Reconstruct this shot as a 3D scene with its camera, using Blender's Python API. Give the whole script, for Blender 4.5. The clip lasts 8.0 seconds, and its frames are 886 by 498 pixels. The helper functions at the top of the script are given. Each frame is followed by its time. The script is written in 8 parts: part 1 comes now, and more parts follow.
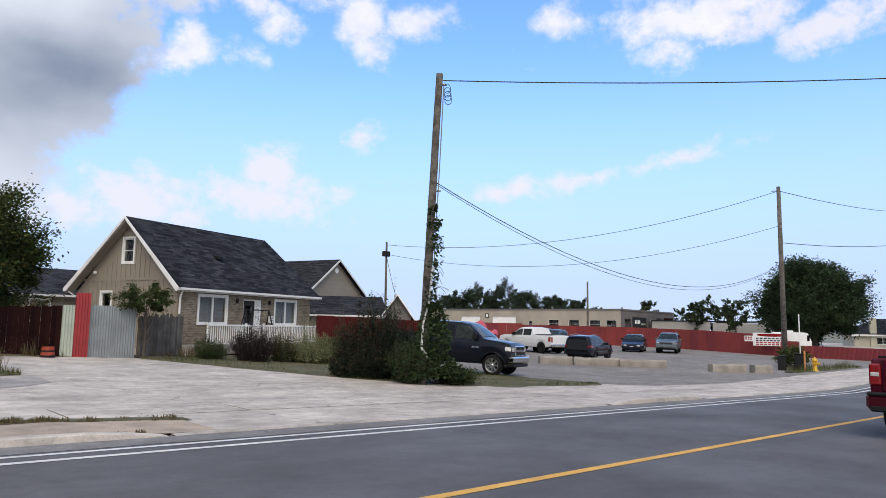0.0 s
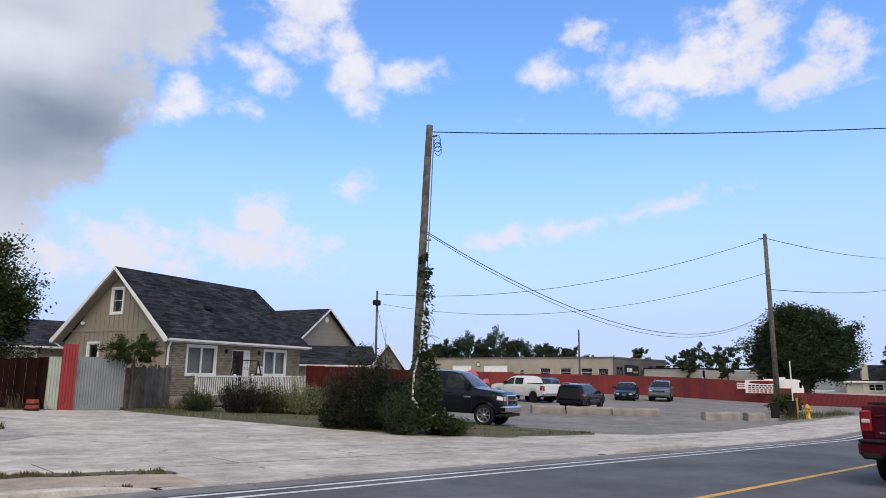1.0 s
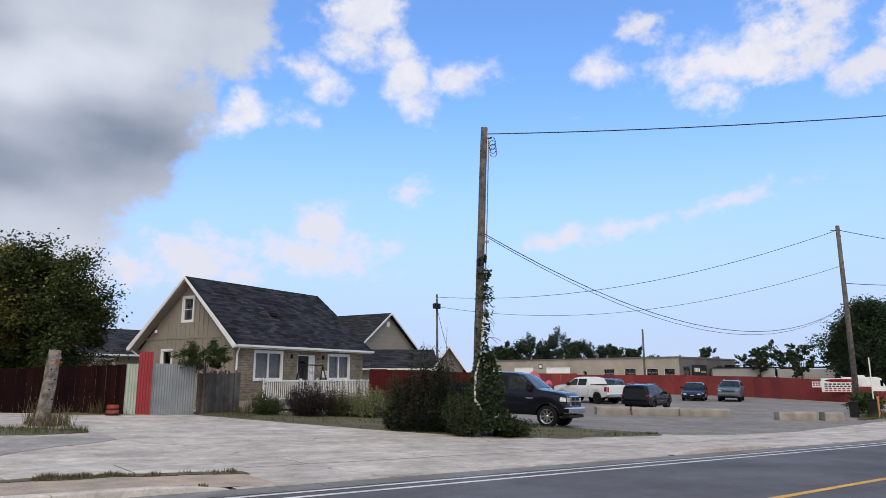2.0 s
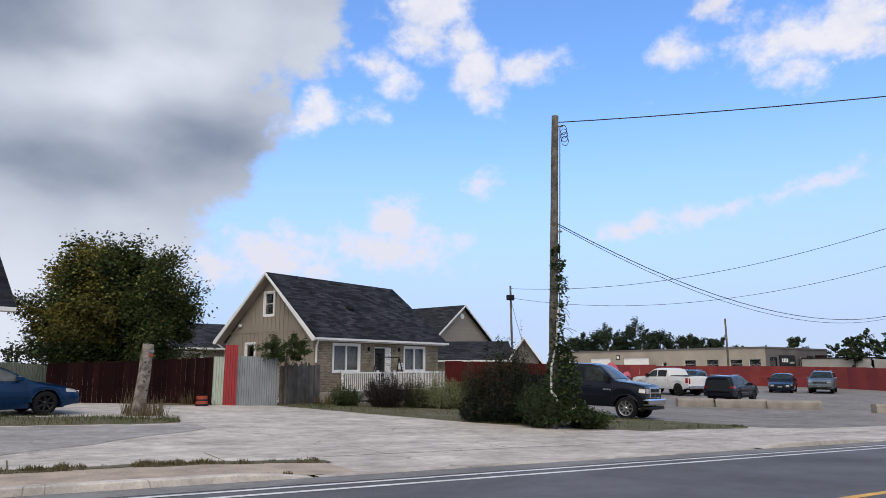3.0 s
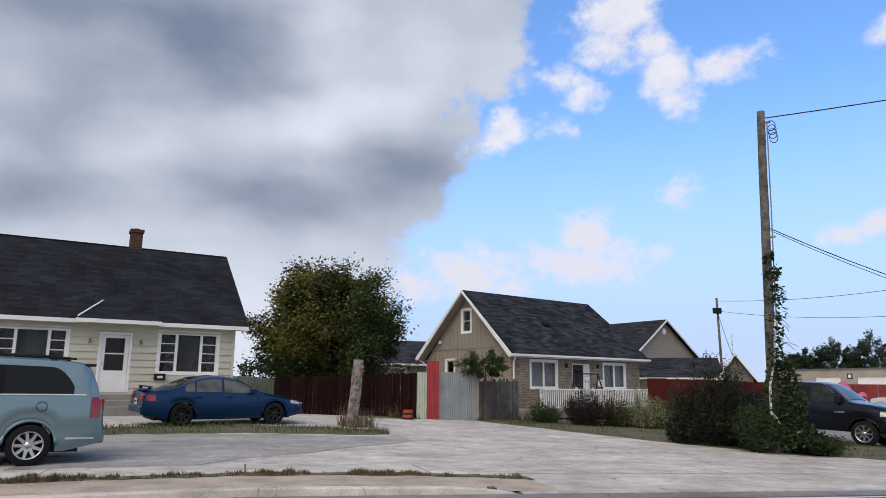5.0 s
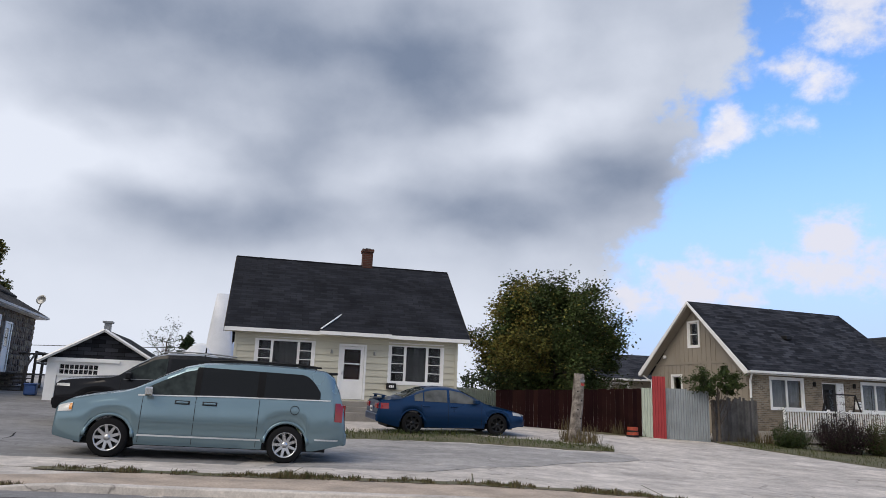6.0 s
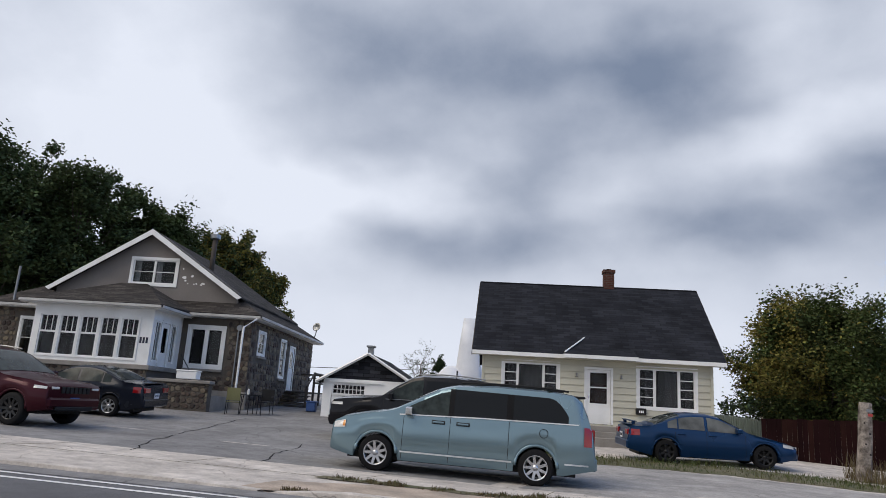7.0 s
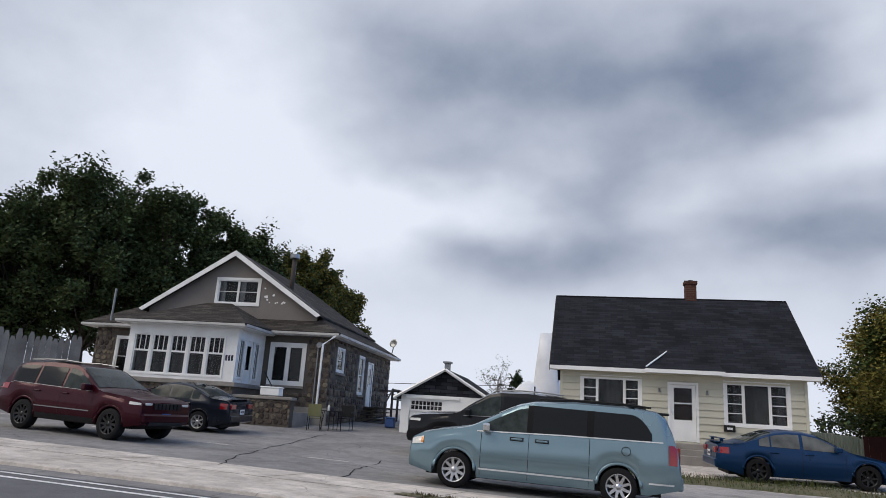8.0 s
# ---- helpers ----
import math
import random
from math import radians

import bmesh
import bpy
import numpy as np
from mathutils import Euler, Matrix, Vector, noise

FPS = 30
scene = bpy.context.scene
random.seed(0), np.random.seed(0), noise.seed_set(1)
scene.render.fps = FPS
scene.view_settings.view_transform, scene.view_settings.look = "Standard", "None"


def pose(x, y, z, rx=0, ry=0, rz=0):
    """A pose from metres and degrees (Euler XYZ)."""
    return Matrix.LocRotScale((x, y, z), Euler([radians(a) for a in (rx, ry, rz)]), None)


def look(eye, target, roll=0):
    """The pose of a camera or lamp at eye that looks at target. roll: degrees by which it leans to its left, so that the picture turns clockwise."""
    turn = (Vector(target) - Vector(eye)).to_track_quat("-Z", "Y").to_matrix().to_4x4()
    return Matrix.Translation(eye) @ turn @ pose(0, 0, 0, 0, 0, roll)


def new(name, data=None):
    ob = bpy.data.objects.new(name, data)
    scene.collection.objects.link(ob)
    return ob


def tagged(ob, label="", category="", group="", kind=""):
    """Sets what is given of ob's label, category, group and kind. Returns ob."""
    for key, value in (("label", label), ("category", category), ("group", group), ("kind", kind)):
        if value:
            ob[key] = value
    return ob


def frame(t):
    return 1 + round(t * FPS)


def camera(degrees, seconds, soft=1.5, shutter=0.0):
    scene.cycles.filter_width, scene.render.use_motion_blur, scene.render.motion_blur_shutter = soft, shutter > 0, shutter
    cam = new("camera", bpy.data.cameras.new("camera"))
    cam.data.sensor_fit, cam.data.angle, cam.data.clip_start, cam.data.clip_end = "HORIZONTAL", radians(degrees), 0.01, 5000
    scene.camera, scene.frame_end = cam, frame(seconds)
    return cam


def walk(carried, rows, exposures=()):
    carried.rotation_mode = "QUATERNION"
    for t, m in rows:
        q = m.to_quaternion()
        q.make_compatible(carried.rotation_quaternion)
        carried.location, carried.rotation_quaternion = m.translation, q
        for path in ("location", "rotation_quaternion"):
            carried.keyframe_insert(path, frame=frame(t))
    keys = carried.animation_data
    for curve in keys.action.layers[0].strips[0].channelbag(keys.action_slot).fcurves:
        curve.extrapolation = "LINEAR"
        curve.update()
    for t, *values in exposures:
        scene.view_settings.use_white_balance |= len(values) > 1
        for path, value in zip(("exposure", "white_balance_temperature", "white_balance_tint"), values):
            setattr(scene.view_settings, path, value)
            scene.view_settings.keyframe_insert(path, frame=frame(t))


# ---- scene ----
cam = camera(65.5, 8.0, soft=0.6)
PATH = [
    (0, (-0.069, 0.174, 1.412), (1.279, 1.636, 1.632), 1.0),
    (0.5, (-0.095, 0.142, 1.427), (1.289, 1.552, 1.735), 0.7),
    (1, (-0.135, 0.106, 1.41), (1.217, 1.535, 1.769), 0.6),
    (1.5, (-0.174, 0.044, 1.386), (1.118, 1.525, 1.759), 0.3),
    (3, (-0.19, 0.042, 1.362), (0.865, 1.706, 1.707), -0.3),
    (3.5, (-0.214, 0.094, 1.341), (0.737, 1.818, 1.691), 0.1),
    (4, (-0.221, 0.135, 1.329), (0.632, 1.908, 1.688), 0.2),
    (5.5, (-0.177, 0.109, 1.354), (0.11, 2.046, 1.763), 1.0),
    (6, (-0.235, 0.209, 1.352), (-0.298, 2.164, 1.767), 2.1),
    (6.5, (-0.252, 0.229, 1.351), (-0.683, 2.137, 1.77), 2.9),
    (7, (-0.266, 0.191, 1.357), (-0.997, 1.999, 1.802), 3.6),
    (7.5, (-0.29, 0.231, 1.359), (-1.192, 1.948, 1.847), 4.0),
    (8, (-0.261, 0.215, 1.37), (-1.186, 1.924, 1.844), 3.7),
]
walk(cam, [(t, look(eye, aim, roll)) for t, eye, aim, roll in PATH], [(0.0, 0.15), (0.5, 0.08), (1.0, 0.02), (1.5, 0.0), (8.0, 0.0)])

# ---- sky and sun ----
SUN_ELEVATION, SUN_AZIMUTH = 48.0, -140.0
world = bpy.data.worlds.new("sky")
scene.world = world
world.use_nodes = True
wt = world.node_tree
wt.nodes.clear()


def wn(kind, **inputs):
    node = wt.nodes.new(kind)
    for key, value in inputs.items():
        node.inputs[int(key[1:])].default_value = value
    return node


def wmath(op, a, b=None, c=None, clamp=False):
    node = wt.nodes.new("ShaderNodeMath")
    node.operation, node.use_clamp = op, clamp
    for i, v in enumerate((a, b, c)):
        if v is None:
            continue
        if isinstance(v, (int, float)):
            node.inputs[i].default_value = v
        else:
            wt.links.new(v, node.inputs[i])
    return node.outputs[0]


def wmix(fac, a, b):
    node = wt.nodes.new("ShaderNodeMix")
    node.data_type = "RGBA"
    for key, v in ((0, fac), (6, a), (7, b)):
        if isinstance(v, (tuple, int, float)):
            node.inputs[key].default_value = v
        else:
            wt.links.new(v, node.inputs[key])
    return node.outputs[2]


def wsmooth(x, lo, hi):
    node = wt.nodes.new("ShaderNodeMapRange")
    node.interpolation_type = "SMOOTHSTEP"
    wt.links.new(x, node.inputs[0])
    node.inputs[1].default_value, node.inputs[2].default_value = lo, hi
    return node.outputs[0]


sky = wt.nodes.new("ShaderNodeTexSky")
sky.sky_type, sky.sun_disc = "NISHITA", False
sky.sun_elevation, sky.sun_rotation = radians(SUN_ELEVATION), radians(SUN_AZIMUTH)
sky.air_density, sky.dust_density, sky.ozone_density = 1.0, 0.2, 3.0
coord = wt.nodes.new("ShaderNodeTexCoord").outputs["Generated"]
xyz = wt.nodes.new("ShaderNodeSeparateXYZ")
wt.links.new(coord, xyz.inputs[0])
dx, dy, dz = xyz.outputs
azimuth = wmath("ARCTAN2", dx, dy)
elevation = wmath("ARCSINE", dz)


def cloud_noise(scale, detail, stretch, rough=0.55, shift=0.0):
    mapping = wt.nodes.new("ShaderNodeMapping")
    wt.links.new(coord, mapping.inputs[0])
    mapping.inputs[3].default_value = stretch
    mapping.inputs[1].default_value = (shift, shift, 0)
    node = wt.nodes.new("ShaderNodeTexNoise")
    wt.links.new(mapping.outputs[0], node.inputs["Vector"])
    node.inputs["Scale"].default_value, node.inputs["Detail"].default_value = scale, detail
    node.inputs["Roughness"].default_value = rough
    return node.outputs[0]


puffy = cloud_noise(9.0, 6.0, (1, 1, 1.3), 0.6)
wide = cloud_noise(2.6, 3.0, (1, 1, 2.4), 0.5, 0.35)
fine = cloud_noise(24.0, 5.0, (1, 1, 1.2), 0.62)


def cloud_field(az, el, spots, soft=False):
    """Ellipses of cloud: azimuth, elevation, half width, half height in degrees, tilt, density. Joined by their greatest value, or added up where soft."""
    total = None
    for a, e, wa, we, tilt, dens in spots:
        da = wmath("MULTIPLY", wmath("SUBTRACT", az, radians(a)), math.cos(radians(e)))
        de = wmath("SUBTRACT", el, radians(e))
        c, s = math.cos(radians(tilt)), math.sin(radians(tilt))
        p = wmath("DIVIDE", wmath("MULTIPLY_ADD", da, c, wmath("MULTIPLY", de, s)), radians(wa))
        q = wmath("DIVIDE", wmath("MULTIPLY_ADD", de, c, wmath("MULTIPLY", da, -s)), radians(we))
        r = wmath("SQRT", wmath("ADD", wmath("MULTIPLY", p, p), wmath("MULTIPLY", q, q)))
        v = wmath("MULTIPLY", wsmooth(r, 1.45, 0.1), dens) if soft else wmath("MULTIPLY_ADD", r, -dens, dens)
        total = v if total is None else wmath("ADD" if soft else "MAXIMUM", total, v)
    return total if soft else wmath("MAXIMUM", total, -1.2)


# fair-weather clouds in the clear half of the sky, then the lower and thinner ones
PUFFS = [
    (31.7, 29.2, 2.9, 2.2, 20, 1.3), (31.3, 26.6, 3.3, 1.9, -20, 1.2), (34.2, 27.0, 1.8, 1.6, 0, 1.0), (26.1, 24.8, 2.3, 1.2, -15, 0.75), (28.5, 23.2, 1.9, 1.7, 0, 0.75),
    (26.7, 21.2, 1.7, 1.0, -20, 0.7), (35.4, 24.0, 2.2, 2.1, 0, 1.3), (36.4, 22.4, 1.7, 1.7, 0, 1.1), (40.3, 24.5, 3.4, 1.3, 8, 1.2), (20.4, 20.3, 2.9, 1.2, 30, 1.2),
    (21.8, 22.4, 1.0, 1.2, 0, 0.9), (52.2, 24.5, 2.5, 1.3, 12, 1.1), (60.6, 23.9, 3.7, 2.4, 0, 1.2), (60.9, 21.6, 2.1, 1.5, 0, 1.1), (65.1, 24.5, 3.5, 2.4, 25, 1.2),
]
LOW_PUFFS = [
    (69.4, 26.1, 2.8, 2.2, 30, 1.2), (67.7, 23.0, 3.1, 1.7, 10, 1.0), (72.8, 21.8, 3.4, 1.3, 15, 1.0), (75.0, 24.5, 1.9, 1.5, 0, 0.9), (36.3, 15.3, 1.4, 1.1, 0, 0.75),
    (56.0, 27.6, 1.4, 1.2, 0, 0.6), (27.9, 12.3, 2.8, 1.9, 10, 0.9), (26.4, 9.9, 7.0, 2.0, 4, 0.85), (20.0, 8.7, 6.1, 1.6, 0, 0.8), (14.9, 8.0, 5.1, 1.4, 0, 0.8),
    (34.2, 10.8, 1.4, 0.7, 0, 0.6), (47.6, 11.0, 2.5, 0.7, 8, 0.75), (54.4, 12.1, 3.2, 0.8, 10, 0.8), (61.5, 13.3, 3.7, 0.7, 12, 0.55),
]
# darker bellies and brighter folds of the broad cloud bank
BELLIES = [
    (-15.8, 27.8, 20.5, 5.1, -5, 0.5), (-3.1, 25.8, 6.1, 5.1, 0, 0.28), (-12.2, 20.2, 5.1, 7.0, -10, 0.28), (-19.9, 13.3, 13.0, 2.6, -4, 0.28), (-31.0, 21.6, 10.7, 4.2, -15, 0.25),
    (12.9, 18.1, 5.1, 3.7, -10, 0.45), (3.7, 14.3, 8.9, 2.3, 0, 0.35), (-1.7, 16.5, 9.3, 2.8, 0, 0.2),
]
FOLDS = [
    (12.3, 24.5, 4.2, 4.2, 10, 0.12), (5.5, 21.7, 7.9, 2.6, 12, 0.34), (-24.2, 16.9, 7.5, 3.3, -8, 0.5), (-8.3, 17.1, 3.7, 2.8, 0, 0.3), (-34.4, 14.3, 6.1, 5.1, 0, 0.4),
    (-11.6, 25.2, 4.2, 2.3, -10, 0.22), (4.9, 27.7, 3.3, 5.6, 0, 0.18), (-47.5, 20.0, 15.4, 10.3, 0, 0.5),
]
lump = wmath("ADD", wmath("MULTIPLY", wmath("SUBTRACT", puffy, 0.5), 3.2), wmath("MULTIPLY", wmath("SUBTRACT", fine, 0.5), 2.6))
puff_mask = wsmooth(wmath("ADD", cloud_field(azimuth, elevation, PUFFS), lump), -0.35, 1.1)
thin_mask = wmath("MULTIPLY", wsmooth(wmath("ADD", cloud_field(azimuth, elevation, LOW_PUFFS), lump), -0.35, 0.8), 0.95)
# the broad bank that covers the other half of the sky: its edge, then its folds on drifted coordinates
edge = wmath("ADD", wmath("ADD", azimuth, wmath("MULTIPLY", elevation, -0.57)), wmath("ADD", wmath("MULTIPLY", wmath("SUBTRACT", puffy, 0.5), 0.30), wmath("MULTIPLY", wmath("SUBTRACT", fine, 0.5), 0.06)))
bank_mask = wmath("MAXIMUM", wsmooth(edge, 0.150, 0.090), wsmooth(azimuth, 1.75, 2.3))
drift_az = wmath("ADD", azimuth, wmath("MULTIPLY", wmath("SUBTRACT", cloud_noise(3.4, 3.5, (1, 1, 1.6), 0.5, 1.7), 0.5), 0.18))
drift_el = wmath("ADD", elevation, wmath("MULTIPLY", wmath("SUBTRACT", cloud_noise(4.2, 3.5, (1, 1, 1.6), 0.5, 3.1), 0.5), 0.12))
shade = wmath("ADD", 0.42, wmath("SUBTRACT", cloud_field(drift_az, drift_el, BELLIES, True), cloud_field(drift_az, drift_el, FOLDS, True)))
shade = wmath("ADD", shade, wmath("MULTIPLY", wmath("SUBTRACT", wide, 0.5), 0.75))
shade = wmath("ADD", shade, wmath("MULTIPLY", wmath("SUBTRACT", puffy, 0.5), 0.34))
dark = wmath("MULTIPLY", wmath("MAXIMUM", wmath("MINIMUM", shade, 1.0), 0.0), wmath("MULTIPLY_ADD", wsmooth(elevation, 0.07, 0.25), 0.82, 0.18))
bank_colour = wmix(dark, (0.785, 0.83, 0.935, 1), (0.20, 0.25, 0.355, 1))
puff_colour = wmix(wsmooth(fine, 0.3, 0.7), (0.74, 0.76, 0.88, 1), (0.88, 0.87, 0.93, 1))
SKY_GAIN = 0.245
blue = wt.nodes.new("ShaderNodeVectorMath")
blue.operation = "MULTIPLY"
wt.links.new(sky.outputs[0], blue.inputs[0])
blue.inputs[1].default_value = (SKY_GAIN * 0.74, SKY_GAIN * 0.92, SKY_GAIN * 1.13)
haze = wsmooth(elevation, 0.42, 0.03)
clear = wmix(wmath("MULTIPLY", haze, 0.92), blue.outputs[0], (0.49, 0.59, 0.87, 1))
with_thin = wmix(thin_mask, clear, (0.79, 0.785, 0.87, 1))
with_puffs = wmix(wmath("MULTIPLY", puff_mask, 0.94), with_thin, puff_colour)
whole = wmix(bank_mask, with_puffs, bank_colour)
background = wt.nodes.new("ShaderNodeBackground")
wt.links.new(whole, background.inputs[0])
background.inputs[1].default_value = 1.0
wt.links.new(background.outputs[0], wt.nodes.new("ShaderNodeOutputWorld").inputs[0])

sun_data = bpy.data.lights.new("sun", "SUN")
sun_data.energy, sun_data.angle, sun_data.color = 2.1, radians(50), (1.0, 0.88, 0.73)
sun = new("sun", sun_data)
a, e = radians(SUN_AZIMUTH), radians(SUN_ELEVATION)
sun.matrix_world = look((0, 0, 60), Vector((0, 0, 60)) - Vector((math.sin(a) * math.cos(e), math.cos(a) * math.cos(e), math.sin(e))))
scene.view_settings.exposure = 0.0

# ---- materials ----
def M(name, c, rough=0.7, metal=0.0, var=0.18, scale=1.2, fine=45.0, bump=0.15, c2=None, rand=0.0, coat=0.0, fvar=0.12, spec=0.5, island=0.0):
    """Two-scale procedural surface: broad stains (towards c2), fine grain and fine relief, with optional change from piece to piece."""
    m = bpy.data.materials.new(name)
    m.use_nodes = True
    nt = m.node_tree
    b = nt.nodes["Principled BSDF"]
    L = nt.links.new
    pos = nt.nodes.new("ShaderNodeNewGeometry").outputs["Position"]

    def noise_node(s, d):
        n = nt.nodes.new("ShaderNodeTexNoise")
        L(pos, n.inputs["Vector"])
        n.inputs["Scale"].default_value, n.inputs["Detail"].default_value = s, d
        return n.outputs[0]

    def ranged(x, lo, hi, a=0.0, z=1.0):
        r = nt.nodes.new("ShaderNodeMapRange")
        L(x, r.inputs[0])
        for i, v in enumerate((lo, hi, a, z)):
            r.inputs[i + 1].default_value = v
        return r.outputs[0]

    big, small = noise_node(scale, 4.0), noise_node(fine, 3.0)
    mix = nt.nodes.new("ShaderNodeMix")
    mix.data_type = "RGBA"
    c2 = c2 or tuple(v * 0.72 for v in c)
    mix.inputs[6].default_value, mix.inputs[7].default_value = (*c, 1), (*c2, 1)
    L(ranged(big, 0.5 - 0.5 * (1 - var) * 0.35, 0.5 + 0.5 * (1 - var) * 0.6), mix.inputs[0])
    hsv = nt.nodes.new("ShaderNodeHueSaturation")
    L(mix.outputs[2], hsv.inputs["Color"])
    value = ranged(small, 0.25, 0.75, 1 - fvar, 1 + fvar)
    if rand or island:
        src = nt.nodes.new("ShaderNodeObjectInfo").outputs["Random"] if rand else nt.nodes.new("ShaderNodeNewGeometry").outputs["Random Per Island"]
        amount = rand or island
        mult = nt.nodes.new("ShaderNodeMath")
        mult.operation = "MULTIPLY"
        L(value, mult.inputs[0])
        L(ranged(src, 0, 1, 1 - amount, 1 + amount), mult.inputs[1])
        value = mult.outputs[0]
        L(ranged(src, 0, 1, 0.5 - amount * 0.05, 0.5 + amount * 0.05), hsv.inputs["Hue"])
    L(value, hsv.inputs["Value"])
    L(hsv.outputs[0], b.inputs["Base Color"])
    L(ranged(big, 0.3, 0.7, max(0.02, rough - 0.08), min(1, rough + 0.08)), b.inputs["Roughness"])
    b.inputs["Metallic"].default_value = metal
    b.inputs["Specular IOR Level"].default_value = spec
    b.inputs["Coat Weight"].default_value = coat
    b.inputs["Coat Roughness"].default_value = 0.04
    if bump:
        bn = nt.nodes.new("ShaderNodeBump")
        bn.inputs["Strength"].default_value, bn.inputs["Distance"].default_value = bump, 0.02
        L(small, bn.inputs["Height"])
        L(bn.outputs[0], b.inputs["Normal"])
    return m


def shingle_material(name, c, c2, mortar):
    """Asphalt shingles in courses, laid along the roof's own UV map (metres). On roofs, mortar paints the shadow lines
    between courses.
    """
    m = M(name, c, 0.95, bump=0.3, fine=60, spec=0.15)
    nt = m.node_tree
    L = nt.links.new
    b = nt.nodes["Principled BSDF"]
    uv = nt.nodes.new("ShaderNodeUVMap")
    br = nt.nodes.new("ShaderNodeTexBrick")
    L(uv.outputs[0], br.inputs["Vector"])
    br.inputs["Color1"].default_value, br.inputs["Color2"].default_value, br.inputs["Mortar"].default_value = (*c, 1), (*c2, 1), (*mortar, 1)
    br.inputs["Scale"].default_value = 1.0
    br.inputs["Brick Width"].default_value, br.inputs["Row Height"].default_value = 0.46, 0.145
    br.inputs["Mortar Size"].default_value, br.inputs["Bias"].default_value = 0.008, -0.15
    n = nt.nodes.new("ShaderNodeTexNoise")
    n.inputs["Scale"].default_value, n.inputs["Detail"].default_value = 0.9, 5.0
    L(nt.nodes.new("ShaderNodeNewGeometry").outputs["Position"], n.inputs["Vector"])
    hs = nt.nodes.new("ShaderNodeHueSaturation")
    L(br.outputs[0], hs.inputs["Color"])
    r = nt.nodes.new("ShaderNodeMapRange")
    L(n.outputs[0], r.inputs[0])
    for i, v in enumerate((0.3, 0.7, 0.7, 1.35)):
        r.inputs[i + 1].default_value = v
    L(r.outputs[0], hs.inputs["Value"])
    L(hs.outputs[0], b.inputs["Base Color"])
    bump = nt.nodes.new("ShaderNodeBump")
    bump.inputs["Strength"].default_value, bump.inputs["Distance"].default_value = 0.6, 0.012
    L(br.outputs[1], bump.inputs["Height"])
    bump.invert = True
    L(bump.outputs[0], b.inputs["Normal"])
    return m


def brick_material(name, c, c2, mortar, width=0.2, row=0.075):
    m = shingle_material(name, c, c2, mortar)
    br = [n for n in m.node_tree.nodes if n.bl_idname == "ShaderNodeTexBrick"][0]
    br.inputs["Brick Width"].default_value, br.inputs["Row Height"].default_value, br.inputs["Mortar Size"].default_value = width, row, 0.009
    return m


def glass_material(name, tint=(0.72, 0.75, 0.75)):
    m = bpy.data.materials.new(name)
    m.use_nodes = True
    b = m.node_tree.nodes["Principled BSDF"]
    b.inputs["Base Color"].default_value = (*tint, 1)
    b.inputs["Roughness"].default_value = 0.02
    b.inputs["Transmission Weight"].default_value = 1.0
    b.inputs["IOR"].default_value = 1.25
    return m


ASPHALT = M("asphalt", (0.115, 0.115, 0.122), 0.85, scale=0.35, c2=(0.075, 0.075, 0.082), fine=60, bump=0.25)
YARD = M("gravelly_asphalt", (0.245, 0.225, 0.207), 0.95, scale=0.3, c2=(0.18, 0.167, 0.155), fine=30, bump=0.4)
OLD_ASPHALT = M("old_asphalt", (0.23, 0.225, 0.222), 0.92, scale=0.5, c2=(0.165, 0.16, 0.16), fine=50, bump=0.4)
CONCRETE = M("worn_concrete", (0.57, 0.52, 0.468), 0.92, scale=0.5, c2=(0.42, 0.382, 0.342), fine=35, bump=0.35)
LOT = M("gravel_lot", (0.56, 0.51, 0.462), 0.95, scale=0.28, c2=(0.41, 0.376, 0.342), fine=28, bump=0.5, fvar=0.16)
DRIVE = M("worn_driveway", (0.36, 0.34, 0.32), 0.95, scale=0.4, c2=(0.27, 0.258, 0.246), fine=30, bump=0.4, fvar=0.14)
SAND = M("sandy_dirt", (0.44, 0.355, 0.28), 0.95, scale=1.6, c2=(0.25, 0.21, 0.17), fine=30, bump=0.6, fvar=0.2)
SOIL = M("dry_grass_soil", (0.12, 0.105, 0.06), 0.95, scale=1.3, c2=(0.07, 0.075, 0.035), fine=30, bump=0.6, fvar=0.2)
FIELD = M("far_field", (0.20, 0.19, 0.15), 0.95, scale=0.05, c2=(0.10, 0.12, 0.06), fine=6, bump=0.3)
GRASS = M("grass_blade", (0.055, 0.078, 0.026), 0.85, spec=0.1, island=0.5, c2=(0.095, 0.088, 0.038), scale=0.8, bump=0)
DRYGRASS = M("dry_grass_blade", (0.115, 0.088, 0.05), 0.9, spec=0.1, island=0.45, c2=(0.10, 0.085, 0.045), scale=1.2, bump=0)
WHITE = M("white_paint", (0.82, 0.82, 0.81), 0.5, scale=1.5, c2=(0.70, 0.70, 0.68), bump=0.05, fvar=0.04)
GUTTER = M("aged_white_gutter", (0.50, 0.49, 0.47), 0.55, scale=2.0, c2=(0.36, 0.35, 0.33), bump=0.05)
LINE = M("road_line_white", (0.72, 0.72, 0.70), 0.7, scale=2, c2=(0.5, 0.5, 0.49), bump=0.1)
YELLOW = M("road_line_yellow", (0.72, 0.40, 0.06), 0.7, scale=2, c2=(0.52, 0.30, 0.06), bump=0.1)
CREAM = M("cream_siding", (0.53, 0.51, 0.41), 0.6, scale=0.9, c2=(0.45, 0.43, 0.35), bump=0.05, rand=0.05, fvar=0.04)
TAUPE = M("taupe_siding", (0.28, 0.245, 0.195), 0.6, scale=0.8, c2=(0.245, 0.215, 0.172), bump=0.05, rand=0.05, fvar=0.04)
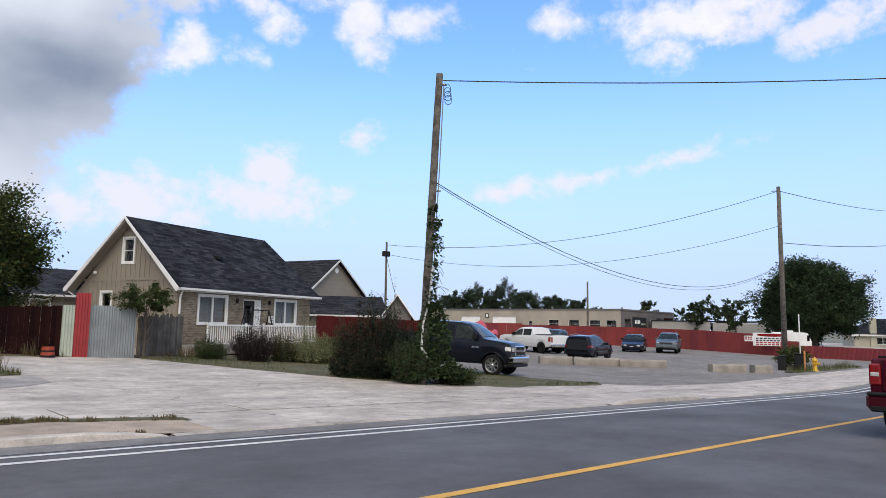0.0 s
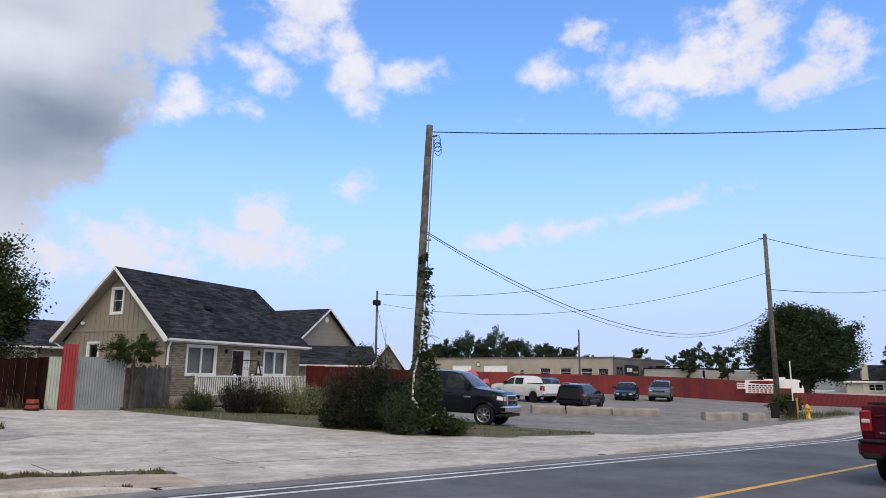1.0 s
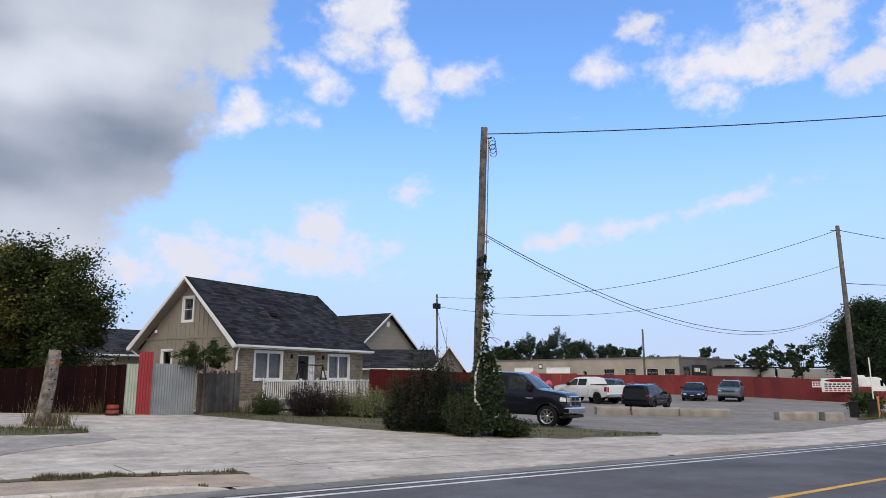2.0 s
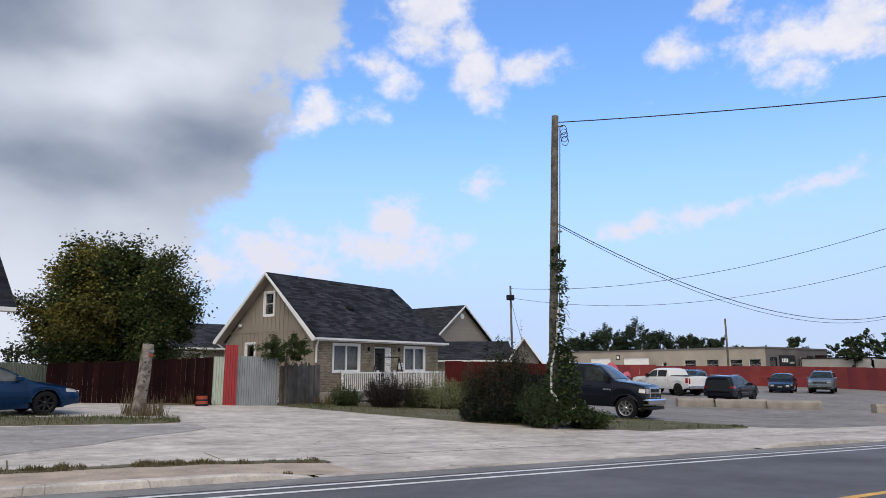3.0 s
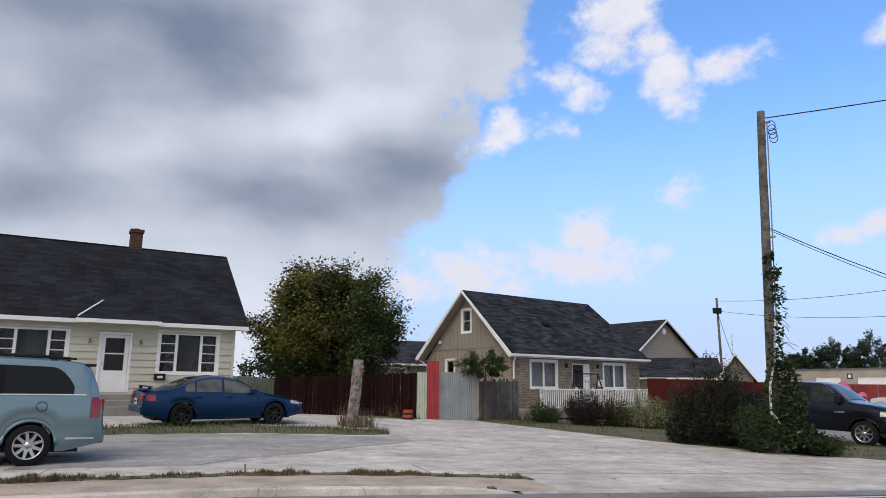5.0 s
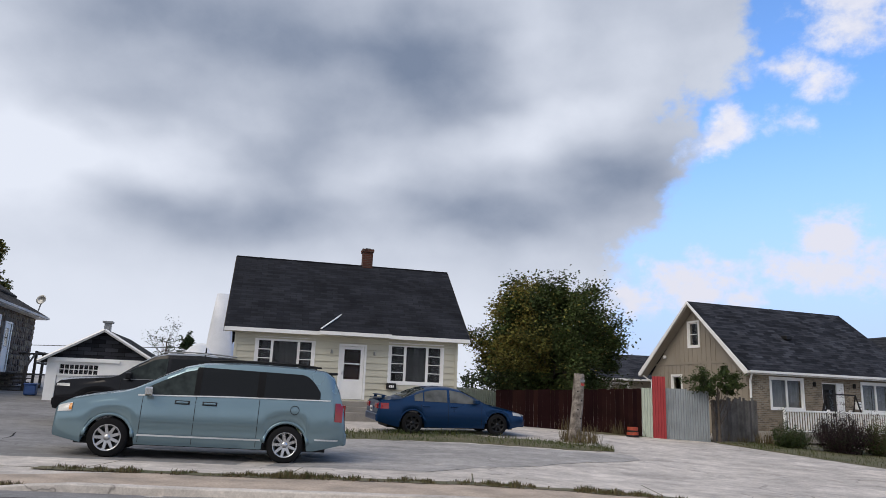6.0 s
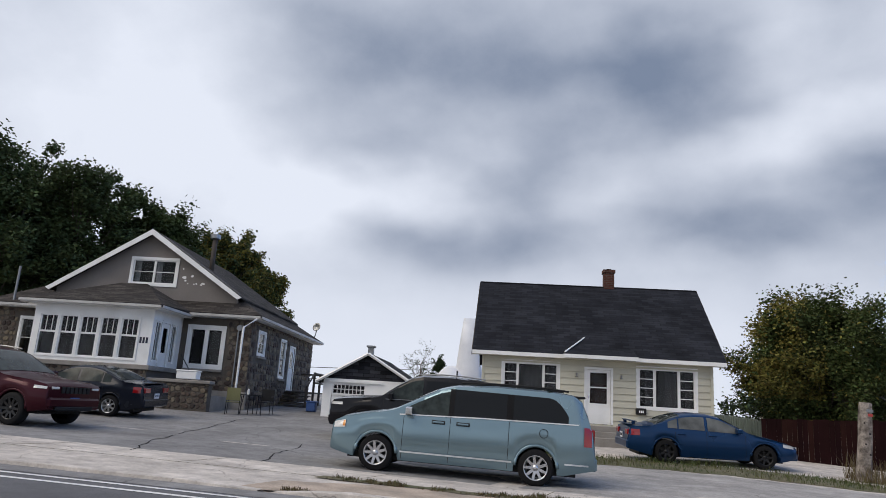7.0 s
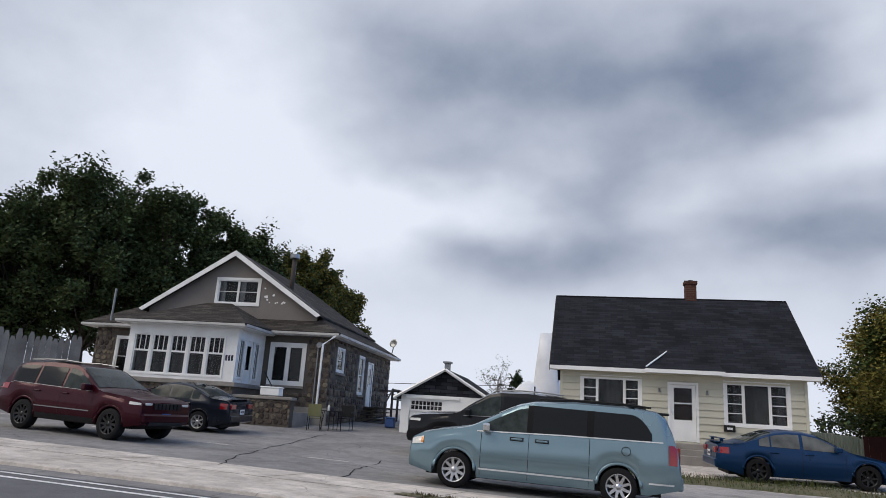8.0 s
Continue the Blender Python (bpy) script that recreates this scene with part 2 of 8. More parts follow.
# The last colour of each roof is the painted shadow line between courses.
CHAR = shingle_material("charcoal_shingle", (0.014, 0.015, 0.019), (0.052, 0.055, 0.066), (0.006, 0.006, 0.007))
DARKSH = shingle_material("dark_shingle", (0.012, 0.013, 0.017), (0.024, 0.026, 0.032), (0.0085, 0.009, 0.011))
BROWNSH = shingle_material("brown_shingle", (0.030, 0.027, 0.025), (0.070, 0.062, 0.056), (0.008, 0.007, 0.007))
BRICK = brick_material("tan_brick", (0.25, 0.20, 0.145), (0.11, 0.088, 0.066), (0.27, 0.25, 0.21))
REDBRICK = brick_material("red_brick", (0.085, 0.032, 0.024), (0.045, 0.02, 0.016), (0.09, 0.075, 0.065))
MORTAR = M("mortar", (0.105, 0.09, 0.075), 0.95, scale=2, bump=0.5)
STONE = M("field_stone", (0.125, 0.092, 0.066), 0.9, scale=3.5, c2=(0.072, 0.066, 0.062), rand=0.7, bump=0.6, fine=25, fvar=0.2)
STUCCO = M("grey_brown_stucco", (0.205, 0.185, 0.17), 0.9, scale=0.9, c2=(0.17, 0.155, 0.145), bump=0.3)
CEMENT = M("cement_sill", (0.27, 0.25, 0.225), 0.9, scale=2, bump=0.3)
GLASS = glass_material("window_glass")
# Near-black for unlit rooms behind panes, shade as colour, and for one dark door.
ROOM = M("unlit_room_and_dark_door", (0.03, 0.03, 0.032), 0.9, bump=0)
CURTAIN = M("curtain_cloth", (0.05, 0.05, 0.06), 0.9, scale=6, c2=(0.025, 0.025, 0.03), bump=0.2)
PALECURTAIN = M("pale_curtain", (0.27, 0.28, 0.31), 0.9, scale=5, c2=(0.18, 0.19, 0.21), bump=0.2)
BLACKGLASS = M("tinted_car_glass", (0.006, 0.007, 0.008), 0.06, bump=0, var=0.1, fvar=0.02, spec=0.28)
CARGLASS = M("car_glass", (0.034, 0.044, 0.041), 0.05, bump=0, scale=5.5, c2=(0.008, 0.010, 0.010), fvar=0.02, spec=0.22)
# Opaque; the paler colour stands for daylight seen through the sedan's windows.
PALEGLASS = M("daylit_car_glass", (0.13, 0.137, 0.135), 0.05, bump=0, scale=2.2, c2=(0.03, 0.033, 0.034), fvar=0.05, spec=0.25)
RUBBER = M("tyre_rubber", (0.011, 0.011, 0.012), 0.9, bump=0.2, spec=0.2)
BLACKPL = M("black_plastic", (0.012, 0.012, 0.013), 0.6, bump=0.1, spec=0.25)
CHROME = M("chrome", (0.72, 0.73, 0.75), 0.12, 1.0, bump=0, var=0.05, fvar=0.03)
ALLOY = M("alloy_rim", (0.60, 0.61, 0.63), 0.28, 0.9, bump=0, var=0.05, fvar=0.03)
BLACKRIM = M("black_rim", (0.015, 0.015, 0.016), 0.3, 0.3, bump=0)
REDLENS = M("red_lens", (0.26, 0.007, 0.010), 0.12, bump=0, coat=0.6)
CLEARLENS = M("clear_lens", (0.62, 0.62, 0.60), 0.12, bump=0, coat=0.6, c2=(0.4, 0.4, 0.4))
AMBER = M("amber_lens", (0.62, 0.24, 0.04), 0.15, bump=0, coat=0.5)
PLATE = M("plate_white", (0.66, 0.67, 0.70), 0.5, bump=0)
PLATEBLUE = M("plate_blue", (0.04, 0.10, 0.30), 0.5, bump=0)
INK = M("dark_ink", (0.02, 0.025, 0.05), 0.6, bump=0)
WOOD = M("weathered_pole_wood", (0.150, 0.138, 0.125), 0.9, scale=5.0, c2=(0.05, 0.041, 0.035), fine=30, bump=0.6, fvar=0.25)
GREYWOOD = M("grey_fence_wood", (0.215, 0.205, 0.19), 0.9, scale=1.5, c2=(0.13, 0.122, 0.115), fine=30, bump=0.5, fvar=0.2, rand=0.2)
DARKWOOD = M("dark_deck_wood", (0.06, 0.05, 0.042), 0.85, scale=2, bump=0.4)
MAROON = M("maroon_fence", (0.017, 0.0052, 0.0052), 0.95, scale=1.5, c2=(0.010, 0.004, 0.004), rand=0.3, bump=0.2, spec=0.08)
DARKBOARD = M("dark_grey_board", (0.155, 0.138, 0.12), 0.95, scale=1.8, c2=(0.07, 0.062, 0.054), fine=26, bump=0.5, fvar=0.25, rand=0.3, spec=0.15)
POSTWOOD = M("bleached_post_wood", (0.30, 0.265, 0.235), 0.95, scale=5.5, c2=(0.055, 0.045, 0.038), fine=24, bump=0.9, fvar=0.35, spec=0.15)
REDPANEL = M("red_panel", (0.36, 0.035, 0.038), 0.65, scale=1.2, c2=(0.28, 0.032, 0.034), bump=0.15, rand=0.08)
# Darker copy of the wall red: shade behind the shrubs is in the colour.
SHADEDRED = M("shaded_red_board", (0.090, 0.0135, 0.0145), 0.9, scale=0.8, c2=(0.055, 0.011, 0.011), bump=0.2, rand=0.15, fvar=0.15, spec=0.15)
OLDRED = M("faded_red_wall", (0.24, 0.030, 0.033), 0.75, scale=0.35, c2=(0.15, 0.027, 0.029), bump=0.2, rand=0.15, fvar=0.15)
GALV = M("galvanised_panel", (0.33, 0.36, 0.38), 0.5, 0.25, scale=1.2, c2=(0.24, 0.265, 0.28), bump=0.1, rand=0.12)
PALEGREEN = M("pale_green_panel", (0.42, 0.47, 0.40), 0.7, scale=1.6, c2=(0.33, 0.37, 0.31), bump=0.2, rand=0.1)
TARP = M("white_tarpaulin", (0.68, 0.70, 0.74), 0.45, scale=1.2, c2=(0.55, 0.58, 0.63), bump=0.2)
BLOCK = M("concrete_block_barrier", (0.33, 0.30, 0.265), 0.95, scale=1.6, c2=(0.20, 0.185, 0.165), bump=0.5, fvar=0.2)
METAL = M("grey_metal", (0.28, 0.29, 0.30), 0.4, 0.7, bump=0.05)
WIRE = M("cable_black", (0.02, 0.02, 0.022), 0.6, bump=0)
ORANGE = M("orange_plastic", (0.40, 0.055, 0.02), 0.6, bump=0, scale=9, c2=(0.16, 0.03, 0.015))
HYDRANT = M("hydrant_yellow", (0.70, 0.42, 0.03), 0.45, bump=0.05)
BARK = M("bark", (0.075, 0.06, 0.048), 0.95, scale=4, bump=0.8, fine=20, fvar=0.25)


def worn(m, streak=0.25, crack=0.5, size=0.22, angle=10.0, grit=0.28):
    """Adds long faint traffic streaks and a net of thin cracks to a paving material."""
    nt = m.node_tree
    L = nt.links.new
    b = nt.nodes["Principled BSDF"]
    src = b.inputs["Base Color"].links[0].from_socket
    pos = nt.nodes.new("ShaderNodeNewGeometry").outputs["Position"]
    mp = nt.nodes.new("ShaderNodeMapping")
    mp.inputs[2].default_value = (0, 0, radians(angle))
    mp.inputs[3].default_value = (0.75, 1.3, 1)
    L(pos, mp.inputs[0])
    n = nt.nodes.new("ShaderNodeTexNoise")
    n.inputs["Scale"].default_value, n.inputs["Detail"].default_value = 1.0, 6.0
    n.inputs["Roughness"].default_value = 0.65
    L(mp.outputs[0], n.inputs["Vector"])
    r = nt.nodes.new("ShaderNodeMapRange")
    L(n.outputs[0], r.inputs[0])
    for i, v in enumerate((0.3, 0.7, 1 - streak, 1 + streak * 0.6)):
        r.inputs[i + 1].default_value = v
    wn_ = nt.nodes.new("ShaderNodeTexNoise")
    wn_.inputs["Scale"].default_value = 0.9
    wn_.inputs["Detail"].default_value = 4.0
    L(pos, wn_.inputs["Vector"])
    add = nt.nodes.new("ShaderNodeVectorMath")
    add.operation = "MULTIPLY_ADD"
    L(wn_.outputs["Color"], add.inputs[0])
    add.inputs[1].default_value = (1.6, 1.6, 0)
    L(pos, add.inputs[2])
    vo = nt.nodes.new("ShaderNodeTexVoronoi")
    vo.feature = "DISTANCE_TO_EDGE"
    vo.voronoi_dimensions = "2D"
    vo.inputs["Scale"].default_value = size
    L(add.outputs[0], vo.inputs["Vector"])
    c = nt.nodes.new("ShaderNodeMapRange")
    L(vo.outputs["Distance"], c.inputs[0])
    for i, v in enumerate((0.0, 0.006, 1 - crack, 1.0)):
        c.inputs[i + 1].default_value = v
    mu = nt.nodes.new("ShaderNodeMath")
    mu.operation = "MULTIPLY"
    L(r.outputs[0], mu.inputs[0])
    L(c.outputs[0], mu.inputs[1])
    # small patches, oil spots and loose grit
    gr = nt.nodes.new("ShaderNodeTexNoise")
    gr.inputs["Scale"].default_value, gr.inputs["Detail"].default_value, gr.inputs["Roughness"].default_value = 3.2, 9.0, 0.78
    L(pos, gr.inputs["Vector"])
    gm = nt.nodes.new("ShaderNodeMapRange")
    L(gr.outputs[0], gm.inputs[0])
    for i, v in enumerate((0.34, 0.66, 1 - grit, 1 + grit * 0.7)):
        gm.inputs[i + 1].default_value = v
    mg = nt.nodes.new("ShaderNodeMath")
    mg.operation = "MULTIPLY"
    L(mu.outputs[0], mg.inputs[0])
    L(gm.outputs[0], mg.inputs[1])
    hs = nt.nodes.new("ShaderNodeHueSaturation")
    L(src, hs.inputs["Color"])
    L(mg.outputs[0], hs.inputs["Value"])
    L(hs.outputs[0], b.inputs["Base Color"])


worn(LOT, 0.34, 0.45, 0.16)
worn(CONCRETE, 0.34, 0.5, 0.3)
worn(OLD_ASPHALT, 0.22, 0.45, 0.2, 17)
worn(DRIVE, 0.3, 0.4, 0.2)
worn(YARD, 0.25, 0.3, 0.15)
worn(ASPHALT, 0.22, 0.0, 0.2, 0, 0.14)


def leaf_material(name, c, c2, isl=0.4):
    m = M(name, c, 0.75, island=isl, c2=c2, scale=0.55, bump=0, spec=0.12)
    m.node_tree.nodes["Principled BSDF"].inputs["Transmission Weight"].default_value = 0.0
    return m


LEAF = leaf_material("maple_leaf", (0.055, 0.074, 0.023), (0.031, 0.043, 0.016))
LEAFGOLD = leaf_material("yellowing_leaf", (0.175, 0.148, 0.038), (0.095, 0.096, 0.030))
LEAFDEEP = leaf_material("deep_green_leaf", (0.066, 0.090, 0.036), (0.042, 0.060, 0.028))
LEAFDARK = leaf_material("dark_leaf", (0.030, 0.050, 0.022), (0.020, 0.033, 0.016))
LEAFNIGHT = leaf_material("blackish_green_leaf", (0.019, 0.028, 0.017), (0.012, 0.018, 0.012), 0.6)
# Bluer and greyer green: distance haze is mixed into this leaf colour.
LEAFHAZE = leaf_material("hazed_far_leaf", (0.040, 0.058, 0.034), (0.026, 0.040, 0.026))
LEAFPALE = leaf_material("pale_shrub_leaf", (0.30, 0.31, 0.17), (0.10, 0.12, 0.05))
LEAFPURPLE = leaf_material("purple_shrub_leaf", (0.034, 0.018, 0.022), (0.018, 0.014, 0.015))
LEAFBROWN = leaf_material("brown_seed_head", (0.085, 0.052, 0.036), (0.045, 0.034, 0.024))
VINE = leaf_material("vine_leaf", (0.036, 0.056, 0.021), (0.020, 0.032, 0.014))


# ---- small builders ----
def link_mesh(name, bm, material, parent=None, smooth=False):
    me = bpy.data.meshes.new(name)
    bm.to_mesh(me)
    bm.free()
    for m in material if isinstance(material, (list, tuple)) else [material]:
        me.materials.append(m)
    if smooth:
        me.shade_smooth()
    ob = new(name, me)
    if parent is not None:
        ob.parent = parent
    return ob


def part(name, bm, material, parent, label="", smooth=False):
    """One mesh object under a thing or a part."""
    ob = link_mesh(name, bm, material, parent, smooth)
    return tagged(ob, label) if label else ob


def thing(name, m, label, category, group=""):
    ob = new(name)
    ob.empty_display_size = 0.2
    ob.matrix_world = m
    return tagged(ob, label, category, group)


def bx(bm, x0, x1, y0, y1, z0, z1, mi=0):
    c = [bm.verts.new((x, y, z)) for z in (z0, z1) for x, y in ((x0, y0), (x1, y0), (x1, y1), (x0, y1))]
    for f in ((3, 2, 1, 0), (4, 5, 6, 7), (0, 1, 5, 4), (1, 2, 6, 5), (2, 3, 7, 6), (3, 0, 4, 7)):
        bm.faces.new([c[i] for i in f]).material_index = mi
    return c


def box_bm(*a):
    bm = bmesh.new()
    bx(bm, *a)
    return bm


def bevelled(bm, w=0.01, seg=1):
    bmesh.ops.bevel(bm, geom=list(bm.edges), offset=w, segments=seg, affect="EDGES", profile=0.6)
    return bm


def tube(bm, a, b, r0, r1=None, n=8, cap=True):
    a, b = Vector(a), Vector(b)
    r1 = r0 if r1 is None else r1
    q = (b - a).to_track_quat("Z", "Y").to_matrix()
    rings = []
    for p, r in ((a, r0), (b, r1)):
        rings.append([bm.verts.new(p + q @ Vector((math.cos(i * math.tau / n) * r, math.sin(i * math.tau / n) * r, 0))) for i in range(n)])
    for i in range(n):
        bm.faces.new((rings[0][i], rings[0][(i + 1) % n], rings[1][(i + 1) % n], rings[1][i]))
    if cap:
        bm.faces.new(rings[0][::-1])
        bm.faces.new(rings[1])


def tube_bm(*a, **k):
    bm = bmesh.new()
    tube(bm, *a, **k)
    return bm


def polyline(bm, pts, r, n=6):
    """One unbroken round bar through the points; r may be a list, one radius a point."""
    pts = [Vector(p) for p in pts]
    prev = None
    for i, p in enumerate(pts):
        d = (pts[min(i + 1, len(pts) - 1)] - pts[max(i - 1, 0)]).normalized()
        up = Vector((0, 0, 1)) if abs(d.z) < 0.9 else Vector((0, 1, 0))
        s = d.cross(up).normalized()
        t = s.cross(d)
        rr = r[i] if isinstance(r, (list, tuple)) else r
        ring = [bm.verts.new(p + (s * math.cos(k * math.tau / n) + t * math.sin(k * math.tau / n)) * rr) for k in range(n)]
        if prev:
            for k in range(n):
                bm.faces.new((prev[k], prev[(k + 1) % n], ring[(k + 1) % n], ring[k]))
        else:
            bm.faces.new(ring[::-1])
        prev = ring
    bm.faces.new(prev)


def prism(bm, outline, axis, lo, hi, mi=0):
    """Extrude a 2-D outline along an axis ('x': outline is (y, z); 'y': outline is (x, z))."""
    def put(p, d):
        return (d, p[0], p[1]) if axis == "x" else (p[0], d, p[1])
    a = [bm.verts.new(put(p, lo)) for p in outline]
    b = [bm.verts.new(put(p, hi)) for p in outline]
    fs = [bm.faces.new(a), bm.faces.new(b[::-1])]
    for i in range(len(a)):
        j = (i + 1) % len(a)
        fs.append(bm.faces.new((a[i], b[i], b[j], a[j])))
    for f in fs:
        f.material_index = mi
    bmesh.ops.recalc_face_normals(bm, faces=fs)


def lathe(bm, profile, n=24, centre=(0, 0, 0), axis="y"):
    rings = []
    for r, d in profile:
        ring = []
        for i in range(n):
            c, s = math.cos(i * math.tau / n) * r, math.sin(i * math.tau / n) * r
            p = (c, d, s) if axis == "y" else (c, s, d)
            ring.append(bm.verts.new(Vector(p) + Vector(centre)))
        rings.append(ring)
    fs = []
    for a, b in zip(rings, rings[1:]):
        for i in range(n):
            fs.append(bm.faces.new((a[i], a[(i + 1) % n], b[(i + 1) % n], b[i])))
    bmesh.ops.recalc_face_normals(bm, faces=fs)


def hashed(*k):
    v = math.sin(sum(a * b for a, b in zip(k, (12.9898, 78.233, 37.719, 4.581)))) * 43758.5453
    return v - math.floor(v)

# ---- the ground: one sheet, falling along the road and rising from it ----
def ground_z(x, y):
    z = -0.03 * min(x, 30) if x > 0 else 0.028 * max(0, min(-x, 40) - 4)
    if y > 14.5:
        z += 0.035 * (min(y, 42) - 14.5) * (1 - 0.5 * min(1, max(0, x / 20)))
    return z


def kerb_y(x):
    """The far kerb of the road; the road bends where the lots begin to rise."""
    a, b = 9.18 + 0.028 * (x + 1), 9.1 + 0.29 * (x + 4.2)
    d = (a - b) / 2
    return (a + b) / 2 - math.sqrt(d * d + 0.15 ** 2) + 0.1


def wob(x, y, s=1.0, amp=0.1):
    return noise.noise((x * s, y * s, 3.7)) * amp


def spaced(lo, hi, fine_lo, fine_hi, step, grow=1.22):
    v = [fine_lo + i * step for i in range(int((fine_hi - fine_lo) / step) + 1)]
    s = step
    while v[-1] < hi:
        s *= grow
        v.append(min(hi, v[-1] + s))
    s = step
    while v[0] > lo:
        s *= grow
        v.insert(0, max(lo, v[0] - s))
    return v


def sheet(name, material, xs, lo, hi, rows, lift, label, category="ground", kind="structure", jag=0.0, thick=0.0, parent=None):
    """A sheet over the ground between two lines y = lo(x) and y = hi(x)."""
    bm = bmesh.new()
    grid = []
    for x in xs:
        a, b = lo(x), hi(x)
        col = []
        for j in range(rows + 1):
            y = a + (b - a) * j / rows
            if jag and j in (0, rows):
                y += noise.noise((x * 1.7, y * 0.9, 1.1)) * jag + noise.noise((x * 6, y, 5.2)) * jag * 0.35
            z = ground_z(x, y) + lift
            if thick and j in (0, rows):
                z -= thick
            col.append(bm.verts.new((x, y, z)))
        grid.append(col)
    for c0, c1 in zip(grid, grid[1:]):
        for j in range(rows):
            bm.faces.new((c0[j], c1[j], c1[j + 1], c0[j + 1]))
    ob = link_mesh(name, bm, material, parent, smooth=not thick)
    return tagged(ob, label, category, kind=kind)


gx, gy = spaced(-1500, 1500, -45, 62, 1.5), spaced(-400, 1500, -12, 60, 1.0)
bm = bmesh.new()
grid = [[bm.verts.new((x, y, ground_z(x, y) - (0.06 if y < kerb_y(x) - 0.3 else 0.0))) for y in gy] for x in gx]
for c0, c1 in zip(grid, grid[1:]):
    for j in range(len(gy) - 1):
        f = bm.faces.new((c0[j], c1[j], c1[j + 1], c0[j + 1]))
        cx, cy = (c0[j].co.x + c1[j].co.x) / 2, (c0[j].co.y + c0[j + 1].co.y) / 2
        f.material_index = 1 if (cx > 130 or cx < -60 or cy > 95 or cy < -20) else 0
tagged(link_mesh("ground", bm, [LOT, FIELD], smooth=True), "pale grey gravel and concrete lot in front of houses", "ground", kind="structure")


def xs_between(a, b, step=0.35):
    n = max(2, int((b - a) / step))
    return [a + (b - a) * i / n for i in range(n + 1)]


road_xs = spaced(-260, 400, -40, 60, 0.8)
sheet("road", ASPHALT, road_xs, lambda x: kerb_y(x) - 13.5, lambda x: kerb_y(x) + 0.02, 12, 0.004, "dark grey asphalt road with painted lines", "road")
sheet("road_marking", LINE, road_xs, lambda x: kerb_y(x) - 0.72, lambda x: kerb_y(x) - 0.62, 1, 0.009, "thin white edge line on the asphalt", "road marking")
sheet("road_marking", LINE, road_xs, lambda x: kerb_y(x) - 1.10, lambda x: kerb_y(x) - 0.99, 1, 0.009, "white lane line beside the edge line", "road marking")
sheet("road_marking", YELLOW, road_xs, lambda x: kerb_y(x) - 4.60, lambda x: kerb_y(x) - 4.47, 1, 0.009, "yellow centre line on the asphalt", "road marking")
# far side asphalt yards
sheet("parking_lot", OLD_ASPHALT, xs_between(-32, -3.2, 0.8), lambda x: kerb_y(x) + 3.75, lambda x: 32.0 if x < -9 else 18.0 + max(0, -x - 5) * 1.2, 24, 0.006, "cracked grey asphalt yard in front of the stone house", "parking lot", jag=0.12)
sheet("parking_lot", YARD, xs_between(19.5, 75, 1.0), lambda x: kerb_y(x) + 4.0 + max(0, 23 - x) * 1.0, lambda x: 60.0, 30, 0.006, "grey asphalt car park with parked vehicles", "parking lot", jag=0.2)


sheet("driveway", DRIVE, xs_between(-3.3, 4.2, 0.3), lambda x: kerb_y(x) + 3.72 + max(0, x + 1.0) * 0.9, lambda x: 18.75, 14, 0.007, "worn grey driveway patch before the island", "driveway", jag=0.3)


def kerb(x0, x1, height, label):
    bm = bmesh.new()
    rings = []
    for x in xs_between(x0, x1, 0.5):
        y, z = kerb_y(x), ground_z(x, kerb_y(x))
        e = min(1, (x - x0) / 0.8, (x1 - x) / 0.8)
        hgt = 0.012 + height * max(0, e) + wob(x, 0, 2, 0.008)
        rings.append([bm.verts.new(p) for p in ((x, y, z - 0.03), (x, y + 0.02, z + hgt * 0.85), (x, y + 0.045, z + hgt), (x, y + 0.19, z + hgt), (x, y + 0.20, z - 0.03))])
    for a, b in zip(rings, rings[1:]):
        for i in range(4):
            bm.faces.new((a[i], b[i], b[i + 1], a[i + 1]))
    tagged(link_mesh("kerb", bm, CONCRETE), label, "kerb", kind="structure")


kerb(-40, -6.2, 0.05, "low worn concrete kerb along the road")
kerb(-6.0, 3.6, 0.09, "worn concrete kerb beside the sandy verge")
kerb(3.7, 14.2, 0.012, "dropped concrete kerb at the driveway")
kerb(14.4, 19.2, 0.10, "broken concrete kerb end beside the driveway")
kerb(19.4, 90, 0.03, "low concrete kerb along the road")
sheet("pavement", CONCRETE, xs_between(-40, 90, 0.6), lambda x: kerb_y(x) + 0.2, lambda x: kerb_y(x) + 3.75, 8, 0.010, "light grey worn concrete pavement along the road", "pavement", jag=0.05)
# slab joints are thin dark recessed strips
for i, x in enumerate(range(-36, 60, 3)):
    bm = bmesh.new()
    y0, y1 = kerb_y(x) + 2.35, kerb_y(x) + 3.72
    v = [bm.verts.new((px, py, ground_z(px, py) + 0.0125)) for px, py in ((x, y0), (x + 0.025, y0), (x + 0.025, y1), (x, y1))]
    bm.faces.new(v)
    tagged(link_mesh("pavement_joint", bm, SOIL), "dark joint between pavement slabs", "joint", kind="structure")
sheet("pavement_joint", SOIL, xs_between(-36, -6, 0.5), lambda x: kerb_y(x) + 2.33 + wob(x, 1, 0.8, 0.03), lambda x: kerb_y(x) + 2.36 + wob(x, 1, 0.8, 0.03), 1, 0.0125, "dark joint along the pavement", "joint")
sheet("pavement_joint", SOIL, xs_between(4.4, 40, 0.4), lambda x: kerb_y(x) + 2.30 + wob(x, 1, 0.8, 0.05), lambda x: kerb_y(x) + 2.335 + wob(x, 1, 0.8, 0.05), 1, 0.0125, "dark joint along the driveway", "joint")
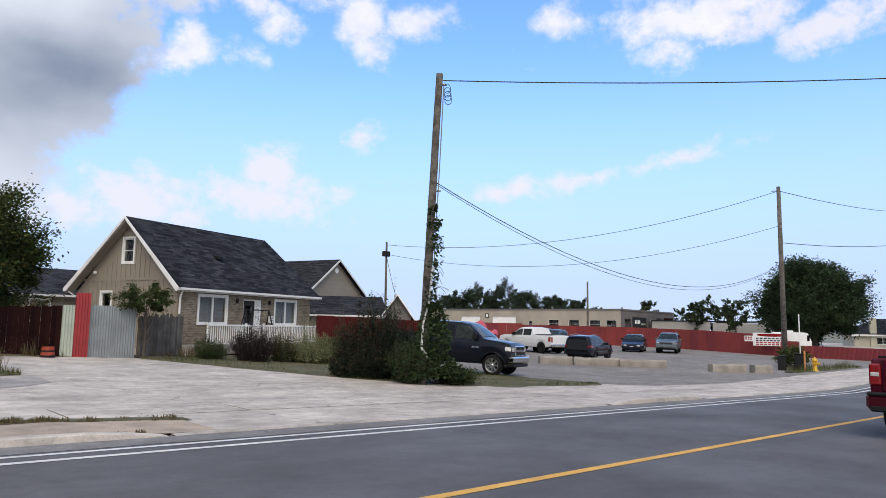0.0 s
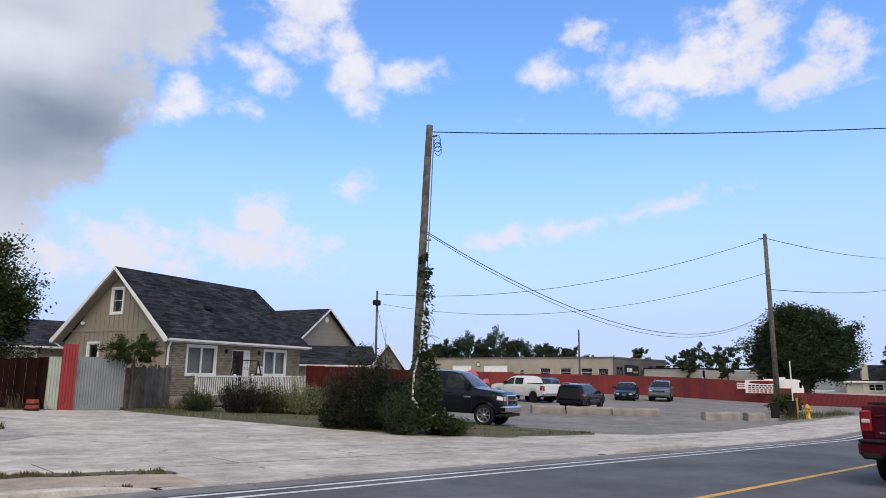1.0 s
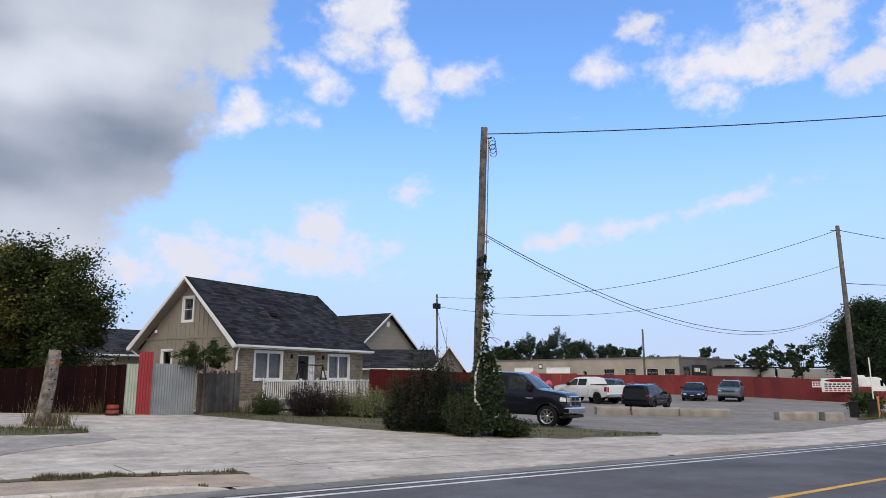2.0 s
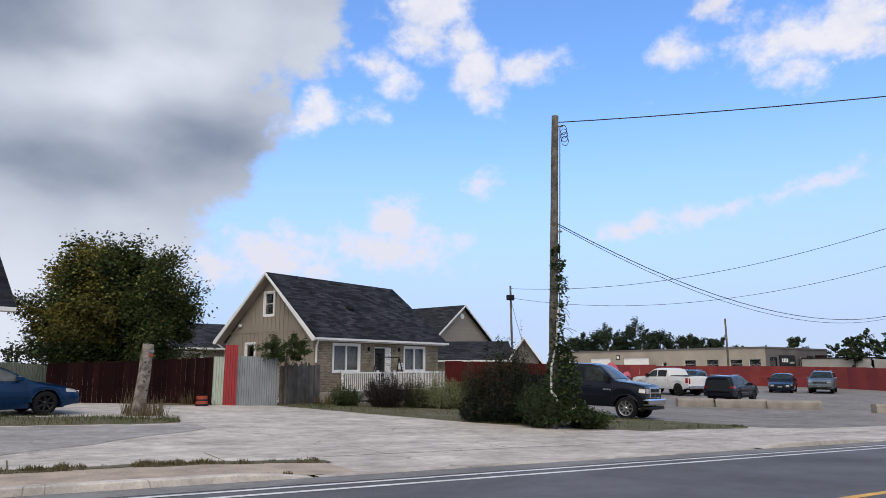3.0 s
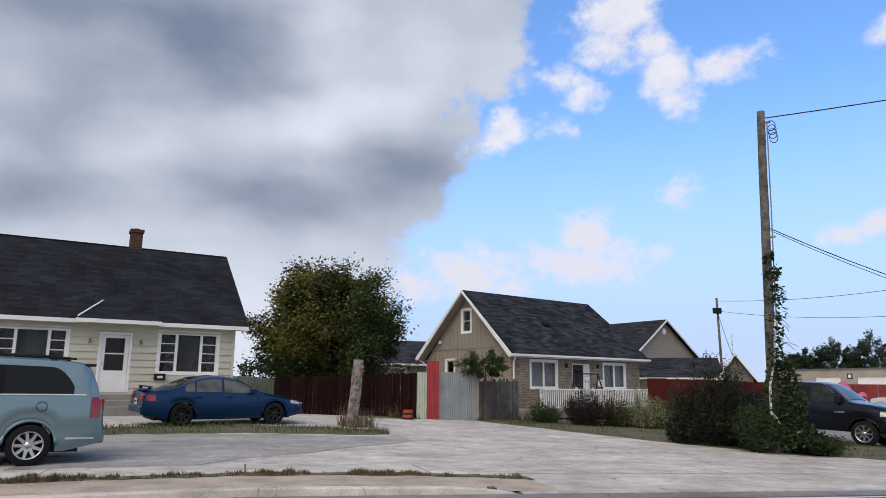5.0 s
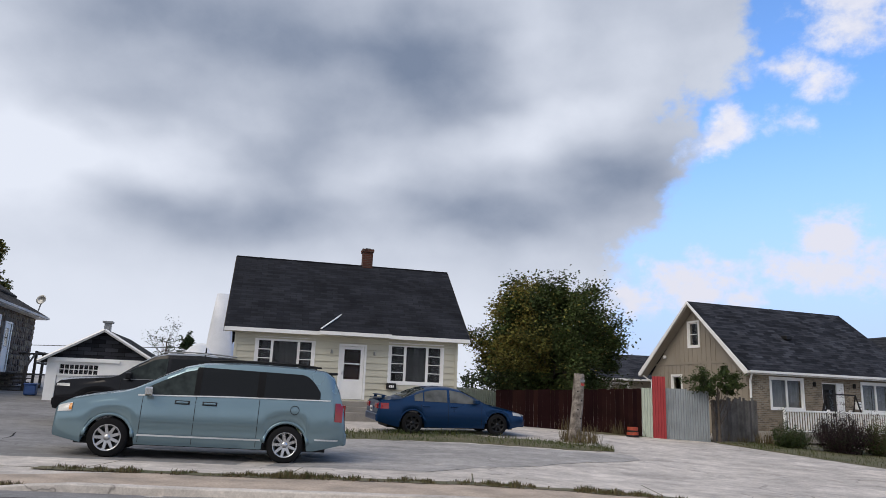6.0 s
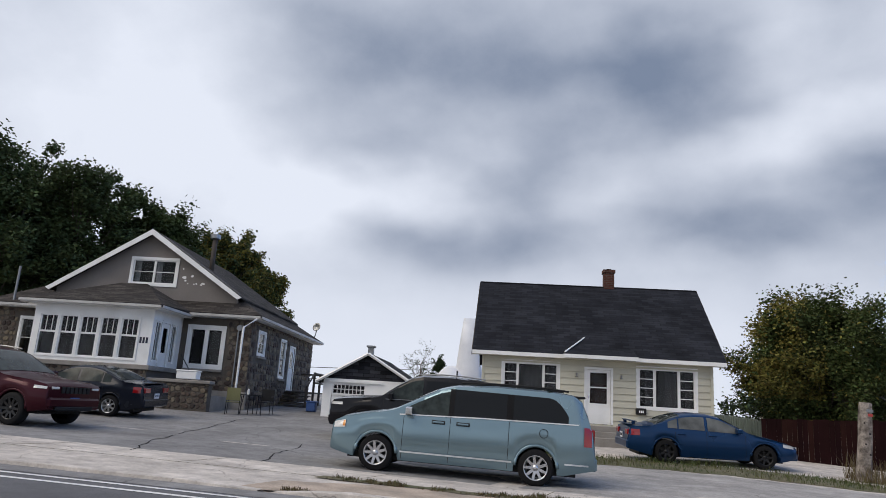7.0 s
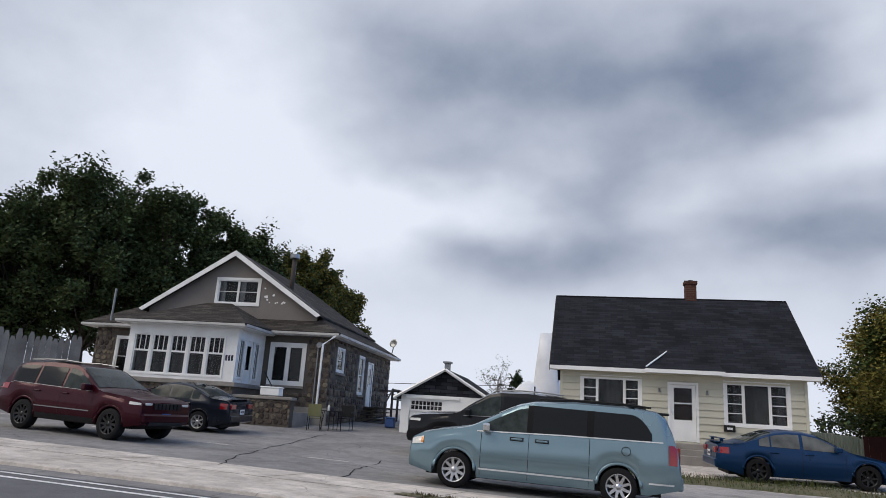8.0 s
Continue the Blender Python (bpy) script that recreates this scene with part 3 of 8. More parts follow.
sheet("verge", SAND, xs_between(-6.6, 4.4, 0.25), lambda x: kerb_y(x) + 0.2, lambda x: kerb_y(x) + 2.35 - max(0, x - 2.5) * 0.35 - max(0, -4.5 - x) * 0.5, 6, 0.018, "sandy dirt verge with dry weeds beside the kerb", "verge", jag=0.2)
sheet("weed_bed", SOIL, xs_between(-6.5, 4.5, 0.2), lambda x: kerb_y(x) + 2.0 - max(0, x - 2.5) * 0.3 + wob(x, 3, 1.9, 0.12), lambda x: kerb_y(x) + 2.36 - max(0, x - 2.5) * 0.3, 2, 0.026, "dark soil strip under the weeds", "soil", jag=0.08)
sheet("gutter", OLD_ASPHALT, road_xs, lambda x: kerb_y(x) - 0.50 + wob(x, 5, 0.9, 0.05), lambda x: kerb_y(x) - 0.005, 2, 0.008, "pale worn gutter strip beside the kerb", "gutter")
sheet("island", SOIL, xs_between(-7.5, 3.9, 0.25), lambda x: 18.9 + 0.03 * x + max(0, x - 2.5) * 0.2, lambda x: 20.9 + 0.10 * x - max(0, x - 2.2) * 0.9, 5, 0.05, "grassy island between the driveways", "lawn", jag=0.25, thick=0.045)
sheet("lawn", SOIL, xs_between(8.9, 21.3, 0.25), lambda x: 18.07 + (12.6 - x) * 2.05 if x < 12.6 else 18.07 - (x - 12.6) * 0.95 if x < 16 else 14.84 - (x - 16) * 0.02, lambda x: 26.9 + (x - 9.5) * 0.38 if x < 16 else 29.4 - (x - 16) * 2.7, 8, 0.05, "grass verge round the utility pole", "lawn", jag=0.3, thick=0.045)
sheet("lawn", SOIL, xs_between(40, 52, 0.5), lambda x: 15.0 + abs(x - 46) * 0.05, lambda x: 18.0 - abs(x - 46) * 0.4, 4, 0.05, "grassy corner beside the hydrant", "lawn", jag=0.3, thick=0.045)
sheet("lawn", SOIL, xs_between(4.5, 12.5, 0.4), lambda x: 25.6 + (x - 4.5) * 0.1, lambda x: 26.8 + (x - 4.5) * 0.12, 3, 0.04, "weedy strip along the fences", "lawn", jag=0.2, thick=0.035)
# cracks in the asphalt yard
for pts in (((-10.67, 10.74), (-11.99, 12.69), (-13.31, 15.26), (-14.31, 17.85), (-15.6, 20.9)), ((-8.34, 11.68), (-9.35, 13.86), (-10.04, 15.88))):
    bm = bmesh.new()
    prev = None
    for (xa, ya), (xb, yb) in zip(pts, pts[1:]):
        for k in range(8):
            t = k / 8
            x, y = xa + (xb - xa) * t, ya + (yb - ya) * t
            x += wob(x, y, 1.6, 0.16) + wob(x, y, 6.0, 0.05)
            wdt = 0.012 + 0.018 * hashed(x, y)
            now = [bm.verts.new((x - wdt, y, ground_z(x, y) + 0.011)), bm.verts.new((x + wdt, y, ground_z(x, y) + 0.011))]
            if prev:
                bm.faces.new((prev[0], prev[1], now[1], now[0]))
            prev = now
    tagged(link_mesh("asphalt_crack", bm, RUBBER), "dark tar-filled crack across the asphalt yard", "crack", kind="structure")


def blades(name, spots, material, label, kind="stuff"):
    """Many bent blades: spots are (x, y, height)."""
    bm = bmesh.new()
    for x, y, hgt in spots:
        a = random.uniform(0, math.tau)
        w = 0.003 + 0.006 * random.random() * (1 + hgt)
        dx, dy = math.cos(a), math.sin(a)
        bend = hgt * random.uniform(0.1, 0.6)
        ba = random.uniform(0, math.tau)
        z = ground_z(x, y) + 0.02
        bxx, byy = math.cos(ba) * bend, math.sin(ba) * bend
        v = [bm.verts.new(p) for p in ((x - dx * w, y - dy * w, z), (x + dx * w, y + dy * w, z), (x + dx * w * 0.6 + bxx * 0.4, y + dy * w * 0.6 + byy * 0.4, z + hgt * 0.6), (x - dx * w * 0.6 + bxx * 0.4, y - dy * w * 0.6 + byy * 0.4, z + hgt * 0.6), (x + bxx, y + byy, z + hgt))]
        bm.faces.new(v[:4])
        bm.faces.new((v[3], v[2], v[4]))
    return tagged(link_mesh(name, bm, material), label, "grass", kind=kind)


def scatter(n, x0, x1, lo, hi, h0, h1, clump=0.0):
    out = []
    while len(out) < n:
        x = random.uniform(x0, x1)
        y = random.uniform(lo(x), hi(x))
        d = noise.noise((x * 0.9, y * 1.3, 7.7)) + 0.5
        if clump:
            d = max(0.0, noise.noise((x * 1.6, y * 1.1, 4.4)) * 0.6 + noise.noise((x * 5.2, y * 3.0, 2.2)) * 0.7 + 0.16)
        if random.random() < (d if clump else 1):
            out.append((x, y, random.uniform(h0, h1) * (0.5 + d)))
    return out


blades("grass", scatter(5200, -7.4, 3.9, lambda x: 18.9 + 0.03 * x + max(0, x - 2.5) * 0.2, lambda x: 20.9 + 0.10 * x - max(0, x - 2.2) * 0.9, 0.05, 0.16), GRASS, "short green grass on the island")
blades("grass", scatter(13000, 9.0, 21.2, lambda x: 18.1 + (12.6 - x) * 2.05 if x < 12.6 else 18.1 - (x - 12.6) * 0.95 if x < 16 else 14.9 - (x - 16) * 0.02, lambda x: 26.7 + (x - 9.5) * 0.36 if x < 16 else 29.0 - (x - 16) * 2.65, 0.03, 0.10), GRASS, "short green grass under the shrubs")
blades("dry_grass", scatter(5200, -6.4, 4.4, lambda x: kerb_y(x) + 1.95 - max(0, x - 2.5) * 0.3, lambda x: kerb_y(x) + 2.40 - max(0, x - 2.5) * 0.3, 0.012, 0.085, 1), DRYGRASS, "dry brown weeds along the pavement edge")
blades("grass", scatter(1000, -6.2, 4.4, lambda x: kerb_y(x) + 2.02 - max(0, x - 2.5) * 0.3, lambda x: kerb_y(x) + 2.35 - max(0, x - 2.5) * 0.3, 0.02, 0.10, 1), GRASS, "green weeds along the pavement edge")
blades("dry_grass", scatter(1500, -6.0, 3.4, lambda x: kerb_y(x) + 0.22, lambda x: kerb_y(x) + 0.42, 0.015, 0.06, 1), DRYGRASS, "thin dry weeds on the sandy verge")
blades("dry_grass", scatter(1400, 4.6, 12.4, lambda x: 25.7 + (x - 4.5) * 0.1, lambda x: 26.5 + (x - 4.5) * 0.12, 0.15, 0.6, 1), DRYGRASS, "tall dry weeds along the fences")
blades("dry_grass", scatter(420, 2.8, 3.9, lambda x: 20.9, lambda x: 22.0, 0.1, 0.6), DRYGRASS, "tall dry weeds round the wooden post")
blades("grass", scatter(1600, 40.5, 51.5, lambda x: 15.1, lambda x: 17.4 - abs(x - 46) * 0.3, 0.1, 0.4), GRASS, "unmown grass beside the hydrant")

# ---- house builders: local x along the front, y to the back, z up ----
def wall_grid(bm, u0, u1, z0, z1, y0, y1, holes, axis="u"):
    """A wall of some thickness with openings through it. holes: (u0, u1, z0, z1). axis 'v' builds it along local y."""
    us = sorted({u0, u1, *[h[0] for h in holes], *[h[1] for h in holes]})
    zs = sorted({z0, z1, *[h[2] for h in holes], *[h[3] for h in holes]})
    us = [u for u in us if u0 <= u <= u1]
    zs = [z for z in zs if z0 <= z <= z1]
    for a, b in zip(us, us[1:]):
        for c, d in zip(zs, zs[1:]):
            mu, mz = (a + b) / 2, (c + d) / 2
            if any(h[0] < mu < h[1] and h[2] < mz < h[3] for h in holes):
                continue
            if axis == "u":
                bx(bm, a, b, y0, y1, c, d)
            else:
                bx(bm, y0, y1, a, b, c, d)
    bmesh.ops.remove_doubles(bm, verts=list(bm.verts), dist=0.0005)


def uv_planar(ob):
    """UVs in metres: along the face and up its slope."""
    me = ob.data
    uv = me.uv_layers.new(name="UVMap")
    for p in me.polygons:
        n = p.normal
        t = Vector((-n.y, n.x, 0))
        t = t.normalized() if t.length > 0.01 else Vector((1, 0, 0))
        b = n.cross(t)
        for li in p.loop_indices:
            co = me.vertices[me.loops[li].vertex_index].co
            uv.data[li].uv = (co.dot(t), co.dot(b))
    return ob


def slab(bm, quad, thick):
    """A sloping slab: quad of top corners, thickness downwards."""
    top = [bm.verts.new(p) for p in quad]
    bot = [bm.verts.new((p[0], p[1], p[2] - thick)) for p in quad]
    fs = [bm.faces.new(top), bm.faces.new(bot[::-1])]
    n = len(quad)
    for i in range(n):
        fs.append(bm.faces.new((top[i], bot[i], bot[(i + 1) % n], top[(i + 1) % n])))
    bmesh.ops.recalc_face_normals(bm, faces=fs)


def window(parent, m, w, h, bays, frame_mat=None, trim=0.09, curtain=None, depth=0.10, name="window", sill=False, label="", trim_mat=None, stile=0.045):
    """A window set in an opening of w x h; m puts its lower-left corner, x along the wall, y inwards.
    bays: (share of width, columns of lights, rows of lights)."""
    frame_mat = frame_mat or WHITE
    root = new(name)
    root.parent = parent
    root.matrix_local = m
    if label:
        tagged(root, label)
    bm = bmesh.new()
    for a in ((-trim, w + trim, -0.035, 0.02, h, h + trim), (-trim, w + trim, -0.035, 0.02, -trim, 0), (-trim, 0, -0.034, 0.02, 0, h), (w, w + trim, -0.034, 0.02, 0, h)):
        bx(bm, *a)
    part("window_trim", bm, trim_mat or frame_mat, root)
    total = sum(b[0] for b in bays)
    x = 0.0
    for share, cols, rows in bays:
        bw = w * share / total
        f = stile
        bm = bmesh.new()
        bx(bm, x, x + f, 0.0, 0.06, 0, h)
        bx(bm, x + bw - f, x + bw, 0.0, 0.06, 0, h)
        bx(bm, x + f, x + bw - f, 0.0, 0.06, 0, f)
        bx(bm, x + f, x + bw - f, 0.0, 0.06, h - f, h)
        for i in range(1, cols):
            cx = x + f + (bw - 2 * f) * i / cols
            bx(bm, cx - 0.012, cx + 0.012, 0.012, 0.05, f, h - f)
        for j in range(1, rows):
            cz = f + (h - 2 * f) * j / rows
            bx(bm, x + f, x + bw - f, 0.013, 0.052, cz - 0.014, cz + 0.014)
        part("window_frame", bm, frame_mat, root)
        pane = part("pane", box_bm(x + f, x + bw - f, 0.030, 0.036, f, h - f), GLASS, root)
        pane.visible_shadow = False
        if curtain:
            bm = bmesh.new()
            n = max(6, int(bw / 0.05))
            a = [bm.verts.new((x + bw * i / n, depth + 0.12 + 0.03 * math.sin(i * 2.1 + x * 7), 0.0)) for i in range(n + 1)]
            b = [bm.verts.new((x + bw * i / n, depth + 0.12 + 0.03 * math.sin(i * 2.1 + x * 7), h)) for i in range(n + 1)]
            for i in range(n):
                if curtain[1] and curtain[1][0] < (i + 0.5) / n < curtain[1][1]:
                    continue
                bm.faces.new((a[i], a[i + 1], b[i + 1], b[i]))
            part("curtain", bm, curtain[0], root, smooth=True)
        x += bw
    # Dark panel behind the panes stands for the unlit room.
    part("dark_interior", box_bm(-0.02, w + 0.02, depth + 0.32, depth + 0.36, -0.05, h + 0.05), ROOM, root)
    if sill:
        part("window_sill", bevelled(box_bm(-0.12, w + 0.12, -0.10, 0.05, -trim - 0.10, -trim)), sill if not isinstance(sill, bool) else CEMENT, root)
    return root


def door(parent, m, w, h, panel_mat, frame_mat, lights, name="door", handle=CHROME, label="", inner=None):
    root = new(name)
    root.parent = parent
    root.matrix_local = m
    if label:
        tagged(root, label)
    bm = bmesh.new()
    t = 0.08
    for a in ((-t, 0, -0.03, 0.08, 0, h + t), (w, w + t, -0.03, 0.08, 0, h + t), (0, w, -0.03, 0.08, h, h + t)):
        bx(bm, *a)
    part("door_frame", bm, frame_mat, root)
    bm = bmesh.new()
    wall_grid(bm, 0.005, w - 0.005, 0.01, h - 0.005, 0.02, 0.06, lights)
    part("door_panel", bm, panel_mat, root)
    for a, b, c, d in lights:
        p = part("pane", box_bm(a, b, 0.035, 0.042, c, d), GLASS, root)
        p.visible_shadow = False
    # Panel in the unlit room's darkness unless inner gives a colour.
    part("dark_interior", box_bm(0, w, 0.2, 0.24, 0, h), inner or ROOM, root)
    part("door_handle", bevelled(box_bm(0.06, 0.10, -0.03, 0.02, h * 0.46, h * 0.52), 0.008), handle, root)
    return root


def siding_rows(parent, z0, z1, step, spans, y, material, proud=0.022):
    """Lapped boards, each a piece: spans(z) gives the stretches along the wall that a course covers."""
    cache = {}
    z = z0
    while z < z1 - 0.02:
        top = min(z + step, z1)
        for a, b in spans((z + top) / 2):
            key = (round(b - a, 3), round(top - z, 3))
            if key not in cache:
                bm = bmesh.new()
                l, hh = key
                v = [bm.verts.new(p) for p in ((0, -proud, 0), (l, -proud, 0), (l, -0.006, hh), (0, -0.006, hh), (0, 0.0, 0), (l, 0.0, 0), (l, 0.0, hh), (0, 0.0, hh))]
                for f in ((0, 1, 2, 3), (4, 7, 6, 5), (0, 4, 5, 1), (3, 2, 6, 7), (0, 3, 7, 4), (1, 5, 6, 2)):
                    bm.faces.new([v[i] for i in f])
                me = bpy.data.meshes.new("board")
                bm.to_mesh(me)
                bm.free()
                me.materials.append(material)
                cache[key] = me
            ob = new("board", cache[key])
            ob.parent = parent
            ob.location = (a, y, z)
        z = top


def cut_spans(u0, u1, z, holes, pad=0.0):
    out, cur = [], u0
    for a, b, c, d in sorted(h for h in holes if h[2] - pad < z < h[3] + pad):
        if a - pad > cur:
            out.append((cur, a - pad))
        cur = max(cur, b + pad)
    if cur < u1:
        out.append((cur, u1))
    return out


def gutter(parent, a, b, material=None, r=0.06, name="gutter"):
    a, b = Vector(a), Vector(b)
    bm = bmesh.new()
    d = (b - a).normalized()
    side = Vector((d.y, -d.x, 0))
    prof = [(0, 0), (r * 1.7, 0), (r * 1.9, r * 0.4), (r * 1.9, r * 1.8), (r * 1.6, r * 1.8), (r * 1.5, r * 0.35), (0.1 * r, r * 0.35), (0, r * 1.8)]
    rings = [[bm.verts.new(p + side * (s - r) + Vector((0, 0, t - r))) for s, t in prof] for p in (a, b)]
    n = len(prof)
    for i in range(n):
        bm.faces.new((rings[0][i], rings[1][i], rings[1][(i + 1) % n], rings[0][(i + 1) % n]))
    bm.faces.new(rings[0][::-1])
    bm.faces.new(rings[1])
    bmesh.ops.recalc_face_normals(bm, faces=list(bm.faces))
    return part(name, bm, material or WHITE, parent)


def facing_front(u, y, z):
    return Matrix.Translation((u, y, z))


def facing_right(x, v, z):
    """On a wall that faces local +x: the window's x runs to the back."""
    return Matrix.Translation((x, v, z)) @ Matrix.Rotation(radians(90), 4, "Z")


def facing_left(x, v, z):
    """On a wall that faces local -x: the window's x runs to the front."""
    return Matrix.Translation((x, v, z)) @ Matrix.Rotation(radians(-90), 4, "Z")


# ---- cream bungalow with the steep dark roof ----
def cream_house():
    g = 0.42
    root = thing("house", pose(-8.28, 24.54, 0, 0, 0, 16), "cream clapboard house with a steep charcoal shingle roof and brick chimney", "house")
    W, D, top, ridge, ry = 8.2, 6.7, 3.34, 6.63, 3.35
    holes = [(0.80, 2.75, 1.76, 3.10), (3.78, 4.64, 1.08, 2.99), (5.62, 7.58, 1.76, 3.12)]
    bm = bmesh.new()
    wall_grid(bm, 0, W, g - 0.2, top, 0.0, 0.16, holes)
    part("wall", bm, CREAM, root, "cream painted front wall")
    for x0, x1 in ((0, 0.16), (W - 0.16, W)):
        bm = bmesh.new()
        prism(bm, [(0.16, g - 0.2), (D, g - 0.2), (D, top), (ry, ridge - 0.16), (0.16, top + 0.1)], "x", x0, x1)
        part("wall", bm, CREAM, root, "cream clapboard gable wall")
    part("wall", box_bm(0.16, W - 0.16, D - 0.16, D, g - 0.2, top), CREAM, root)
    part("foundation", box_bm(-0.02, W + 0.02, -0.03, 0.3, g - 0.4, 1.0), CEMENT, root, "grey cement foundation")
    siding_rows(root, 1.0, top, 0.235, lambda z: cut_spans(0.09, W - 0.09, z, holes, 0.08), 0.0, CREAM, 0.045)
    for x in (0, W - 0.1):
        part("corner_board", box_bm(x, x + 0.1, -0.055, 0.0, g, top), CREAM, root)
    side = new("side_siding")
    side.parent = root
    side.matrix_local = facing_right(W, 0.0, 0)
    siding_rows(side, 1.0, 6.2, 0.235, lambda z: [(0.0, D)] if z < top else [((z - top) / (ridge - top) * ry + 0.05, D - (z - top) / (ridge - top) * ry - 0.05)], 0.0, CREAM)
    # roof
    o, e = 0.42, 0.36
    ez = top + 0.12
    for quad in (((-e, -o, ez), (W + e, -o, ez), (W + e, ry, ridge), (-e, ry, ridge)), ((W + e, D + o, ez), (-e, D + o, ez), (-e, ry, ridge), (W + e, ry, ridge))):
        bm = bmesh.new()
        slab(bm, quad, 0.10)
        uv_planar(part("roof_slope", bm, DARKSH, root, "black asphalt shingle roof slope"))
    part("ridge_cap", tube_bm((-e, ry, ridge - 0.02), (W + e, ry, ridge - 0.02), 0.05, n=6), DARKSH, root)
    for a, b in ((-e, 2.95), (5.45, W + e)):
        part("fascia", box_bm(a, b, -o - 0.035, -o - 0.005, ez - 0.155, ez - 0.02), WHITE, root, "white painted fascia board")
    part("soffit", box_bm(-e, W + e, -o, 0.0, ez - 0.155, ez - 0.125), CREAM, root)
    for x0, x1 in ((-e - 0.025, -e), (W + e, W + e + 0.025)):
        bm = bmesh.new()
        prism(bm, [(-o, ez - 0.2), (-o, ez - 0.02), (ry, ridge - 0.02), (D + o, ez - 0.02), (D + o, ez - 0.2), (ry, ridge - 0.2)], "x", x0, x1)
        part("bargeboard", bm, DARKWOOD, root, "dark weathered bargeboard")
    # little porch roof over the door with a white flashing
    bm = bmesh.new()
    slab(bm, ((2.92, -o - 0.22, ez + 0.01), (5.48, -o - 0.22, ez + 0.01), (5.3, 0.75, ez + 0.72), (3.9, 0.72, ez + 0.78)), 0.07)
    uv_planar(part("porch_roof", bm, DARKSH, root))
    part("fascia", box_bm(2.9, 5.5, -o - 0.255, -o - 0.225, ez - 0.14, ez - 0.01), WHITE, root)
    part("flashing", tube_bm((2.95, -o - 0.18, ez + 0.06), (3.92, 0.70, ez + 0.86), 0.028, n=5), WHITE, root, "white metal roof flashing")
    # chimney
    ch = new("chimney")
    ch.parent = root
    uv_planar(part("stack", box_bm(4.80, 5.22, 3.25, 3.7, 6.2, 7.24), REDBRICK, ch, "red brick chimney stack"))
    uv_planar(part("crown", box_bm(4.76, 5.26, 3.21, 3.74, 7.24, 7.37), REDBRICK, ch, "sooty projecting brick crown"))
    part("flue", box_bm(4.92, 5.10, 3.35, 3.58, 7.37, 7.42), RUBBER, ch)
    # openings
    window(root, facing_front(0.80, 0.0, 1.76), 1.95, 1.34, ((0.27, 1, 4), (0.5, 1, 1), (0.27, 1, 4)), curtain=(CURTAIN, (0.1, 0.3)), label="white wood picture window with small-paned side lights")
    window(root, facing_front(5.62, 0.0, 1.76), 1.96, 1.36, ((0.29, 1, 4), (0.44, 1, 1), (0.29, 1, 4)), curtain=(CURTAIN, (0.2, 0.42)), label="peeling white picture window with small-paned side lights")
    door(root, facing_front(3.78, 0.0, 1.08), 0.86, 1.91, WHITE, WHITE, [(0.13, 0.73, 0.72, 1.26), (0.13, 0.73, 1.30, 1.80)], label="white storm door with two glass lights", inner=MAROON)
    for u in (3.42, 5.0):
        bm = bmesh.new()
        lathe(bm, [(0.0, -0.02), (0.05, -0.02), (0.055, 0.0), (0.03, 0.02), (0.04, 0.10), (0.0, 0.12)], 10, (u, -0.09, 2.72), "z")
        part("porch_lamp", bm, METAL, root, smooth=True)
    lb = part("letterbox", bevelled(box_bm(5.50, 5.86, -0.17, -0.03, 1.50, 1.72), 0.02), BLACKPL, root, "black metal letterbox")
    for i in range(3):
        part("number_bar", box_bm(5.60 + i * 0.06, 5.64 + i * 0.06, -0.178, -0.171, 1.56, 1.64), WHITE, lb)
    # concrete steps
    for i in range(3):
        part("step", bevelled(box_bm(3.35 + 0.0 * i, 5.25, -0.55 - 0.32 * i, -0.0 if i == 0 else -0.56 - 0.32 * (i - 1), g - 0.25, 1.03 - 0.19 * i), 0.012), CEMENT, root, "worn cement step")
    return root


cream_house()


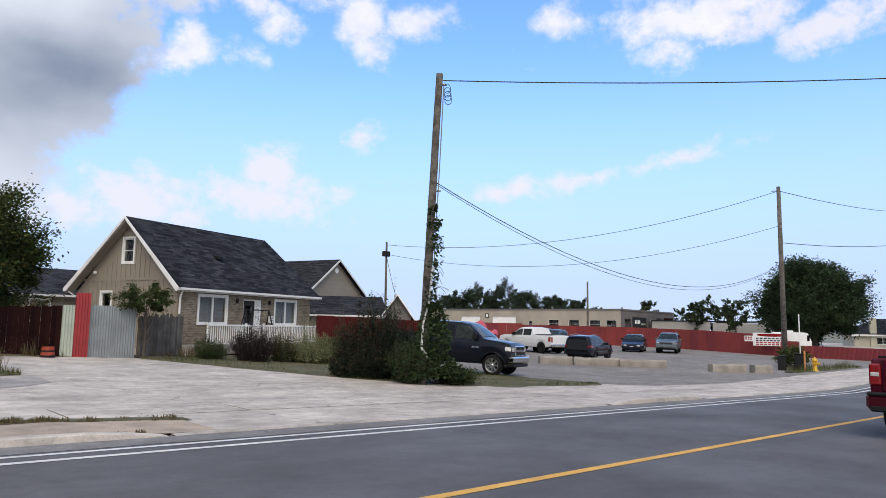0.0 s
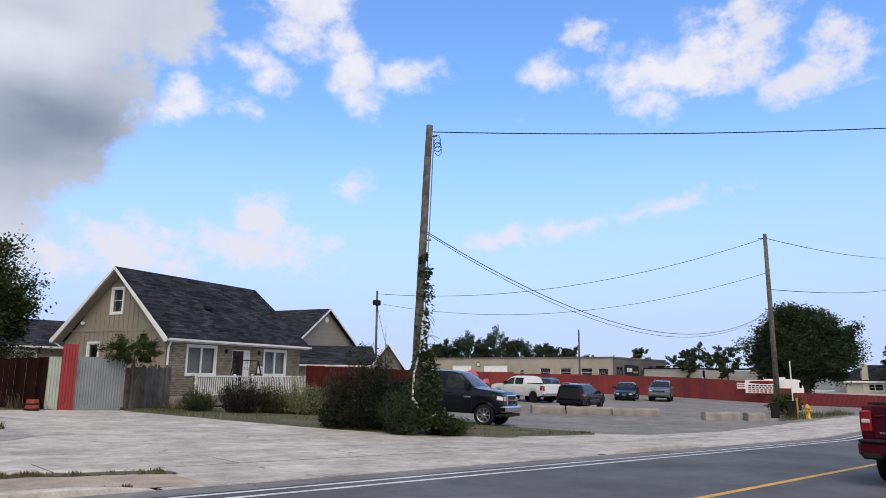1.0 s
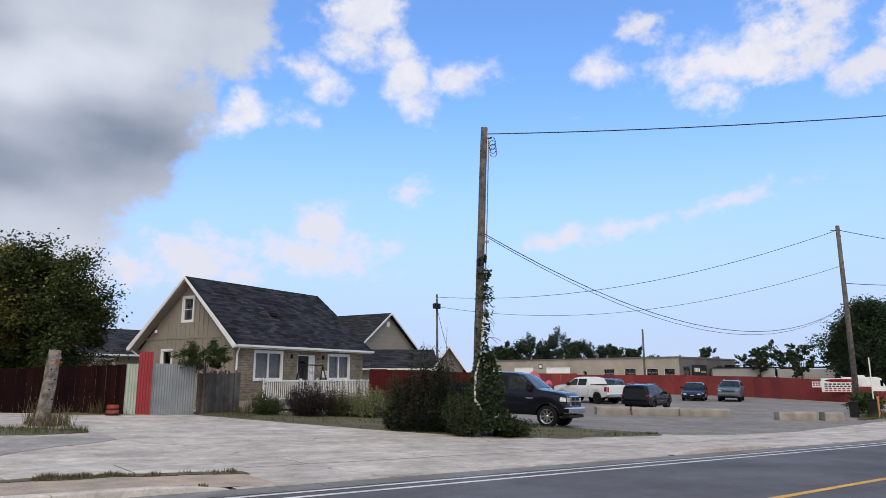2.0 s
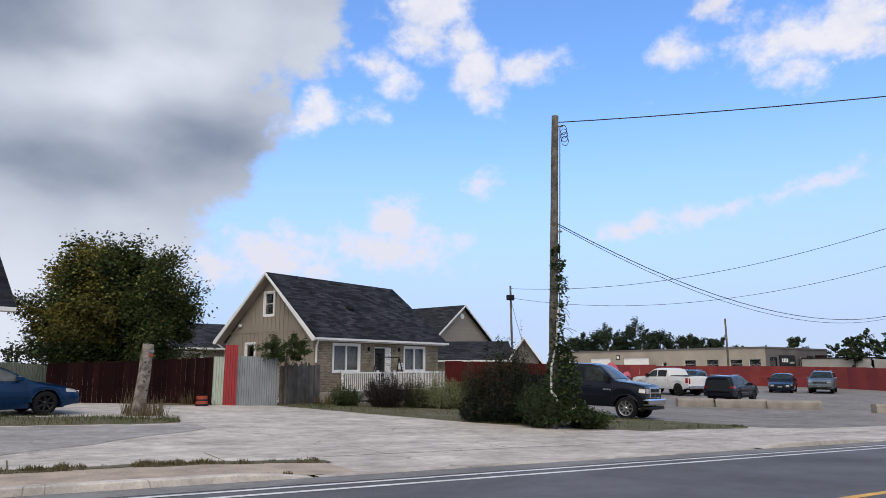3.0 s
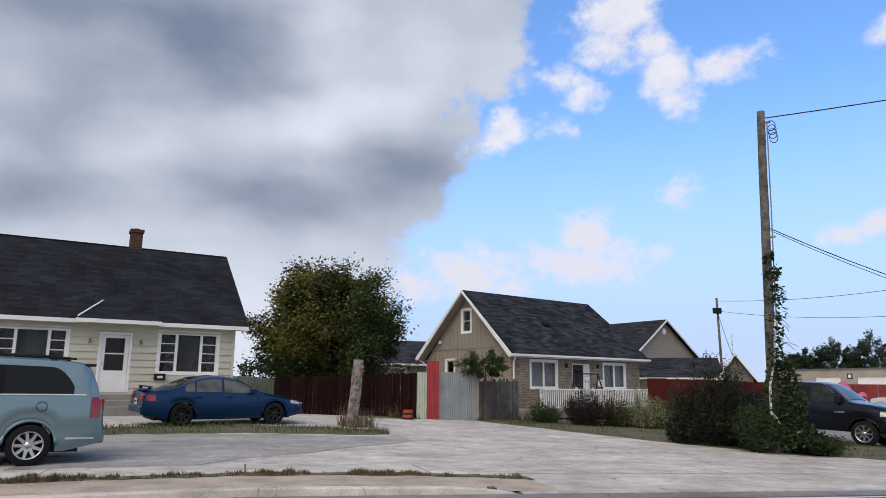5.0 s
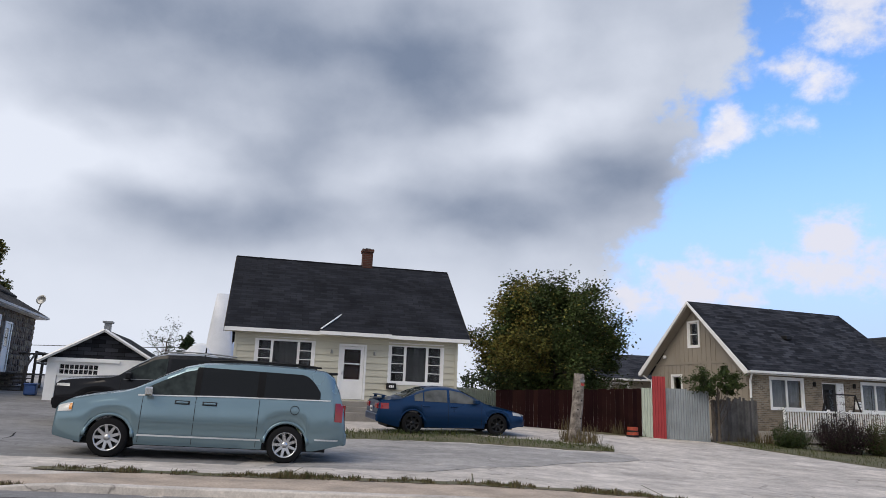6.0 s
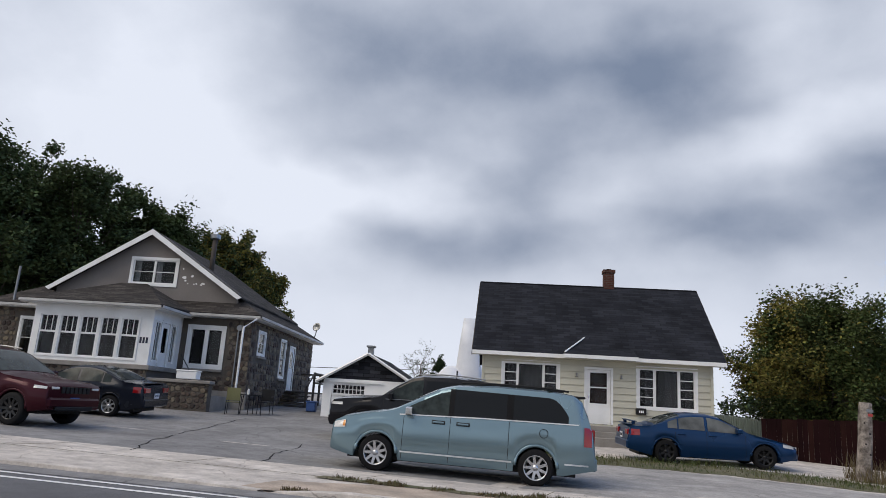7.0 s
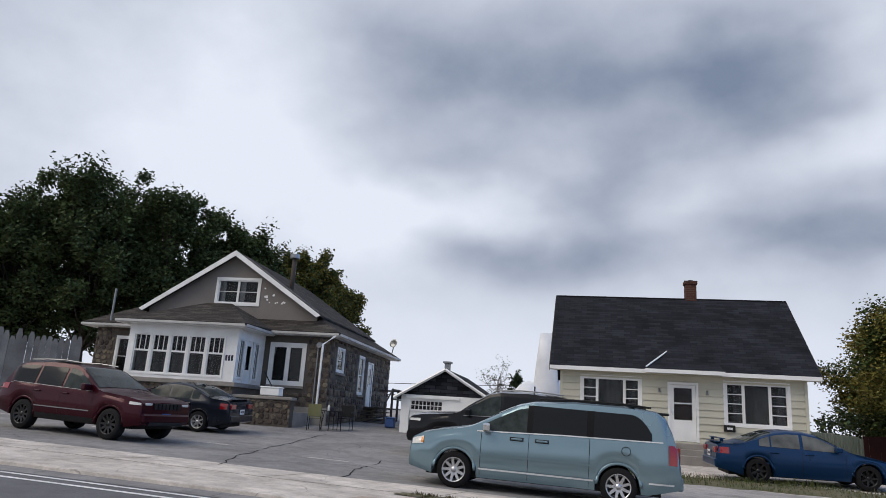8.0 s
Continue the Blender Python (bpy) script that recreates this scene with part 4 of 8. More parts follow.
# ---- brown house with brick front, railing and board-and-batten gable ----
def brown_house():
    root = thing("house", pose(11.8, 29.65, 0, 0, 0, 21.5), "taupe house with tan brick front and charcoal shingle roof", "house")
    W, D, g, top, ridge, ry = 9.65, 7.0, -0.05, 2.72, 6.12, 3.55
    f = 0.35
    holes = [(1.42, 3.14, 1.33, 2.55), (4.30, 5.62, 0.45, 2.50), (6.68, 8.36, 1.33, 2.52)]
    bm = bmesh.new()
    wall_grid(bm, 0.3, W, g - 0.3, top, f, f + 0.2, holes)
    uv_planar(part("wall", bm, BRICK, root, "tan brick front wall"))
    bm = bmesh.new()
    gh = [(3.40, 4.06, 4.05, 5.14), (4.72, 5.36, 1.95, 2.66)]
    wall_grid(bm, f + 0.2, D, g - 0.3, top + 0.06, 0.3, 0.5, gh, axis="v")
    part("wall", bm, TAUPE, root, "taupe board-and-batten side wall")
    bm = bmesh.new()
    # gable triangle round the attic window, as stacked strips
    z = top + 0.06
    while z < ridge - 0.25:
        zt = min(z + 0.06, ridge - 0.2)
        k = (z - 0.03 - top) / (ridge - top)
        a, b = f + 0.05 + k * (ry - f), D - k * (D - ry)
        for s, t in cut_spans(a, b, (z + zt) / 2, gh):
            bx(bm, 0.3, 0.5, s, t, z, zt)
        z = zt
    part("gable", bm, TAUPE, root, "taupe boarded gable")
    part("belt_board", box_bm(0.27, 0.30, f + 0.35, D - 0.35, 3.20, 3.30), TAUPE, root)
    for x0, x1 in ((W - 0.2, W),):
        bm = bmesh.new()
        prism(bm, [(f + 0.2, g - 0.3), (D, g - 0.3), (D, top), (ry, ridge - 0.2), (f + 0.2, top)], "x", x0, x1)
        part("wall", bm, TAUPE, root)
    part("wall", box_bm(0.5, W - 0.2, D - 0.2, D, g - 0.3, top), TAUPE, root)
    # battens, each a piece
    me = box_bm(-0.022, 0.0, -0.02, 0.02, 0, 1)
    data = bpy.data.meshes.new("batten")
    me.to_mesh(data)
    me.free()
    data.materials.append(TAUPE)
    y = f + 0.15
    while y < D:
        k = min(1, (y - f) / (ry - f)) if y < ry else max(0, (D - y) / (D - ry))
        hi = top + k * (ridge - top) - 0.5
        for lo, up in ((g, min(3.2, hi)), (3.31, hi)):
            for s, t in cut_spans(lo, up, y, [(h[2], h[3], h[0], h[1]) for h in gh], 0.06):
                if t - s > 0.05 and not (s > 3.3 and t < 4.0):
                    ob = new("batten", data)
                    ob.parent = root
                    ob.location, ob.scale = (0.30, y, s), (1, 1, t - s)
        y += 0.305
    # roof
    ez = 2.86
    for quad in (((-0.05, 0.0, ez), (W + 0.45, 0.0, ez), (W - 0.25, ry, ridge), (-0.15, ry, ridge)), ((W + 0.45, D + 0.4, ez), (-0.05, D + 0.4, ez), (-0.15, ry, ridge), (W - 0.25, ry, ridge))):
        bm = bmesh.new()
        slab(bm, quad, 0.09)
        uv_planar(part("roof_slope", bm, CHAR, root, "charcoal asphalt shingle roof slope"))
    bm = bmesh.new()
    slab(bm, ((W + 0.45, 0.0, ez), (W + 0.45, D + 0.4, ez), (W - 0.25, ry, ridge)), 0.09)
    uv_planar(part("roof_slope", bm, CHAR, root))
    bm = bmesh.new()
    prism(bm, [(-0.02, ez - 0.15), (-0.02, ez - 0.01), (ry, ridge - 0.01), (D + 0.42, ez - 0.01), (D + 0.42, ez - 0.15), (D + 0.24, ez - 0.15), (ry, ridge - 0.135), (0.14, ez - 0.15)], "x", -0.20, -0.155)
    part("bargeboard", bm, WHITE, root, "white bargeboard along the gable")
    bm = bmesh.new()
    prism(bm, [(0.02, ez - 0.13), (ry, ridge - 0.13), (D + 0.38, ez - 0.13), (D + 0.38, ez - 0.21), (ry, ridge - 0.24), (0.02, ez - 0.21)], "x", -0.15, 0.305)
    part("soffit", bm, TAUPE, root, "taupe boarded underside of the eaves")
    part("soffit", box_bm(0.0, W + 0.4, 0.02, f, ez - 0.17, ez - 0.14), WHITE, root)
    gutter(root, (-0.1, -0.03, ez - 0.07), (W + 0.5, -0.03, ez - 0.07))
    bm = bmesh.new()
    polyline(bm, [(0.1, 0.0, ez - 0.15), (0.22, f - 0.1, ez - 0.42), (0.24, f - 0.06, 1.2), (0.24, f - 0.06, 0.1)], 0.045)
    part("downpipe", bm, WHITE, root, "white downpipe at the corner")
    bm = bmesh.new()
    polyline(bm, [(0.0, D + 0.3, ez - 0.15), (0.22, D - 0.1, ez - 0.45), (0.24, D - 0.1, 0.2)], 0.045)
    part("downpipe", bm, WHITE, root)
    part("roof_vent", bevelled(box_bm(3.7, 4.05, 1.55, 1.9, 4.42, 4.62), 0.03), BLACKPL, root, "black roof vent")
    # openings
    for h, lab in ((holes[0], "white sliding window with pale blinds"), (holes[2], "white sliding window with pale blinds")):
        window(root, facing_front(h[0], f, h[2]), h[1] - h[0], h[3] - h[2], ((1, 1, 1), (1, 1, 1)), curtain=(PALECURTAIN, None), label=lab)
    door(root, facing_front(4.34, f + 0.05, 0.45), 0.82, 2.0, ROOM, WHITE, [(0.16, 0.66, 0.9, 1.75)], label="dark front door in a white frame")
    part("side_light", box_bm(5.25, 5.6, f + 0.02, f + 0.08, 0.45, 2.5), WHITE, root, "white panel beside the door")
    window(root, facing_left(0.30, 4.06, 4.05), 0.66, 1.09, ((1, 1, 2),), label="narrow white attic window")
    window(root, facing_left(0.30, 5.36, 1.95), 0.64, 0.71, ((1, 1, 1),), label="small white side window")
    part("flood_lamp", bevelled(box_bm(0.16, 0.3, 5.75, 5.9, 3.52, 3.68), 0.03), WHITE, root)
    for u in (3.75, 6.1):
        part("wall_lamp", bevelled(box_bm(u, u + 0.1, f - 0.14, f, 2.3, 2.5), 0.03), BLACKPL, root)
    lb = part("letterbox", bevelled(box_bm(6.15, 6.45, f - 0.12, f, 1.38, 1.72), 0.02), WHITE, root, "white wall letterbox")
    for i in range(2):
        part("slot", box_bm(6.2, 6.4, f - 0.128, f - 0.122, 1.46 + i * 0.13, 1.52 + i * 0.13), METAL, lb)
    # porch floor, railing
    part("porch_floor", bevelled(box_bm(0.3, W + 2.4, -1.35, f - 0.01, 0.0, 0.36), 0.02), CEMENT, root, "low concrete porch floor")
    rail = thing("porch_railing", root.matrix_world.copy(), "white painted porch railing with thin balusters", "railing")
    y0 = -1.25
    posts = [0.42, 2.75, 3.95, 6.1, 8.3, 10.4, 11.9]
    bal = bpy.data.meshes.new("baluster")
    t = box_bm(-0.018, 0.018, -0.018, 0.018, 0.46, 1.20)
    t.to_mesh(bal)
    t.free()
    bal.materials.append(WHITE)
    for p in posts:
        part("post", bevelled(box_bm(p - 0.05, p + 0.05, y0 - 0.05, y0 + 0.05, 0.36, 1.34), 0.012), WHITE, rail)
    for a, b in zip(posts, posts[1:]):
        part("top_rail", bevelled(box_bm(a + 0.05, b - 0.05, y0 - 0.04, y0 + 0.04, 1.20, 1.27), 0.01), WHITE, rail)
        part("bottom_rail", box_bm(a + 0.05, b - 0.05, y0 - 0.03, y0 + 0.03, 0.43, 0.48), WHITE, rail)
        n = int((b - a - 0.1) / 0.125)
        for i in range(1, n):
            ob = new("baluster", bal)
            ob.parent = rail
            ob.location = (a + 0.05 + (b - a - 0.1) * i / n, y0, 0)
    # swing frame on the porch
    sw = thing("porch_swing_frame", root.matrix_world @ Matrix.Translation((3.3, -0.6, 0.36)), "thin black metal swing frame on the porch", "swing frame")
    for a, b in (((0, -0.4, 0), (0.12, 0, 1.62)), ((0, 0.4, 0), (0.12, 0, 1.62)), ((1.9, -0.4, 0), (1.78, 0, 1.62)), ((1.9, 0.4, 0), (1.78, 0, 1.62)), ((0.12, 0, 1.62), (1.78, 0, 1.62))):
        part("tube", tube_bm(a, b, 0.03, n=6), BLACKPL, sw)
    return root


brown_house()


# ---- stone house with a glazed porch ----
def stones(parent, m, u0, u1, z0, z1, holes, grain=1.0):
    """Field stones set in mortar, each a piece; grain: their size."""
    meshes = []
    for k in range(14):
        bm = bmesh.new()
        n = 8
        pts = []
        for i in range(n):
            a = (i + 0.5) / n * math.tau
            r = 0.46 / max(abs(math.cos(a)), abs(math.sin(a))) * (0.82 + 0.22 * hashed(k, i))
            r = min(r, 0.56)
            pts.append((math.cos(a) * r, math.sin(a) * r))
        base = [bm.verts.new((x, 0, z)) for x, z in pts]
        face = [bm.verts.new((x * 0.82, -1 - 0.25 * hashed(k, i, 3), z * 0.82)) for i, (x, z) in enumerate(pts)]
        bm.faces.new(face)
        for i in range(n):
            bm.faces.new((base[i], base[(i + 1) % n], face[(i + 1) % n], face[i]))
        bmesh.ops.recalc_face_normals(bm, faces=list(bm.faces))
        me = bpy.data.meshes.new("stone")
        bm.to_mesh(me)
        bm.free()
        me.materials.append(STONE)
        meshes.append(me)
    z, row = z0, 0
    while z < z1 - 0.08:
        hgt = min(random.uniform(0.13, 0.25) * grain, z1 - z)
        u = u0 - random.uniform(0, 0.2)
        while u < u1 - 0.05:
            w = random.uniform(0.14, 0.34) * grain
            a, b = max(u, u0), min(u + w, u1)
            cu, cz = (a + b) / 2, z + hgt / 2
            if b - a > 0.06 and not any(h[0] - 0.13 < b and a < h[1] + 0.13 and h[2] - 0.22 < cz + hgt * 0.4 and cz - hgt * 0.4 < h[3] + 0.13 for h in holes):
                ob = new("stone", random.choice(meshes))
                ob.parent = parent
                ob.matrix_local = m @ Matrix.Translation((cu, 0, cz + random.uniform(-0.03, 0.03))) @ Matrix.Rotation(random.uniform(-0.2, 0.2), 4, "Y") @ Matrix.Diagonal(((b - a) * 1.0, random.uniform(0.02, 0.04), hgt * 1.0, 1))
            u += w
        z += hgt
        row += 1


def stone_house():
    root = thing("house", pose(-17.5, 23.5, 0, 0, 0, 18.8), "field stone bungalow with a grey gable and brown shingle roof", "house")
    g, ez = 0.75, 4.50
    L, R, F, B = -11.3, -0.4, 0.4, 11.2
    top = 4.36
    holes = [(-2.98, -1.58, 2.36, 3.92), (-10.2, -9.3, 2.3, 3.9), (-8.0, -3.4, 1.2, 4.1)]
    bm = bmesh.new()
    wall_grid(bm, L, R, g - 0.4, top, F, F + 0.3, holes)
    fw = part("wall", bm, MORTAR, root, "field stone front wall")
    sh = [(1.35, 2.25, 3.05, 3.95), (4.85, 5.65, 2.25, 3.92), (6.55, 7.45, 1.65, 3.85)]
    bm = bmesh.new()
    wall_grid(bm, F + 0.3, B, g - 0.4, top, R - 0.3, R, sh, axis="v")
    sw = part("wall", bm, MORTAR, root, "field stone side wall")
    part("wall", box_bm(L, L + 0.3, F + 0.3, B, g - 0.4, top), MORTAR, root)
    part("wall", box_bm(L + 0.3, R - 0.3, B - 0.3, B, g - 0.4, top), MORTAR, root)
    part("foundation", bevelled(box_bm(-4.0, R + 0.06, F - 0.08, F + 0.05, g - 0.3, 1.42)), CEMENT, root, "grey cement foundation band")
    stones(fw, Matrix.Translation((0, F, 0)), -3.3, R, 1.42, top - 0.05, holes)
    stones(fw, Matrix.Translation((0, F, 0)), L, -8.1, 1.3, top - 0.05, holes)
    stones(sw, Matrix.Translation((R, 0, 0)) @ Matrix.Rotation(radians(90), 4, "Z"), F + 0.05, B, 0.9, top - 0.05, sh, 1.25)
    # lower hipped roof
    o = 0.62
    l, r, f, b = L - o + 0.1, R + o - 0.2, F - o + 0.2, B + o
    bk, hgt = 1.9, 1.15
    quads = (((l, f, ez), (r, f, ez), (r - bk, f + bk, ez + hgt), (l + bk, f + bk, ez + hgt)),
             ((r, f, ez), (r, b, ez), (r - bk, b - bk, ez + hgt), (r - bk, f + bk, ez + hgt)),
             ((r, b, ez), (l, b, ez), (l + bk, b - bk, ez + hgt), (r - bk, b - bk, ez + hgt)),
             ((l, b, ez), (l, f, ez), (l + bk, f + bk, ez + hgt), (l + bk, b - bk, ez + hgt)))
    for q in quads:
        bm = bmesh.new()
        slab(bm, q, 0.08)
        uv_planar(part("roof_slope", bm, BROWNSH, root, "brown-grey asphalt shingle roof slope"))
    part("soffit", box_bm(l + 0.02, r - 0.02, f + 0.02, b - 0.02, ez - 0.16, ez - 0.12), WHITE, root)
    for a, c in (((l, f - 0.02, ez - 0.08), (r, f - 0.02, ez - 0.08)), ((r + 0.02, f, ez - 0.08), (r + 0.02, b, ez - 0.08))):
        gutter(root, a, c, GUTTER, r=0.06)
    # upper gable
    ax, az, gl, gr, gz = -5.3, 8.02, -9.3, -1.35, 5.45
    gy = 0.9
    bm = bmesh.new()
    gh = (-6.08, -4.2, 5.72, 6.74)
    z = ez + 0.3
    while z < az - 0.2:
        zt = min(z + 0.05, az - 0.15)
        k = max(0, (z - 0.02 - gz) / (az - gz))
        a, c = gl + k * (ax - gl), gr - k * (gr - ax)
        for s, t in cut_spans(a, c, (z + zt) / 2, [gh]):
            bx(bm, s, t, gy, gy + 0.2, z, zt)
        z = zt
    part("gable", bm, STUCCO, root, "grey stucco gable with flaking paint")
    for i in range(16):
        u, z = random.uniform(-4.0, -2.9), random.uniform(5.75, 6.5)
        s = random.uniform(0.03, 0.10)
        if z < az - 0.5 - abs(u - ax) * 0.72:
            bm = bmesh.new()
            n = 7
            bm.faces.new([bm.verts.new((u + math.cos(j / n * math.tau) * s * random.uniform(0.5, 1.2), gy - 0.004, z + math.sin(j / n * math.tau) * s * random.uniform(0.4, 1.0))) for j in range(n)])
            part("paint_flake", bm, WHITE, root, "bare white patch of flaked paint")
    for quad in (((gl - 0.25, gy - 0.35, gz - 0.15), (ax, gy - 0.35, az), (ax, B - 1.0, az), (gl - 0.25, B - 1.0, gz - 0.15)), ((ax, gy - 0.35, az), (gr + 0.25, gy - 0.35, gz - 0.15), (gr + 0.25, B - 1.0, gz - 0.15), (ax, B - 1.0, az))):
        bm = bmesh.new()
        slab(bm, quad, 0.09)
        uv_planar(part("roof_slope", bm, BROWNSH, root, "brown-grey shingle upper roof"))
    bm = bmesh.new()
    prism(bm, [(gl - 0.28, gz - 0.18), (ax, az + 0.01), (gr + 0.28, gz - 0.18), (gr + 0.10, gz - 0.27), (ax, az - 0.24), (gl - 0.10, gz - 0.27)], "y", gy - 0.40, gy - 0.36)
    part("bargeboard", bm, WHITE, root, "weathered white bargeboard")
    window(root, facing_front(gh[0], gy, gh[2]), gh[1] - gh[0], gh[3] - gh[2], ((1, 1, 2), (1, 1, 2)), trim=0.12, curtain=(PALECURTAIN, (0.3, 1.0)), label="white double sash window in the gable")
    # chimney pipe and satellite dish
    fl = new("flue_pipe")
    fl.parent = root
    part("pipe", tube_bm((-3.35, 2.6, 6.2), (-3.35, 2.6, 8.25), 0.11, n=12), DARKWOOD, fl, smooth=True)
    part("cap", tube_bm((-3.35, 2.6, 8.2), (-3.35, 2.6, 8.38), 0.23, n=12), METAL, fl)
    ds = new("satellite_dish")
    ds.parent = root
    bm = bmesh.new()
    lathe(bm, [(0.0, 0.0), (0.10, 0.010), (0.18, 0.033), (0.24, 0.066), (0.245, 0.08), (0.18, 0.046), (0.0, 0.014)], 16, (0, 0, 0))
    d = part("dish", bm, METAL, ds, smooth=True)
    d.matrix_local = pose(R + 0.25, B - 0.4, ez + 0.75, 15, 0, 160)
    part("arm", tube_bm((R + 0.1, B - 0.3, ez + 0.05), (R + 0.25, B - 0.36, ez + 0.7), 0.03), METAL, ds)
    part("weather_mast", tube_bm((-10.6, 0.2, ez), (-10.6, 0.2, ez + 1.55), 0.05, n=8), METAL, root)
    # window and side openings
    window(root, facing_front(-2.98, F, 2.36), 1.40, 1.56, ((1, 1, 1), (1, 1, 1)), trim=0.11, stile=0.085, curtain=(PALECURTAIN, (0.02, 0.98)), sill=CEMENT, label="white double casement window with a cement sill")
    window(root, facing_front(-10.2, F, 2.3), 0.9, 1.6, ((1, 1, 2),), label="tall white window")
    for a, b, c, d in sh[:2]:
        window(root, facing_right(R, a, c), b - a, d - c, ((1, 1, 2),), sill=CEMENT, label="white side window with a cement sill")
    door(root, facing_right(R, 6.55, 1.65), 0.9, 2.1, WHITE, WHITE, [(0.2, 0.7, 1.1, 1.9)], label="white side door")
    # glazed porch
    p = new("porch")
    p.parent = root
    pl, pr, pf = -8.0, -3.35, -2.2
    wins = [(-7.72 + i * 0.79, -7.72 + i * 0.79 + 0.68, 2.36, 3.88) for i in range(5)]
    bm = bmesh.new()
    wall_grid(bm, pl, pr, 2.18, 4.28, pf, pf + 0.12, wins)
    part("porch_front", bm, WHITE, p, "white painted porch front with five sashes")
    for a, b, c, d in wins:
        window(p, facing_front(a, pf, c), b - a, d - c, ((1, 1, 1),), trim=0.05, curtain=(CURTAIN, (0.3, 0.62)), label="white sash with upper lights")
        for k in (1, 2):
            part("glazing_bar", box_bm(a + (b - a) * k / 3 - 0.01, a + (b - a) * k / 3 + 0.01, pf + 0.012, pf + 0.05, 3.27, d - 0.045), WHITE, p)
        part("meeting_rail", box_bm(a + 0.045, b - 0.045, pf + 0.005, pf + 0.055, 3.20, 3.27), WHITE, p)
    sw_ = [(-1.98, -1.52, 2.36, 3.86), (-1.38, -0.72, 1.72, 3.86), (-0.55, -0.1, 2.36, 3.86)]
    bm = bmesh.new()
    wall_grid(bm, pf + 0.12, 0.4, 1.6, 4.28, pr - 0.12, pr, sw_, axis="v")
    part("porch_side", bm, WHITE, p)
    for i in (0, 2):
        a, b, c, d = sw_[i]
        window(p, facing_right(pr, a, c), b - a, d - c, ((1, 2, 1),), trim=0.05, curtain=(CURTAIN, (0.4, 0.6)))
    door(p, facing_right(pr, -1.38, 1.72), 0.66, 2.14, WHITE, WHITE, [(0.14, 0.54, 1.0, 1.95)], label="white glazed porch door")
    part("porch_left", box_bm(pl, pl + 0.12, pf + 0.12, 0.4, 1.6, 4.28), WHITE, p)
    base = part("porch_base", box_bm(pl - 0.05, pr + 0.05, pf - 0.06, 0.4, g - 0.5, 2.0), MORTAR, p, "field stone porch base")
    stones(base, Matrix.Translation((0, pf - 0.06, 0)), pl, pr, 0.75, 2.0, [])
    part("porch_sill", bevelled(box_bm(pl - 0.14, pr + 0.16, pf - 0.16, 0.2, 2.0, 2.17), 0.02), CEMENT, p, "cement sill round the porch")
    pe, po = 4.42, 0.42
    for q in (((pl - po, pf - po, pe), (pr + po, pf - po, pe), (-5.2, 0.6, pe + 1.22), (-6.3, 0.6, pe + 1.22)), ((pr + po, pf - po, pe), (pr + po, 0.6, pe + 0.1), (-5.2, 0.6, pe + 1.22)), ((pl - po, 0.6, pe + 0.1), (pl - po, pf - po, pe), (-6.3, 0.6, pe + 1.22))):
        bm = bmesh.new()
        slab(bm, q, 0.08)
        uv_planar(part("porch_roof", bm, BROWNSH, p, "brown-grey shingle porch roof"))
    part("soffit", box_bm(pl - po + 0.02, pr + po - 0.02, pf - po + 0.02, 0.3, pe - 0.16, pe - 0.12), WHITE, p)
    gutter(p, (pl - po, pf - po - 0.02, pe - 0.08), (pr + po, pf - po - 0.02, pe - 0.08), GUTTER, r=0.06)
    gutter(p, (pr + po + 0.02, pf - po, pe - 0.08), (pr + po + 0.02, 0.2, pe - 0.08), GUTTER, r=0.06)
    for i in range(3):
        part("number_bar", box_bm(-3.78 + i * 0.12, -3.70 + i * 0.12, pf - 0.012, pf - 0.003, 2.98, 3.2), INK, p)
    # entrance landing with stone wall, and the white box on it
    lw = part("landing_wall", box_bm(-3.3, -0.95, -2.1, -1.75, g - 0.4, 1.62), MORTAR, root, "low field stone landing wall")
    stones(lw, Matrix.Translation((0, -2.1, 0)), -3.3, -0.95, g - 0.05, 1.60, [])
    part("coping", bevelled(box_bm(-3.36, -0.88, -2.2, -1.68, 1.62, 1.74), 0.02), CEMENT, lw)
    part("landing", box_bm(-3.3, -0.95, -1.75, F, g - 0.4, 1.2), CEMENT, root)
    for x in (-1.0,):
        bm = bmesh.new()
        polyline(bm, [(-2.9, -0.4, 2.75), (-1.9, -1.6, 2.0), (-1.5, -1.7, 1.74)], 0.022)
        part("handrail", bm, BLACKPL, root, "thin dark iron handrail")
    # service pipes at the corner
    bm = bmesh.new()
    for u in (-0.95, -0.80):
        bm = bmesh.new()
        polyline(bm, [(u, F - 0.06, 1.5), (u, F - 0.06, 4.1)], 0.035)
        part("service_pipe", bm, METAL, root, "pale vertical service pipe")
    bm = bmesh.new()
    lathe(bm, [(0.0, -0.1), (0.12, -0.1), (0.12, 0.06), (0.0, 0.08)], 14, (-0.88, F - 0.10, 3.98))
    part("electric_meter", bm, METAL, root)
    part("gas_meter", bevelled(box_bm(-2.35, -1.95, F - 0.4, F - 0.12, 1.0, 1.35), 0.04, 2), METAL, root, "grey gas meter by the foundation")
    bm = bmesh.new()
    polyline(bm, [(r, b - 0.4, ez - 0.2), (R + 0.1, b - 0.9, ez - 0.6), (R + 0.08, b - 0.9, 1.2)], 0.045)
    part("downpipe", bm, WHITE, root)
    # wooden side steps with a rail
    st = thing("side_steps", root.matrix_world.copy(), "dark weathered wooden steps with a rail beside the house", "steps")
    for i in range(5):
        part("tread", bevelled(box_bm(-0.38, 1.0, 5.0 + i * 0.3, 5.33 + i * 0.3, 0.88 + i * 0.17, 0.93 + i * 0.17), 0.008), DARKWOOD, st)
